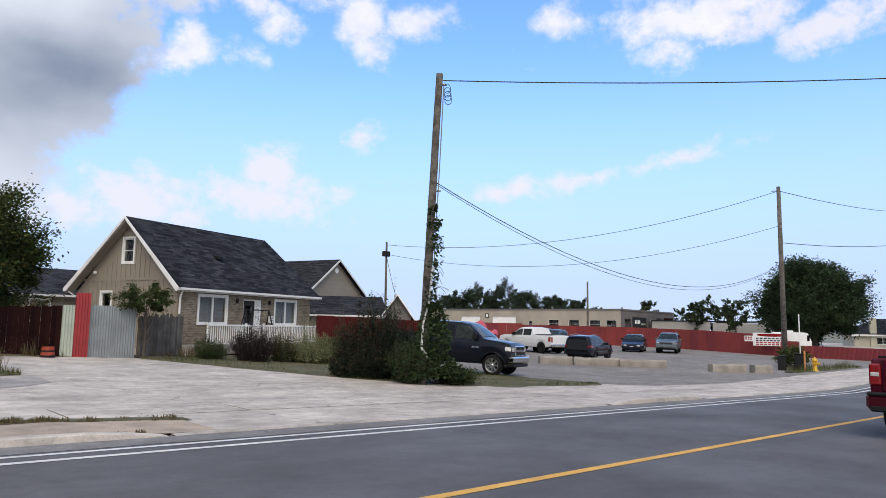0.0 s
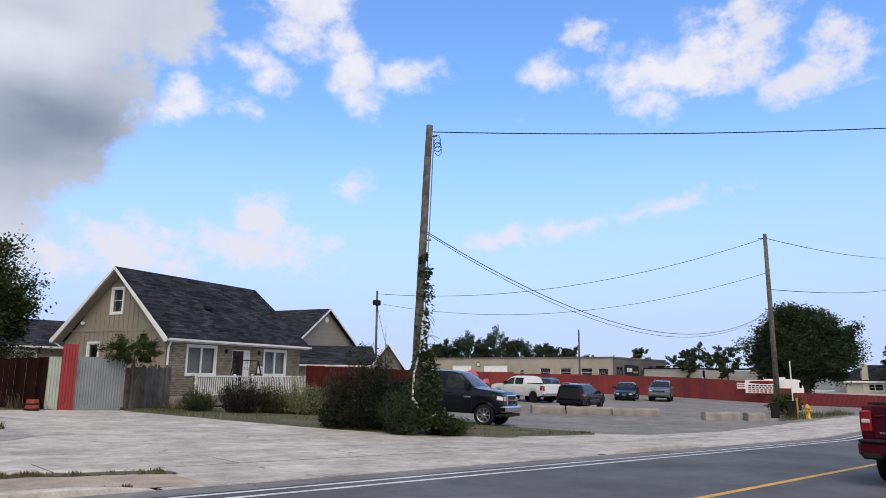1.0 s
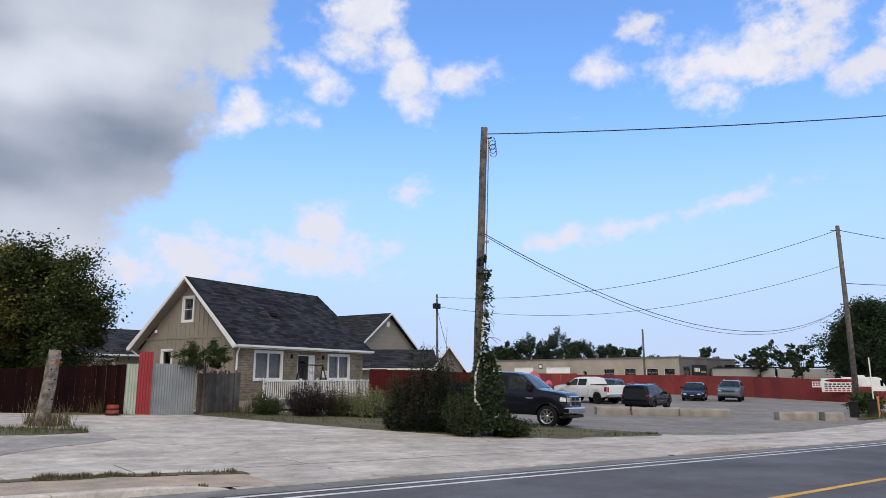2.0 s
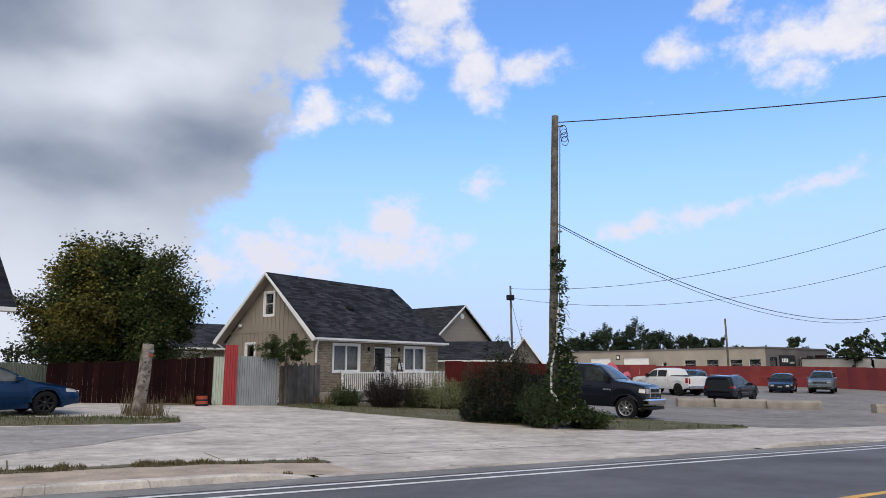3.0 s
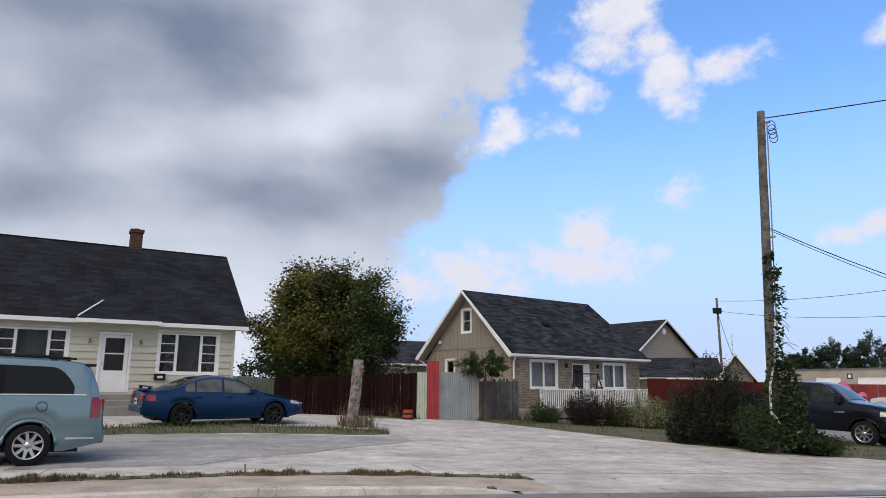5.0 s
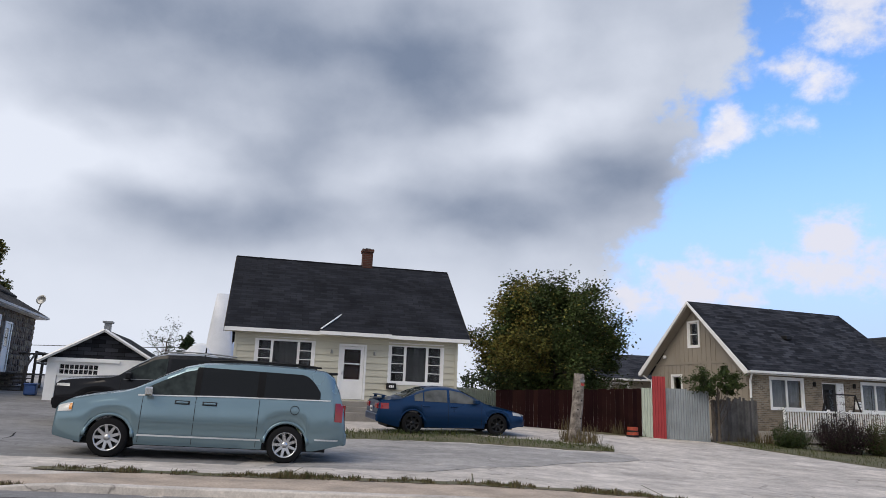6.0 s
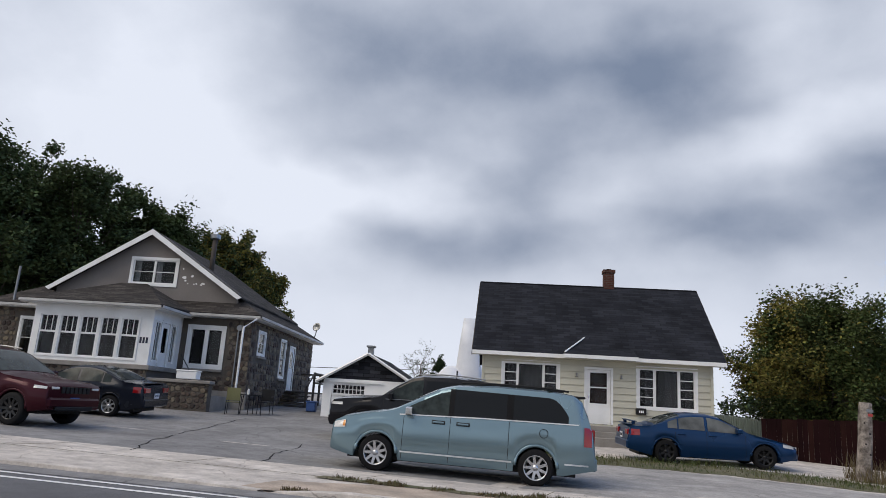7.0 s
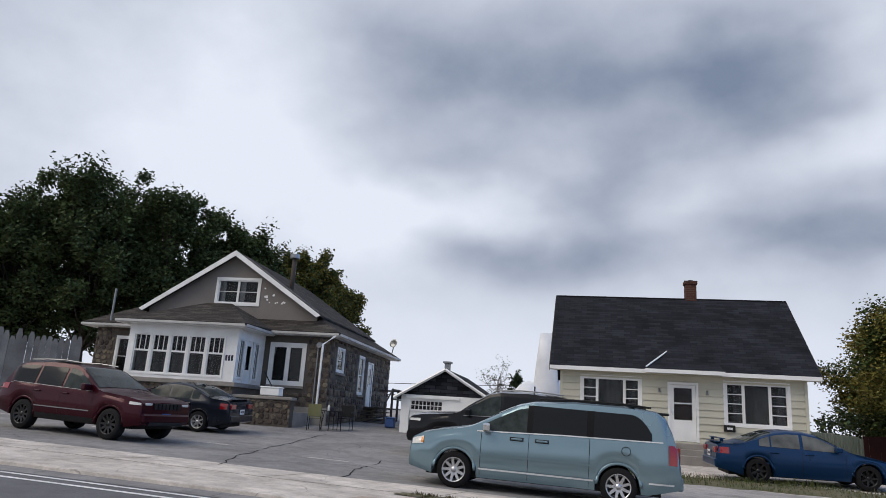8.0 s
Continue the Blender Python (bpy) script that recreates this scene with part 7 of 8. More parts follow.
def wild_shrub(x, y, height, r, stems, per, leaf, mats, mix, label, group="", fan=1.0, tips=0.0, wood=0.012):
    """Many thin stems that fan out of one root and carry small leaves on side twigs; tips: how far the longest stand above the rest."""
    root = thing("shrub", pose(x, y, ground_z(x, y)), label, "shrub", group)
    bmw, bml = bmesh.new(), bmesh.new()
    for k in range(stems):
        a = random.uniform(0, math.tau)
        out_ = math.sqrt(random.random()) * r
        hgt = height * (1.0 - 0.55 * (out_ / r) ** 2 * fan) * random.uniform(0.62, 1.0)
        if random.random() < tips:
            hgt, out_ = height * random.uniform(1.1, 1.5), out_ * 0.8
        foot = Vector((math.cos(a) * out_ * 0.35, math.sin(a) * out_ * 0.35, -0.04))
        tip = Vector((math.cos(a) * out_, math.sin(a) * out_, hgt))
        knee = foot.lerp(tip, 0.55) + Vector((math.cos(a) * out_ * 0.30 + random.gauss(0, 0.08) * r, math.sin(a) * out_ * 0.30 + random.gauss(0, 0.08) * r, 0))
        def along(t):
            return foot * (1 - t) ** 2 + knee * 2 * t * (1 - t) + tip * t * t
        polyline(bmw, [along(t) for t in (0, 0.3, 0.6, 0.85, 1.0)], [wood, wood * 0.8, wood * 0.6, wood * 0.4, wood * 0.25], 4)
        for i in range(per):
            t = random.uniform(0.12, 1.0)
            reach = 0.03 + 0.34 * (1 - t * 0.7) * r * random.random()
            d = Vector((random.gauss(0, 1), random.gauss(0, 1), random.gauss(0.3, 0.7))).normalized() * reach
            q = along(t) + d
            if q.z > 0.03:
                leaf_card(bml, q, leaf * random.uniform(0.6, 1.3) * (1.15 - 0.45 * t), 1 if random.random() < mix(t) else 0)
    part("trunk", bmw, BARK, root)
    part("crown", bml, mats, root)
    return root


for x, y, hgt, r, stems, leaf, mats, mix, lab in (
        (11.5, 25.7, 0.95, 0.60, 60, 0.065, [LEAF, LEAFDARK], 0.4, "round dark green shrub at the railing"),
        (12.9, 25.0, 1.50, 0.82, 110, 0.066, [LEAFPURPLE, LEAFDARK], 0.15, "dark purple-leaved shrub at the railing"),
        (14.2, 24.9, 1.40, 0.65, 70, 0.060, [LEAF, LEAFBROWN], 0.3, "green shrub with brown twigs before the porch"),
        (15.2, 24.5, 1.35, 0.90, 130, 0.062, [LEAFPALE, LEAF], 0.15, "variegated pale green shrub by the porch"),
        (16.2, 24.3, 1.35, 0.75, 80, 0.060, [LEAF, LEAFPALE], 0.3, "green shrub with pale leaves by the porch")):
    wild_shrub(x, y, hgt * 1.08, r * 1.15, stems, 100, leaf, mats, lambda t, m=mix: m, lab, "shrubs before the brown house", 0.8, 0.05, 0.008)
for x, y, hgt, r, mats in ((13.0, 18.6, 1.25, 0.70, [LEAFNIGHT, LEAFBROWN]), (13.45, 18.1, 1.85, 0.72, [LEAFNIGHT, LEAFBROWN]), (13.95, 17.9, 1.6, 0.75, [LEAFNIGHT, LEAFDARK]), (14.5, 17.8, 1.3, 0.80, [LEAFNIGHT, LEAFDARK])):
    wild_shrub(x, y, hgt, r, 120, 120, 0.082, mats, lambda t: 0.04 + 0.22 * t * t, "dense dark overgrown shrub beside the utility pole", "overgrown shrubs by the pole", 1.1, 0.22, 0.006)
wild_shrub(15.2, 16.05, 0.62, 0.85, 70, 60, 0.085, [LEAF, VINE], lambda t: 0.4, "low leafy shrub at the foot of the pole", "overgrown shrubs by the pole", 0.6)
wild_shrub(13.75, 16.45, 1.5, 0.80, 90, 80, 0.082, [VINE, LEAFDARK], lambda t: 0.4, "ivy mound climbing round the utility pole", "overgrown shrubs by the pole", 0.6)
for x, y, hgt in ((12.7, 19.0, 2.6), (13.4, 18.3, 3.1), (14.0, 17.9, 2.9), (14.5, 18.4, 3.4)):
    wild_shrub(x, y, hgt, 0.22, 7, 55, 0.075, [LEAF, LEAFDARK], lambda t: 0.4, "thin upright sapling among the shrubs", "saplings among the shrubs", 0.3)
tree("shrub", 46.2, 17.4, 1.3, 1.5, 0.9, 0.05, [LEAF], 46, 50, 0.16, "low green bush at the foot of the far pole", 0.04)
tree("shrub", 1.6, 38.5, 2.3, 2.6, 1.6, 0.2, [LEAFHAZE, LEAF], 50, 50, 0.2, "green bushes behind the pale metal fence", 0.06, gold=lambda q: 0.3)
tree("young_tree", -19.7, 45.5, 4.6, 1.5, 1.3, 1.2, [LEAFHAZE], 60, 9, 0.12, "thin half-bare tree behind the garage", 0.1)
tree("spruce_tree", -18.5, 46.0, 3.9, 0.85, 0.85, 0.4, [LEAFDARK], 90, 50, 0.12, "small dark spruce behind the garage", 0.08, upright=True)

# ---- fences ----
def corrugated(w, h, pitch=0.09, depth=0.012):
    bm = bmesh.new()
    n = int(w / pitch * 4)
    prev = None
    for i in range(n + 1):
        x = w * i / n
        y = depth * (1 if i % 4 in (1, 2) else -1)
        now = [bm.verts.new((x, y, 0)), bm.verts.new((x, y, h)), bm.verts.new((x, y + 0.004, 0)), bm.verts.new((x, y + 0.004, h))]
        if prev:
            bm.faces.new((prev[0], now[0], now[1], prev[1]))
            bm.faces.new((prev[2], prev[3], now[3], now[2]))
            bm.faces.new((prev[1], now[1], now[3], prev[3]))
        prev = now
    return bm


def mesh_of(name, bm, material):
    me = bpy.data.meshes.new(name)
    bm.to_mesh(me)
    bm.free()
    me.materials.append(material)
    return me


def fence_line(label, a, b, h0, h1, piece, width, material, kind="plank", gap=0.003, rag=0.0, posts=None, lift=0.0, category="fence", point=False, group=""):
    """A fence of separate pieces from a to b; heights run from h0 to h1 above the ground."""
    a, b = Vector(a), Vector(b)
    d = b - a
    yaw = math.degrees(math.atan2(d.y, d.x))
    n = max(1, int(d.length / width))
    root = thing("fence", pose(a.x, a.y, 0, 0, 0, yaw), label, category, group)
    w = d.length / n
    if kind == "plank":
        bm = bmesh.new()
        if point:
            prism(bm, [(0, 0), (w - gap, 0), (w - gap, 0.93), (w * 0.75, 1.0), (w * 0.25, 1.0), (0, 0.93)], "y", -0.011, 0.011)
        else:
            bx(bm, 0, w - gap, -0.011, 0.011, 0, 1)
        me = mesh_of(piece, bm, material)
    else:
        me = mesh_of(piece, corrugated(w + 0.01, 1.0), material)
    for i in range(n):
        t = (i + 0.5) / n
        p = a + d * t
        z = ground_z(p.x, p.y) + lift
        ob = new(piece, me)
        ob.parent = root
        ob.location = (i * w, (i % 2) * 0.006 + random.uniform(-1, 1) * rag * 0.1, z - 0.02)
        ob.rotation_euler = (random.uniform(-1, 1) * rag * 0.1, random.uniform(-1, 1) * rag * 0.08, 0)
        ob.scale = (1, 1, (h0 + (h1 - h0) * t) * (1 + random.uniform(-1, 1) * rag) + 0.02)
    for t in posts or ():
        p = a + d * t
        z = ground_z(p.x, p.y)
        part("post", box_bm(d.length * t - 0.05, d.length * t + 0.05, 0.03, 0.13, z - 0.1, z + (h0 + (h1 - h0) * t) * 0.97), material, root)
    part("rail", box_bm(0, d.length, 0.02, 0.06, ground_z(a.x, a.y) + 0.35 * h0, ground_z(a.x, a.y) + 0.35 * h0 + 0.09), material, root)
    return root


fence_line("tall maroon-stained board fence under the maple", (1.1, 26.6), (6.33, 25.95), 1.22, 1.70, "board", 0.155, MAROON, rag=0.015, posts=(0.05, 0.35, 0.65, 0.97))
fence_line("pale green peeling metal panel", (6.34, 25.95), (6.70, 25.92), 1.73, 1.73, "sheet", 0.36, PALEGREEN, "sheet")
fence_line("bright red metal panel standing above the fence", (6.71, 25.90), (7.17, 25.87), 2.18, 2.18, "sheet", 0.46, REDPANEL, "sheet")
fence_line("grey galvanised corrugated fence panels", (7.19, 25.92), (8.75, 25.98), 1.80, 1.76, "sheet", 0.78, GALV, "sheet")
fence_line("weathered grey board fence beside the brown house", (8.95, 26.0), (11.2, 27.75), 1.55, 1.62, "board", 0.135, DARKBOARD, rag=0.05, posts=(0.02, 0.5, 0.98))
fence_line("pale green corrugated metal fence behind the cream house", (-1.2, 33.6), (2.1, 33.0), 1.12, 1.02, "sheet", 0.82, PALEGREEN, "sheet")
fence_line("tall grey weathered board fence with ragged tops", (-29.5, 12.2), (-25.4, 17.6), 2.95, 2.75, "board", 0.20, GREYWOOD, rag=0.06, posts=(0.2, 0.8), point=True)
fence_line("faded red board wall behind the shrubs, shade in its colour", (19.0, 30.2), (24.2, 26.6), 2.1, 2.1, "sheet", 0.9, SHADEDRED, "sheet")

# long red wall of steel sheets round the car park
LONG_RED = [(60.2, 52.0), (65.5, 37.0), (64.0, 32.0), (62.0, 25.0), (60.2, 19.0)]
for (p, q, h0, h1) in ((LONG_RED[0], LONG_RED[1], 2.05, 1.95), (LONG_RED[1], LONG_RED[2], 1.95, 1.95), (LONG_RED[2], LONG_RED[3], 1.95, 1.75), (LONG_RED[3], (61.2, 22.5), 1.7, 1.2), ((61.2, 22.5), (66.0, 8.5), 1.0, 1.0), ((60.2, 52.0), (52.5, 53.5), 2.2, 2.2)):
    fence_line("long faded red corrugated steel wall round the car park", p, q, h0, h1, "sheet", 1.0, OLDRED, "sheet", category="wall", group="red wall")


def sign_board(x, y, z, yaw, w, h, rows, label, head=None):
    root = thing("sign", pose(x, y, z, 0, 0, yaw), label, "sign")
    part("board", bevelled(box_bm(-w / 2, w / 2, 0, 0.04, 0, h), 0.008), WHITE, root)
    if head:
        bm = bmesh.new()
        lathe(bm, [(0.001, -0.012), (0.5, -0.010), (0.5, 0.0)], 20)
        ob = part("emblem", bm, REDLENS, root, "plain red oval emblem")
        ob.location, ob.scale = (0, 0, h * 0.83), (w * 0.82, 1, h * 0.25)
    for j, (zz, hh, n, mat_) in enumerate(rows):
        for i in range(n):
            a = -w * 0.42 + w * 0.84 * i / n
            part("text_bar", box_bm(a, a + w * 0.84 / n * 0.72, -0.006, -0.001, h * zz, h * (zz + hh)), mat_, root)
    return root


# the sign on the wall faces the road
sign_board(61.55, 24.9, 0.12, -74 + 180 - 180, 3.0, 1.12, [(0.52, 0.10, 8, INK), (0.36, 0.10, 9, INK), (0.20, 0.11, 8, REDPANEL), (0.05, 0.10, 8, REDPANEL)], "white wall sign with a red oval and plain text bars", True)
sign_board(62.1, 27.1, 0.46, -74, 0.75, 0.5, [(0.62, 0.22, 3, REDPANEL), (0.30, 0.2, 3, REDPANEL)], "small white notice with red bars on the red wall")


# ---- wooden post, cones, barriers, hydrant and bins ----
def wood_post():
    z = ground_z(3.18, 21.45)
    root = thing("wooden_post", pose(3.18, 21.45, z, 0, 5.0, 12), "leaning weathered grey timber post in the weeds", "post")
    bm = bmesh.new()
    rings, n = [], 18
    for i in range(29):
        h = -0.2 + 2.2 * i / 28
        w = 0.185 - 0.022 * h
        ring = []
        for k in range(n):
            a = k * math.tau / n
            # rounded square with long drying cracks and knocked corners
            r = w / max(abs(math.cos(a)), abs(math.sin(a))) ** 0.55
            r *= 1 + 0.10 * noise.noise((math.cos(a) * 2.4, math.sin(a) * 2.4, h * 0.9)) - 0.16 * max(0.0, noise.noise((a * 4.7, 1.3, h * 0.5)) - 0.25)
            ring.append(bm.verts.new((math.cos(a) * r + 0.025 * noise.noise((h * 1.4, 2.0, 0.0)), math.sin(a) * r * 0.85, h + (0.05 * noise.noise((a * 2, 7.0, 0.0)) if i == 28 else 0))))
        if rings:
            for k in range(n):
                bm.faces.new((rings[-1][k], rings[-1][(k + 1) % n], ring[(k + 1) % n], ring[k]))
        rings.append(ring)
    bm.faces.new(rings[-1])
    part("timber", bm, POSTWOOD, root)
    part("tag", box_bm(0.0, 0.11, -0.178, -0.165, 1.66, 1.73), REDPANEL, root, "small red tag")
    part("plate", box_bm(-0.04, 0.12, -0.178, -0.165, 1.77, 1.84), METAL, root)
    for u, h in ((-0.08, 1.48), (0.06, 1.22), (-0.03, 0.95), (0.08, 0.70)):
        part("bolt_hole", tube_bm((u, -0.175, h), (u, -0.15, h), 0.022, n=8), RUBBER, root)


wood_post()


def orange_marker():
    z = ground_z(5.88, 25.5)
    root = thing("orange_marker", pose(5.88, 25.5, z), "orange and black plastic barrel marker in the weeds", "marker")
    for i, (a, b, r, m) in enumerate(((0, 0.07, 0.23, BLACKPL), (0.07, 0.17, 0.21, ORANGE), (0.17, 0.23, 0.20, BLACKPL), (0.23, 0.34, 0.19, ORANGE))):
        part("band", tube_bm((0, 0, a), (0, 0, b), r, r * 0.97, n=16), m, root)


orange_marker()


def barrier(x, y, yaw, l=2.4, h=0.46):
    bm = bmesh.new()
    prism(bm, [(-0.30, 0), (0.30, 0), (0.28, h * 0.8), (0.22, h), (-0.22, h), (-0.28, h * 0.8)], "x", -l / 2, l / 2)
    bmesh.ops.subdivide_edges(bm, edges=list(bm.edges), cuts=3, use_grid_fill=True)
    for v in bm.verts:
        v.co += Vector((noise.noise(v.co * 2.1 + Vector((x, y, 0))), noise.noise(v.co * 2.7), noise.noise(v.co * 3.3 + Vector((y, 0, 0))))) * 0.035
    ob = link_mesh("concrete_barrier", bm, BLOCK)
    ob.matrix_world = pose(x, y, ground_z(x, y) - 0.02, 0, 0, yaw)
    tagged(ob, "chipped grey concrete block barrier in the car park", "barrier", "concrete barriers")


for x, y, yaw, l in ((30.4, 26.9, -38, 1.6), (32.2, 25.4, -38, 1.9), (33.7, 23.6, -45, 2.6), (35.3, 21.6, -48, 2.6), (36.9, 17.4, -40, 1.9), (38.3, 16.2, -35, 1.0)):
    barrier(x, y, yaw, l)


def hydrant(x, y):
    root = thing("fire_hydrant", pose(x, y, ground_z(x, y)), "yellow fire hydrant on the grass corner", "hydrant")
    bm = bmesh.new()
    lathe(bm, [(0.2, 0), (0.2, 0.05), (0.13, 0.07), (0.12, 0.55), (0.16, 0.56), (0.16, 0.62), (0.12, 0.70), (0.05, 0.76), (0.04, 0.82), (0.001, 0.83)], 16, axis="z")
    part("barrel", bm, HYDRANT, root, smooth=True)
    for a in ((0.28, 0), (-0.28, 0), (0, -0.28)):
        part("outlet", tube_bm((0, 0, 0.45), (a[0], a[1], 0.45), 0.07, n=10), HYDRANT, root)


hydrant(43.6, 15.3)
for x, y, w, h, m, lab in ((43.0, 15.95, 0.5, 0.95, BLACKPL, "dark green utility cabinet beside the hydrant"), (42.2, 16.6, 0.45, 0.8, BLACKPL, "small black utility box beside the pole")):
    root = thing("utility_box", pose(x, y, ground_z(x, y), 0, 0, 20), lab, "utility box")
    part("cabinet", bevelled(box_bm(-w / 2, w / 2, -w / 2, w / 2, 0, h), 0.03), m, root)
    part("lid", bevelled(box_bm(-w / 2 - 0.02, w / 2 + 0.02, -w / 2 - 0.02, w / 2 + 0.02, h, h + 0.06), 0.02), m, root)
root = thing("marker_post", pose(43.3, 15.75, ground_z(43.3, 15.75)), "pale orange and white marker boards on posts", "marker")
part("board", bevelled(box_bm(-0.12, 0.12, -0.03, 0.03, 0, 1.15), 0.01), AMBER, root)
part("stake", tube_bm((-0.3, 0.1, 0), (-0.36, 0.1, 3.3), 0.035), WHITE, root)


# ---- utility poles and cables ----
def cable(name, a, b, sag, r, label, n=24):
    a, b = Vector(a), Vector(b)
    bm = bmesh.new()
    pts = [a.lerp(b, i / n) - Vector((0, 0, sag * 4 * (i / n) * (1 - i / n))) for i in range(n + 1)]
    polyline(bm, pts, r, 5)
    return tagged(link_mesh(name, bm, WIRE), label, "cable")


def near_pole():
    root = thing("utility_pole", pose(0, 0, 0), "tall weathered wooden utility pole overgrown with vines", "utility pole")
    foot, head = Vector((13.88, 16.18, -0.6)), Vector((14.18, 15.93, 9.38))
    bm = bmesh.new()
    n = 14
    polyline(bm, [foot.lerp(head, i / n) + Vector((wob(i, 1, 0.7, 0.02), 0, 0)) for i in range(n + 1)], [0.145 - 0.035 * i / n for i in range(n + 1)], 12)
    part("shaft", bm, WOOD, root, smooth=True)
    bm = bmesh.new()
    polyline(bm, [foot.lerp(head, t) + Vector((0.13 + k, -0.11, 0)) for t, k in ((0.96, -0.02), (0.7, 0.0), (0.44, 0.0), (0.36, 0.02))], 0.018)
    part("ground_wire", bm, METAL, root, "grey conduit on the shaft")
    bm = bmesh.new()
    polyline(bm, [foot.lerp(head, t) + Vector(k) for t, k in ((0.38, (0.06, -0.16, 0)), (0.36, (0.02, -0.16, 0)), (0.27, (-0.02, -0.16, 0)), (0.205, (-0.18, -0.12, 0)), (0.13, (-0.20, -0.14, 0)))], 0.034)
    part("cable_guard", bm, WHITE, root, "torn white cable guard")
    bm = bmesh.new()
    polyline(bm, [foot.lerp(head, 0.13) + Vector((-0.2, -0.14, 0)), foot.lerp(head, 0.115) + Vector((-0.08, -0.2, 0)), foot.lerp(head, 0.075) + Vector((0.12, -0.22, 0))], 0.035)
    part("cable_guard", bm, WHITE, root)
    top = foot.lerp(head, 0.965)
    bm = bmesh.new()
    for k in range(4):
        c = top + Vector((0.20, -0.16, -0.12 - 0.12 * k))
        pts = [c + Vector((0.09 * math.cos(a), -0.07 * math.cos(a), 0.16 * math.sin(a))) + Vector((0.02 * k, 0, 0)) for a in [i * math.tau / 10 for i in range(11)]]
        polyline(bm, pts, 0.012, 5)
    part("cable_loops", bm, WIRE, root, "loops of black cable at the top")
    for t in (0.965, 0.62):
        part("insulator", tube_bm(foot.lerp(head, t), foot.lerp(head, t) + Vector((0.22, -0.12, 0.02)), 0.035), METAL, root)
    # ivy up the shaft
    bm = bmesh.new()
    right, deep = Vector((0.75, -0.66, 0)), Vector((0.66, 0.75, 0))
    for i in range(5200):
        t = random.random() ** 1.7 * 0.52
        if t > 0.22 and noise.noise((t * 40, 5.1, 0)) + 0.5 * noise.noise((t * 110, 2.1, 0)) < -0.15 + 0.5 * random.random():
            continue
        wide = 0.42 + 2.6 * max(0, 0.26 - t) + 0.35 * noise.noise((t * 22, 1.3, 0)) - 0.4 * max(0, t - 0.3)
        p = foot.lerp(head, 0.05 + t) + right * random.uniform(-0.10 - 1.6 * max(0, 0.2 - t), max(0.12, wide)) + deep * random.uniform(-0.32, 0.2) + Vector((0, 0, random.uniform(-0.1, 0.1)))
        leaf_card(bm, p, 0.12 * random.uniform(0.6, 1.3))
    part("vine", bm, VINE, root, "green climbing vine")
    bm = bmesh.new()
    for k in range(6):
        t0 = random.uniform(0.24, 0.42)
        p = foot.lerp(head, t0)
        pts = [p]
        rise, out_ = random.uniform(0.10, 0.20), random.uniform(0.05, 0.12)
        for i in range(8):
            p = p + Vector((out_ + random.gauss(0, 0.015), random.gauss(0, 0.02), rise))
            rise -= random.uniform(0.02, 0.05)
            pts.append(p)
        bm = bmesh.new()
        polyline(bm, pts, 0.008, 4)
        part("bare_stem", bm, BARK, root, "bare trailing stem")
    return head


near_top = near_pole()
root = thing("utility_pole", pose(50.0, 19.45, 0), "tall grey wooden utility pole beyond the car park entrance", "utility pole")
part("shaft", tube_bm((0.12, 0, -1.3), (0, 0, 11.6), 0.20, 0.13, 12), WOOD, root, smooth=True)
part("bracket", tube_bm((0, 0, 11.3), (-0.5, 0.3, 11.25), 0.03), METAL, root)
FARTOP = Vector((50.0, 19.45, 11.3))
root = thing("utility_pole", pose(35.8, 46.15, 0), "slim wooden pole with a small transformer behind the houses", "utility pole")
part("shaft", tube_bm((0.06, 0, -0.5), (0, 0, 8.35), 0.115, 0.085, 10), WOOD, root, smooth=True)
part("equipment", bevelled(box_bm(-0.45, 0.25, -0.25, 0.05, 7.1, 7.55), 0.05), BLACKPL, root, "dark equipment box")
root = thing("utility_pole", pose(70.0, 50.0, 0), "thin pole behind the red wall", "utility pole")
part("shaft", tube_bm((0, 0, -0.6), (0, 0, 7.0), 0.14, 0.10, 8), WOOD, root, smooth=True)
p0 = Vector((14.25, 15.85, 9.16))
cable("cable", p0, (36.0, -6.0, 10.6), 0.55, 0.018, "black overhead cable crossing the road")
q0 = Vector((14.15, 15.98, 5.86))
cable("cable", q0, (50.0, 19.45, 6.1), 2.38, 0.014, "sagging telephone cable between the poles")
cable("cable", q0 - Vector((0, 0, 0.06)), (50.0, 19.45, 6.1), 2.52, 0.010, "thin sagging telephone cable between the poles")
cable("cable", (35.8, 46.1, 8.1), FARTOP, 1.55, 0.018, "overhead cable to the far pole")
cable("cable", (35.8, 46.1, 7.3), FARTOP - Vector((0, 0, 2.5)), 1.85, 0.015, "thin overhead cable to the far pole")
cable("cable", FARTOP, (100.0, 22.9, 16.4), 0.4, 0.025, "overhead cable beyond the far pole")
cable("cable", FARTOP - Vector((0, 0, 3.7)), (100.0, 22.9, 12.6), 0.4, 0.025, "overhead cable beyond the far pole")
cable("cable", (35.7, 46.0, 7.2), (33.2, 41.0, 2.6), 0.3, 0.018, "service drop cable to the low roof")
for px, py in ((-60, 62), (-9, 60)):
    root = thing("utility_pole", pose(px, py, 0), "plain wooden pole behind the houses", "utility pole")
    part("shaft", tube_bm((0, 0, 0), (0, 0, 5.6), 0.14, 0.11, 10), WOOD, root, smooth=True)
cable("cable", (-60, 62, 4.6), (-9, 60, 5.1), 0.4, 0.03, "thin cable behind the garage")
cable("cable", (-60, 62, 3.5), (-9, 60, 3.9), 0.4, 0.03, "thin cable behind the garage")


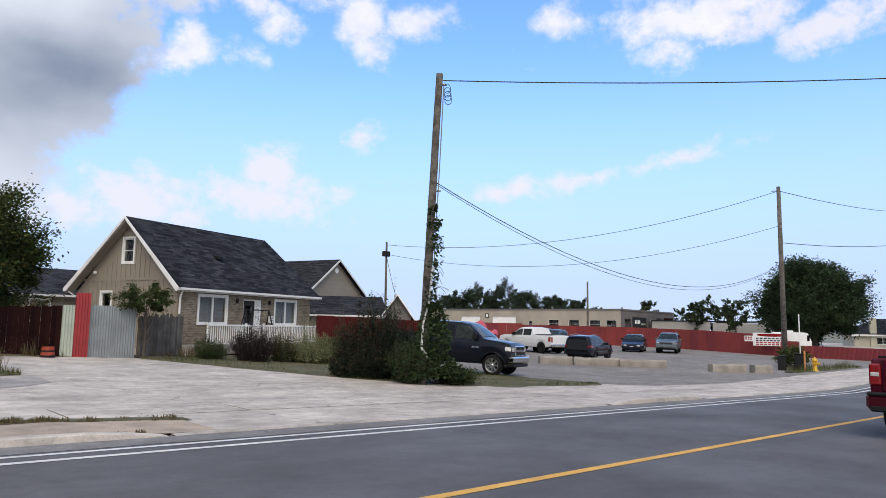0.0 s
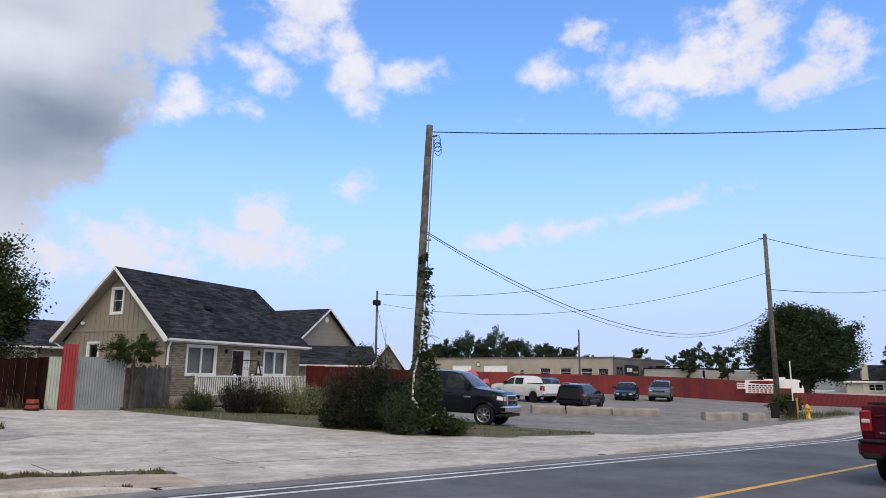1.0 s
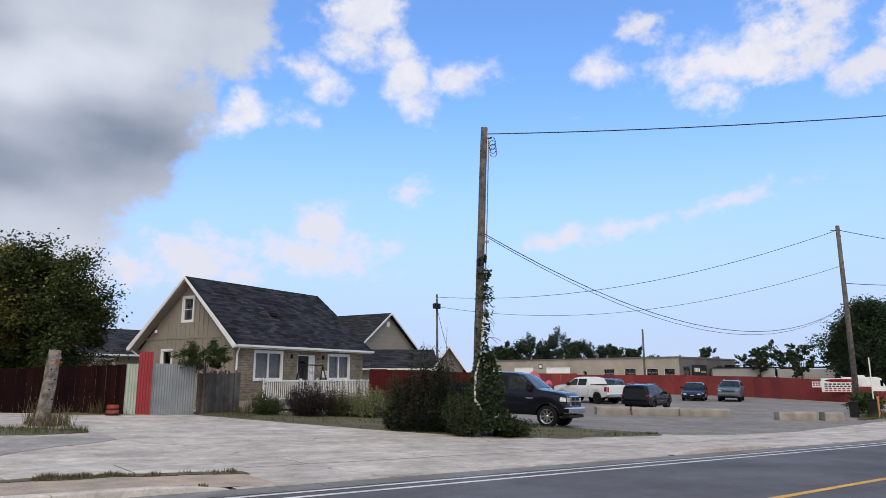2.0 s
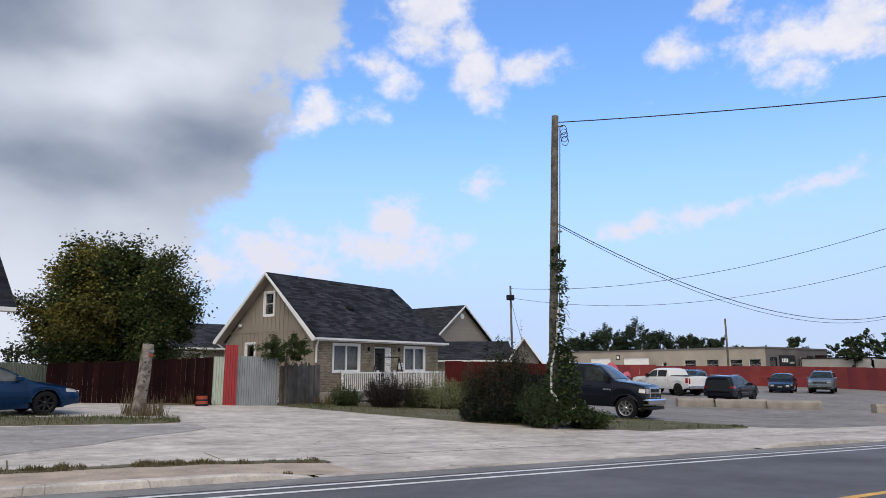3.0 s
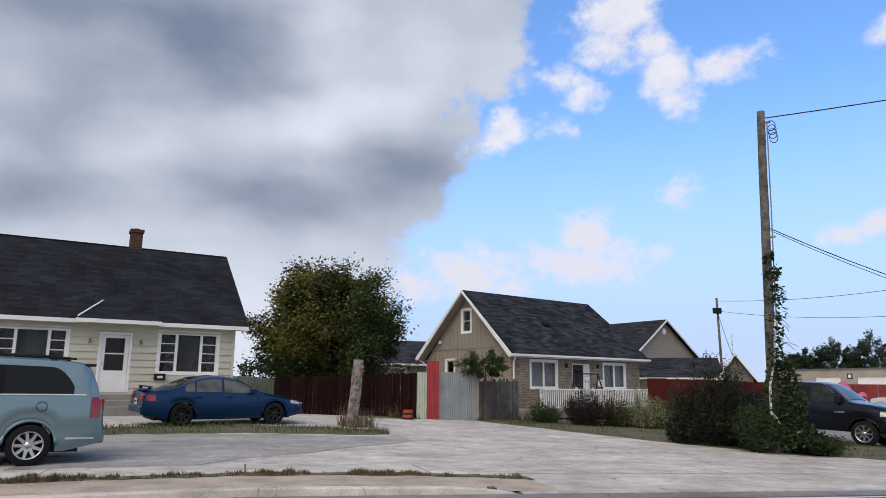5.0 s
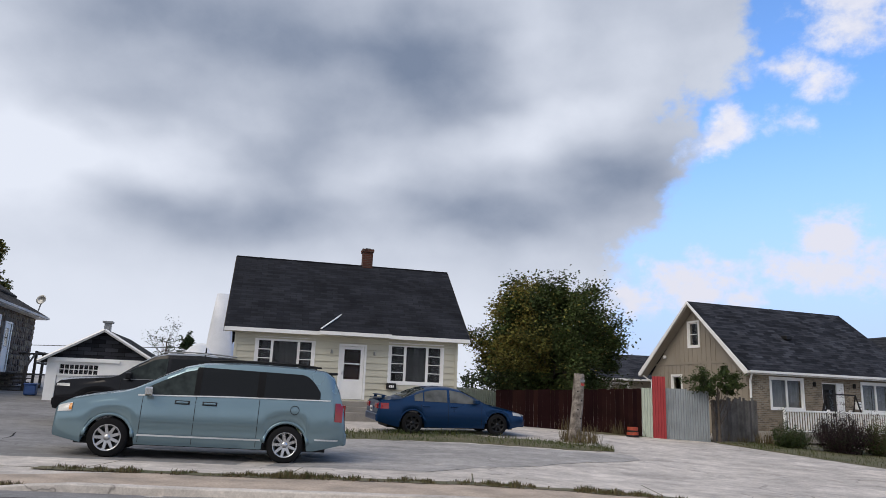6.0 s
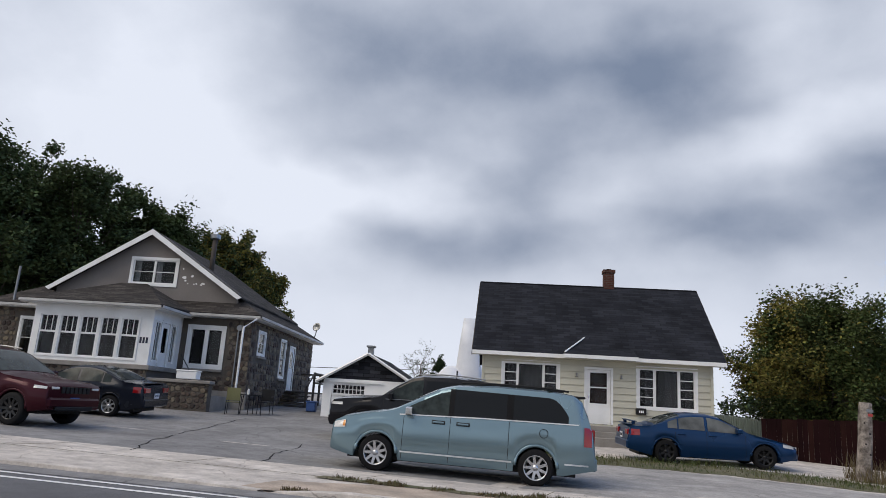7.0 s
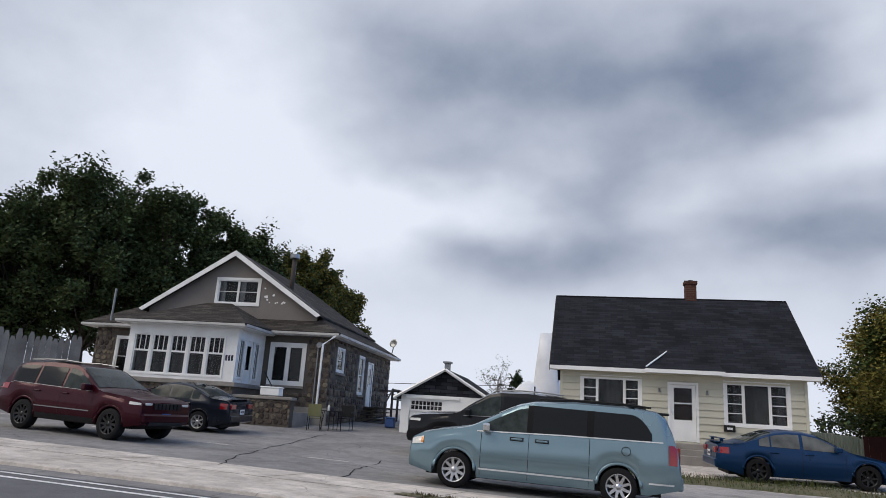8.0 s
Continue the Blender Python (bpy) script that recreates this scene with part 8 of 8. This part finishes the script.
# ---- low dark-roofed buildings behind the brown house ----
def low_building(x, y, yaw, W, D, g, top, ridge, label, wall_mat, roof_mat):
    """Ridge parallel to the front."""
    root = thing("outbuilding", pose(x, y, 0, 0, 0, yaw), label, "outbuilding")
    part("wall", box_bm(0, W, 0, 0.2, g, top), wall_mat, root)
    part("wall", box_bm(0, W, D - 0.2, D, g, top), wall_mat, root)
    for x0 in (0, W - 0.2):
        bm = bmesh.new()
        prism(bm, [(0.2, g), (D - 0.2, g), (D - 0.2, top), (D / 2, ridge - 0.12), (0.2, top)], "x", x0, x0 + 0.2)
        part("wall", bm, wall_mat, root)
    for q in (((-0.3, -0.4, top - 0.05), (W + 0.3, -0.4, top - 0.05), (W + 0.3, D / 2, ridge), (-0.3, D / 2, ridge)), ((W + 0.3, D + 0.4, top - 0.05), (-0.3, D + 0.4, top - 0.05), (-0.3, D / 2, ridge), (W + 0.3, D / 2, ridge))):
        bm = bmesh.new()
        slab(bm, q, 0.1)
        uv_planar(part("roof_slope", bm, roof_mat, root))
    gutter(root, (-0.3, -0.44, top - 0.1), (W + 0.3, -0.44, top - 0.1))
    return root


low_building(20.0, 40.0, -30, 8.6, 5.0, -0.2, 2.0, 3.25, "low dark-roofed garage behind the brown house", TAUPE, CHAR)
back_house(27.22, 35.35, -38, 1.8, 6.0, -0.2, 2.0, 3.25, STUCCO, CHAR, "small gabled garage wing with white bargeboards")
dk = low_building(3.6, 41.2, 10, 10.0, 8.0, 0.2, 2.75, 4.4, "taupe bungalow with a charcoal roof behind the maroon fence", TAUPE, CHAR)
window(dk, facing_front(5.2, 0.0, 1.3), 1.0, 1.1, ((1, 1, 1),), curtain=(CURTAIN, None), label="white window of the back bungalow")


# ---- grey commercial building beyond the wall ----
def commercial():
    root = thing("commercial_building", pose(89.4, 103.0, 0, 0, 0, -80), "long low grey-tan block building with garage doors", "building")
    W, D, g, top = 41.0, 25.5, -1.0, 4.3
    tan = M("tan_block", (0.37, 0.33, 0.27), 0.9, scale=0.3, c2=(0.26, 0.235, 0.20))
    grey = M("dark_grey_block", (0.14, 0.13, 0.125), 0.9, scale=0.3)
    holes = [(9.5, 13.8, g, 3.2), (16.5, 21.5, g, 3.2), (24.0, 24.8, 1.4, 2.4), (28.0, 30.0, 1.3, 2.7), (31.8, 33.8, 1.3, 2.7), (35.6, 37.6, 1.3, 2.7), (38.6, 40.4, 0.9, 2.7)]
    bm = bmesh.new()
    wall_grid(bm, 0, W, g, top, 0, 0.4, holes)
    part("wall", bm, tan, root, "tan block front wall")
    part("roof", box_bm(-0.1, W + 0.1, -0.1, D, top, top + 0.25), grey, root)
    part("wall", box_bm(0, 0.4, 0.4, D, g, top), tan, root)
    bm = bmesh.new()
    sh = [(2.0, 4.2, 0.2, 2.9), (13.5, 14.6, 1.4, 2.9)]
    wall_grid(bm, 0.4, D, g, top, W - 0.4, W, sh, axis="v")
    part("wall", bm, grey, root, "dark grey end wall")
    for a, b, c, d in holes[:2]:
        part("garage_door", box_bm(a, b, 0.15, 0.25, c, d), WHITE, root, "white roller garage door")
    for a, b, c, d in holes[2:]:
        window(root, facing_front(a, 0.05, c), b - a, d - c, ((1, 1, 2),), trim=0.12)
    window(root, facing_right(W, 2.0, 0.2), 2.2, 2.7, ((1, 1, 1),), frame_mat=BLACKPL)
    window(root, facing_right(W, 13.5, 1.4), 1.1, 1.5, ((1, 1, 1),))
    sg = part("sign_board", box_bm(W, W + 0.12, 5.2, 11.2, 1.5, 3.3), BLACKPL, root, "dark sign board with plain pale bars")
    for i in range(4):
        part("text_bar", box_bm(W + 0.121, W + 0.13, 6.0 + i * 0.6, 6.45 + i * 0.6, 2.2, 2.8), WHITE, sg)
    for i in range(4):
        part("text_bar", box_bm(W + 0.121, W + 0.13, 8.8 + i * 0.5, 9.15 + i * 0.5, 2.0, 2.3), PALEGREEN, sg)
    part("sign_board", box_bm(W, W + 0.12, 16.4, 18.6, 1.6, 3.3), BLACKPL, root)
    part("red_canopy", box_bm(W, W + 1.2, 20.0, 21.8, 2.6, 3.4), MAROON, root)
    for i in range(6):
        x, y = 8 + i * 5.5, 8 + (i % 3) * 3
        part("roof_vent", tube_bm((x, y, top + 0.2), (x, y, top + 0.9), 0.16), METAL, root)
    part("number_sign", box_bm(15.0, 15.8, -0.05, 0.0, 2.9, 3.7), BLACKPL, root)
    part("number_sign_panel", box_bm(15.15, 15.65, -0.06, -0.052, 3.05, 3.55), WHITE, root)
    return root


commercial()
root = thing("storage_building", pose(108.5, 64.0, 0, 0, 0, -62), "pale grey low storage building behind the red wall", "building")
PALEBLOCK = M("pale_block", (0.34, 0.335, 0.32), 0.85, scale=0.3)
part("wall", box_bm(0, 9.5, 0, 8, -1, 2.75), PALEBLOCK, root)
part("wall", box_bm(9.9, 18.5, 0, 8, -1, 2.6), PALEBLOCK, root)
part("roof", box_bm(-0.1, 18.6, -0.1, 8.1, 2.76, 2.95), BLACKPL, root)
part("vent", tube_bm((12.5, -0.03, 1.9), (12.5, 0.0, 1.9), 0.25), BLACKPL, root)


def camper():
    root = thing("camper", pose(80.0, 30.2, -0.9, 0, 0, -72), "white camper van roof behind the red wall", "camper")
    bm = bmesh.new()
    prism(bm, [(-1.9, 0.4), (1.9, 0.4), (1.95, 1.2), (1.6, 2.1), (1.2, 2.2), (-1.9, 2.2)], "y", -1.0, 1.0)
    part("body", bevelled(bm, 0.08, 2), WHITE, root)
    part("windscreen", box_bm(1.55, 1.80, -1.01, 1.01, 1.3, 1.9), BLACKGLASS, root)
    part("roof_box", bevelled(box_bm(-1.0, 0.2, -0.5, 0.5, 2.2, 2.4), 0.06), WHITE, root)
    for s in (-1.2, 1.2):
        wheel(root, s, -0.85, 0.36, 0.22, METAL, 6, -1)
        wheel(root, s, 0.85, 0.36, 0.22, METAL, 6, 1)


camper()


def far_cream_house():
    root = thing("house", pose(111.0, 33.2, 0, 0, 0, -62), "cream bungalow with a dark hipped roof beyond the wall", "house")
    W, D, g, top = 15.0, 8.0, -1.4, 1.15
    holes = [(2.5, 4.6, -0.2, 0.7), (8, 10, -0.2, 0.7)]
    bm = bmesh.new()
    wall_grid(bm, 0, W, g, top, 0, 0.3, holes)
    part("wall", bm, CREAM, root)
    for x0 in (0, W - 0.3):
        part("wall", box_bm(x0, x0 + 0.3, 0.3, D, g, top), CREAM, root)
    for h in holes:
        window(root, facing_front(h[0], 0, h[2]), h[1] - h[0], h[3] - h[2], ((1, 1, 2), (1, 1, 2)))
    part("chimney", box_bm(2.0, 2.8, -0.2, 0.6, g, 3.5), CREAM, root)
    q = (((-0.5, -0.5, top), (W + 0.5, -0.5, top), (W - 3.5, D / 2, top + 2.3), (3.5, D / 2, top + 2.3)), ((-0.5, D + 0.5, top), (-0.5, -0.5, top), (3.5, D / 2, top + 2.3)), ((W + 0.5, D + 0.5, top), (-0.5, D + 0.5, top), (3.5, D / 2, top + 2.3), (W - 3.5, D / 2, top + 2.3)), ((W + 0.5, -0.5, top), (W + 0.5, D + 0.5, top), (W - 3.5, D / 2, top + 2.3)))
    for k in q:
        bm = bmesh.new()
        slab(bm, k, 0.12)
        uv_planar(part("roof_slope", bm, CHAR, root))
    part("fascia", box_bm(-0.5, W + 0.5, -0.55, -0.5, top - 0.25, top), WHITE, root)


far_cream_house()


# ---- white wrapped mast behind the cream house ----
def wrapped_tower():
    root = thing("tarpaulin_shelter", pose(-13.6, 38.4, 0.9, 0, 0, 15), "tall white tarpaulin-wrapped frame with a domed base", "shelter")
    bm = bmesh.new()
    rings = []
    for z, x0, x1, d in ((0, -0.95, 1.0, 0.8), (2.0, -0.85, 0.8, 0.6), (4.0, -0.66, 0.55, 0.42), (5.55, -0.48, 0.30, 0.25)):
        ring = []
        for i in range(12):
            a = i * math.tau / 12
            ring.append(bm.verts.new(((x0 + x1) / 2 + (x1 - x0) / 2 * math.copysign(abs(math.cos(a)) ** 0.5, math.cos(a)), d * math.copysign(abs(math.sin(a)) ** 0.5, math.sin(a)), z + 0.03 * math.sin(i * 3))))
        rings.append(ring)
    for a, b in zip(rings, rings[1:]):
        for i in range(12):
            bm.faces.new((a[i], a[(i + 1) % 12], b[(i + 1) % 12], b[i]))
    bm.faces.new(rings[-1])
    bmesh.ops.recalc_face_normals(bm, faces=list(bm.faces))
    part("wrap", bm, TARP, root, smooth=True)
    bm = bmesh.new()
    lathe(bm, [(1.15, 0), (1.12, 1.4), (0.95, 2.1), (0.6, 2.55), (0.25, 2.75), (0.001, 2.8)], 20, (-1.0, 0, 0), "z")
    part("dome", bm, TARP, root, smooth=True)
    part("pole", tube_bm((0.55, -0.32, 0), (0.55, -0.32, 5.6), 0.03), METAL, root)


wrapped_tower()


# ---- yard furniture at the stone house ----
def chair(x, y, yaw, mat_, label):
    root = thing("patio_chair", pose(x, y, ground_z(x, y) + 0.0, 0, 0, yaw), label, "chair", "patio chairs")
    part("seat", bevelled(box_bm(-0.24, 0.24, -0.24, 0.24, 0.43, 0.46), 0.01), mat_, root)
    b = part("backrest", bevelled(box_bm(-0.24, 0.24, 0.22, 0.25, 0.50, 0.95), 0.01), mat_, root)
    for sx in (-0.24, 0.24):
        for sy in (-0.23, 0.23):
            part("leg", tube_bm((sx, sy, 0), (sx * 0.95, sy, 0.95 if sy > 0 else 0.66), 0.014, n=6), BLACKPL, root)
        part("armrest", tube_bm((sx, -0.23, 0.66), (sx, 0.23, 0.68), 0.016, n=6), BLACKPL, root)


YELLOWSEAT = M("yellow_sling", (0.17, 0.165, 0.07), 0.8)
chair(-16.75, 21.5, -150, YELLOWSEAT, "black metal patio chair with a yellow sling")
chair(-16.35, 22.9, 20, BLACKPL, "black metal patio chair beside the table")
root = thing("patio_table", pose(-16.5, 22.2, ground_z(-16.5, 22.2)), "small round black metal patio table", "table")
part("tabletop", tube_bm((0, 0, 0.70), (0, 0, 0.725), 0.45, n=24), BLACKPL, root)
for i in range(4):
    a = i * math.tau / 4 + 0.4
    part("leg", tube_bm((math.cos(a) * 0.4, math.sin(a) * 0.4, 0), (math.cos(a) * 0.3, math.sin(a) * 0.3, 0.7), 0.014, n=6), BLACKPL, root)
bm = bmesh.new()
lathe(bm, [(0.04, 0), (0.045, 0.16), (0.02, 0.2), (0.001, 0.22)], 10, axis="z")
tagged(link_mesh("bottle", bm, WHITE), "white bottle on the patio table", "bottle").matrix_world = pose(-16.6, 22.1, ground_z(-16.5, 22.2) + 0.725)
root = thing("storage_box", pose(-17.45, 19.75, 0, 0, 0, 18.8), "white plastic box on the stone landing wall", "box")
part("box", bevelled(box_bm(-0.36, 0.36, -0.2, 0.2, 1.74, 2.0), 0.03, 2), WHITE, root)
part("lid", bevelled(box_bm(-0.38, 0.38, -0.22, 0.22, 2.0, 2.05), 0.015), WHITE, root)
for i, (x, y, m, w, h) in enumerate(((-15.2, 26.6, BLACKPL, 0.6, 1.0), (-15.7, 27.4, BLACKPL, 0.55, 0.95), (-16.6, 26.6, PLATEBLUE, 0.4, 0.4))):
    root = thing("wheelie_bin", pose(x, y, ground_z(x, y), 0, 0, 20), "dark plastic bin beside the wooden steps" if m is BLACKPL else "blue plastic box beside the wooden steps", "bin")
    part("tub", bevelled(box_bm(-w / 2, w / 2, -w / 2, w / 2, 0.02, h), 0.03), m, root)
    part("lid", bevelled(box_bm(-w / 2 - 0.03, w / 2 + 0.03, -w / 2 - 0.03, w / 2 + 0.03, h, h + 0.06), 0.02), m, root)
# red digger arm and pink tarp far behind the pickup
root = thing("tarp_heap", pose(40.6, 39.5, -0.5), "red and pink tarpaulins over equipment behind the white pickup", "tarpaulin")
PINK = M("pink_tarp", (0.55, 0.10, 0.14), 0.6, scale=2)
for cx, cz, s in ((0, 1.9, 0.45), (0.9, 1.2, 0.4), (1.5, 1.3, 0.35)):
    bm = bmesh.new()
    bmesh.ops.create_icosphere(bm, subdivisions=3, radius=s)
    for v in bm.verts:
        v.co *= 1 + 0.45 * noise.noise(v.co * 2.2 + Vector((cx, 0, 0)))
        v.co += Vector((cx, 0, cz))
    part("tarp", bm, PINK, root, smooth=False)
part("frame", tube_bm((0, 0, 0), (0, 0, 2.2), 0.08), METAL, root)
part("frame", tube_bm((1.6, 0, 0), (1.6, 0, 1.6), 0.08), METAL, root)
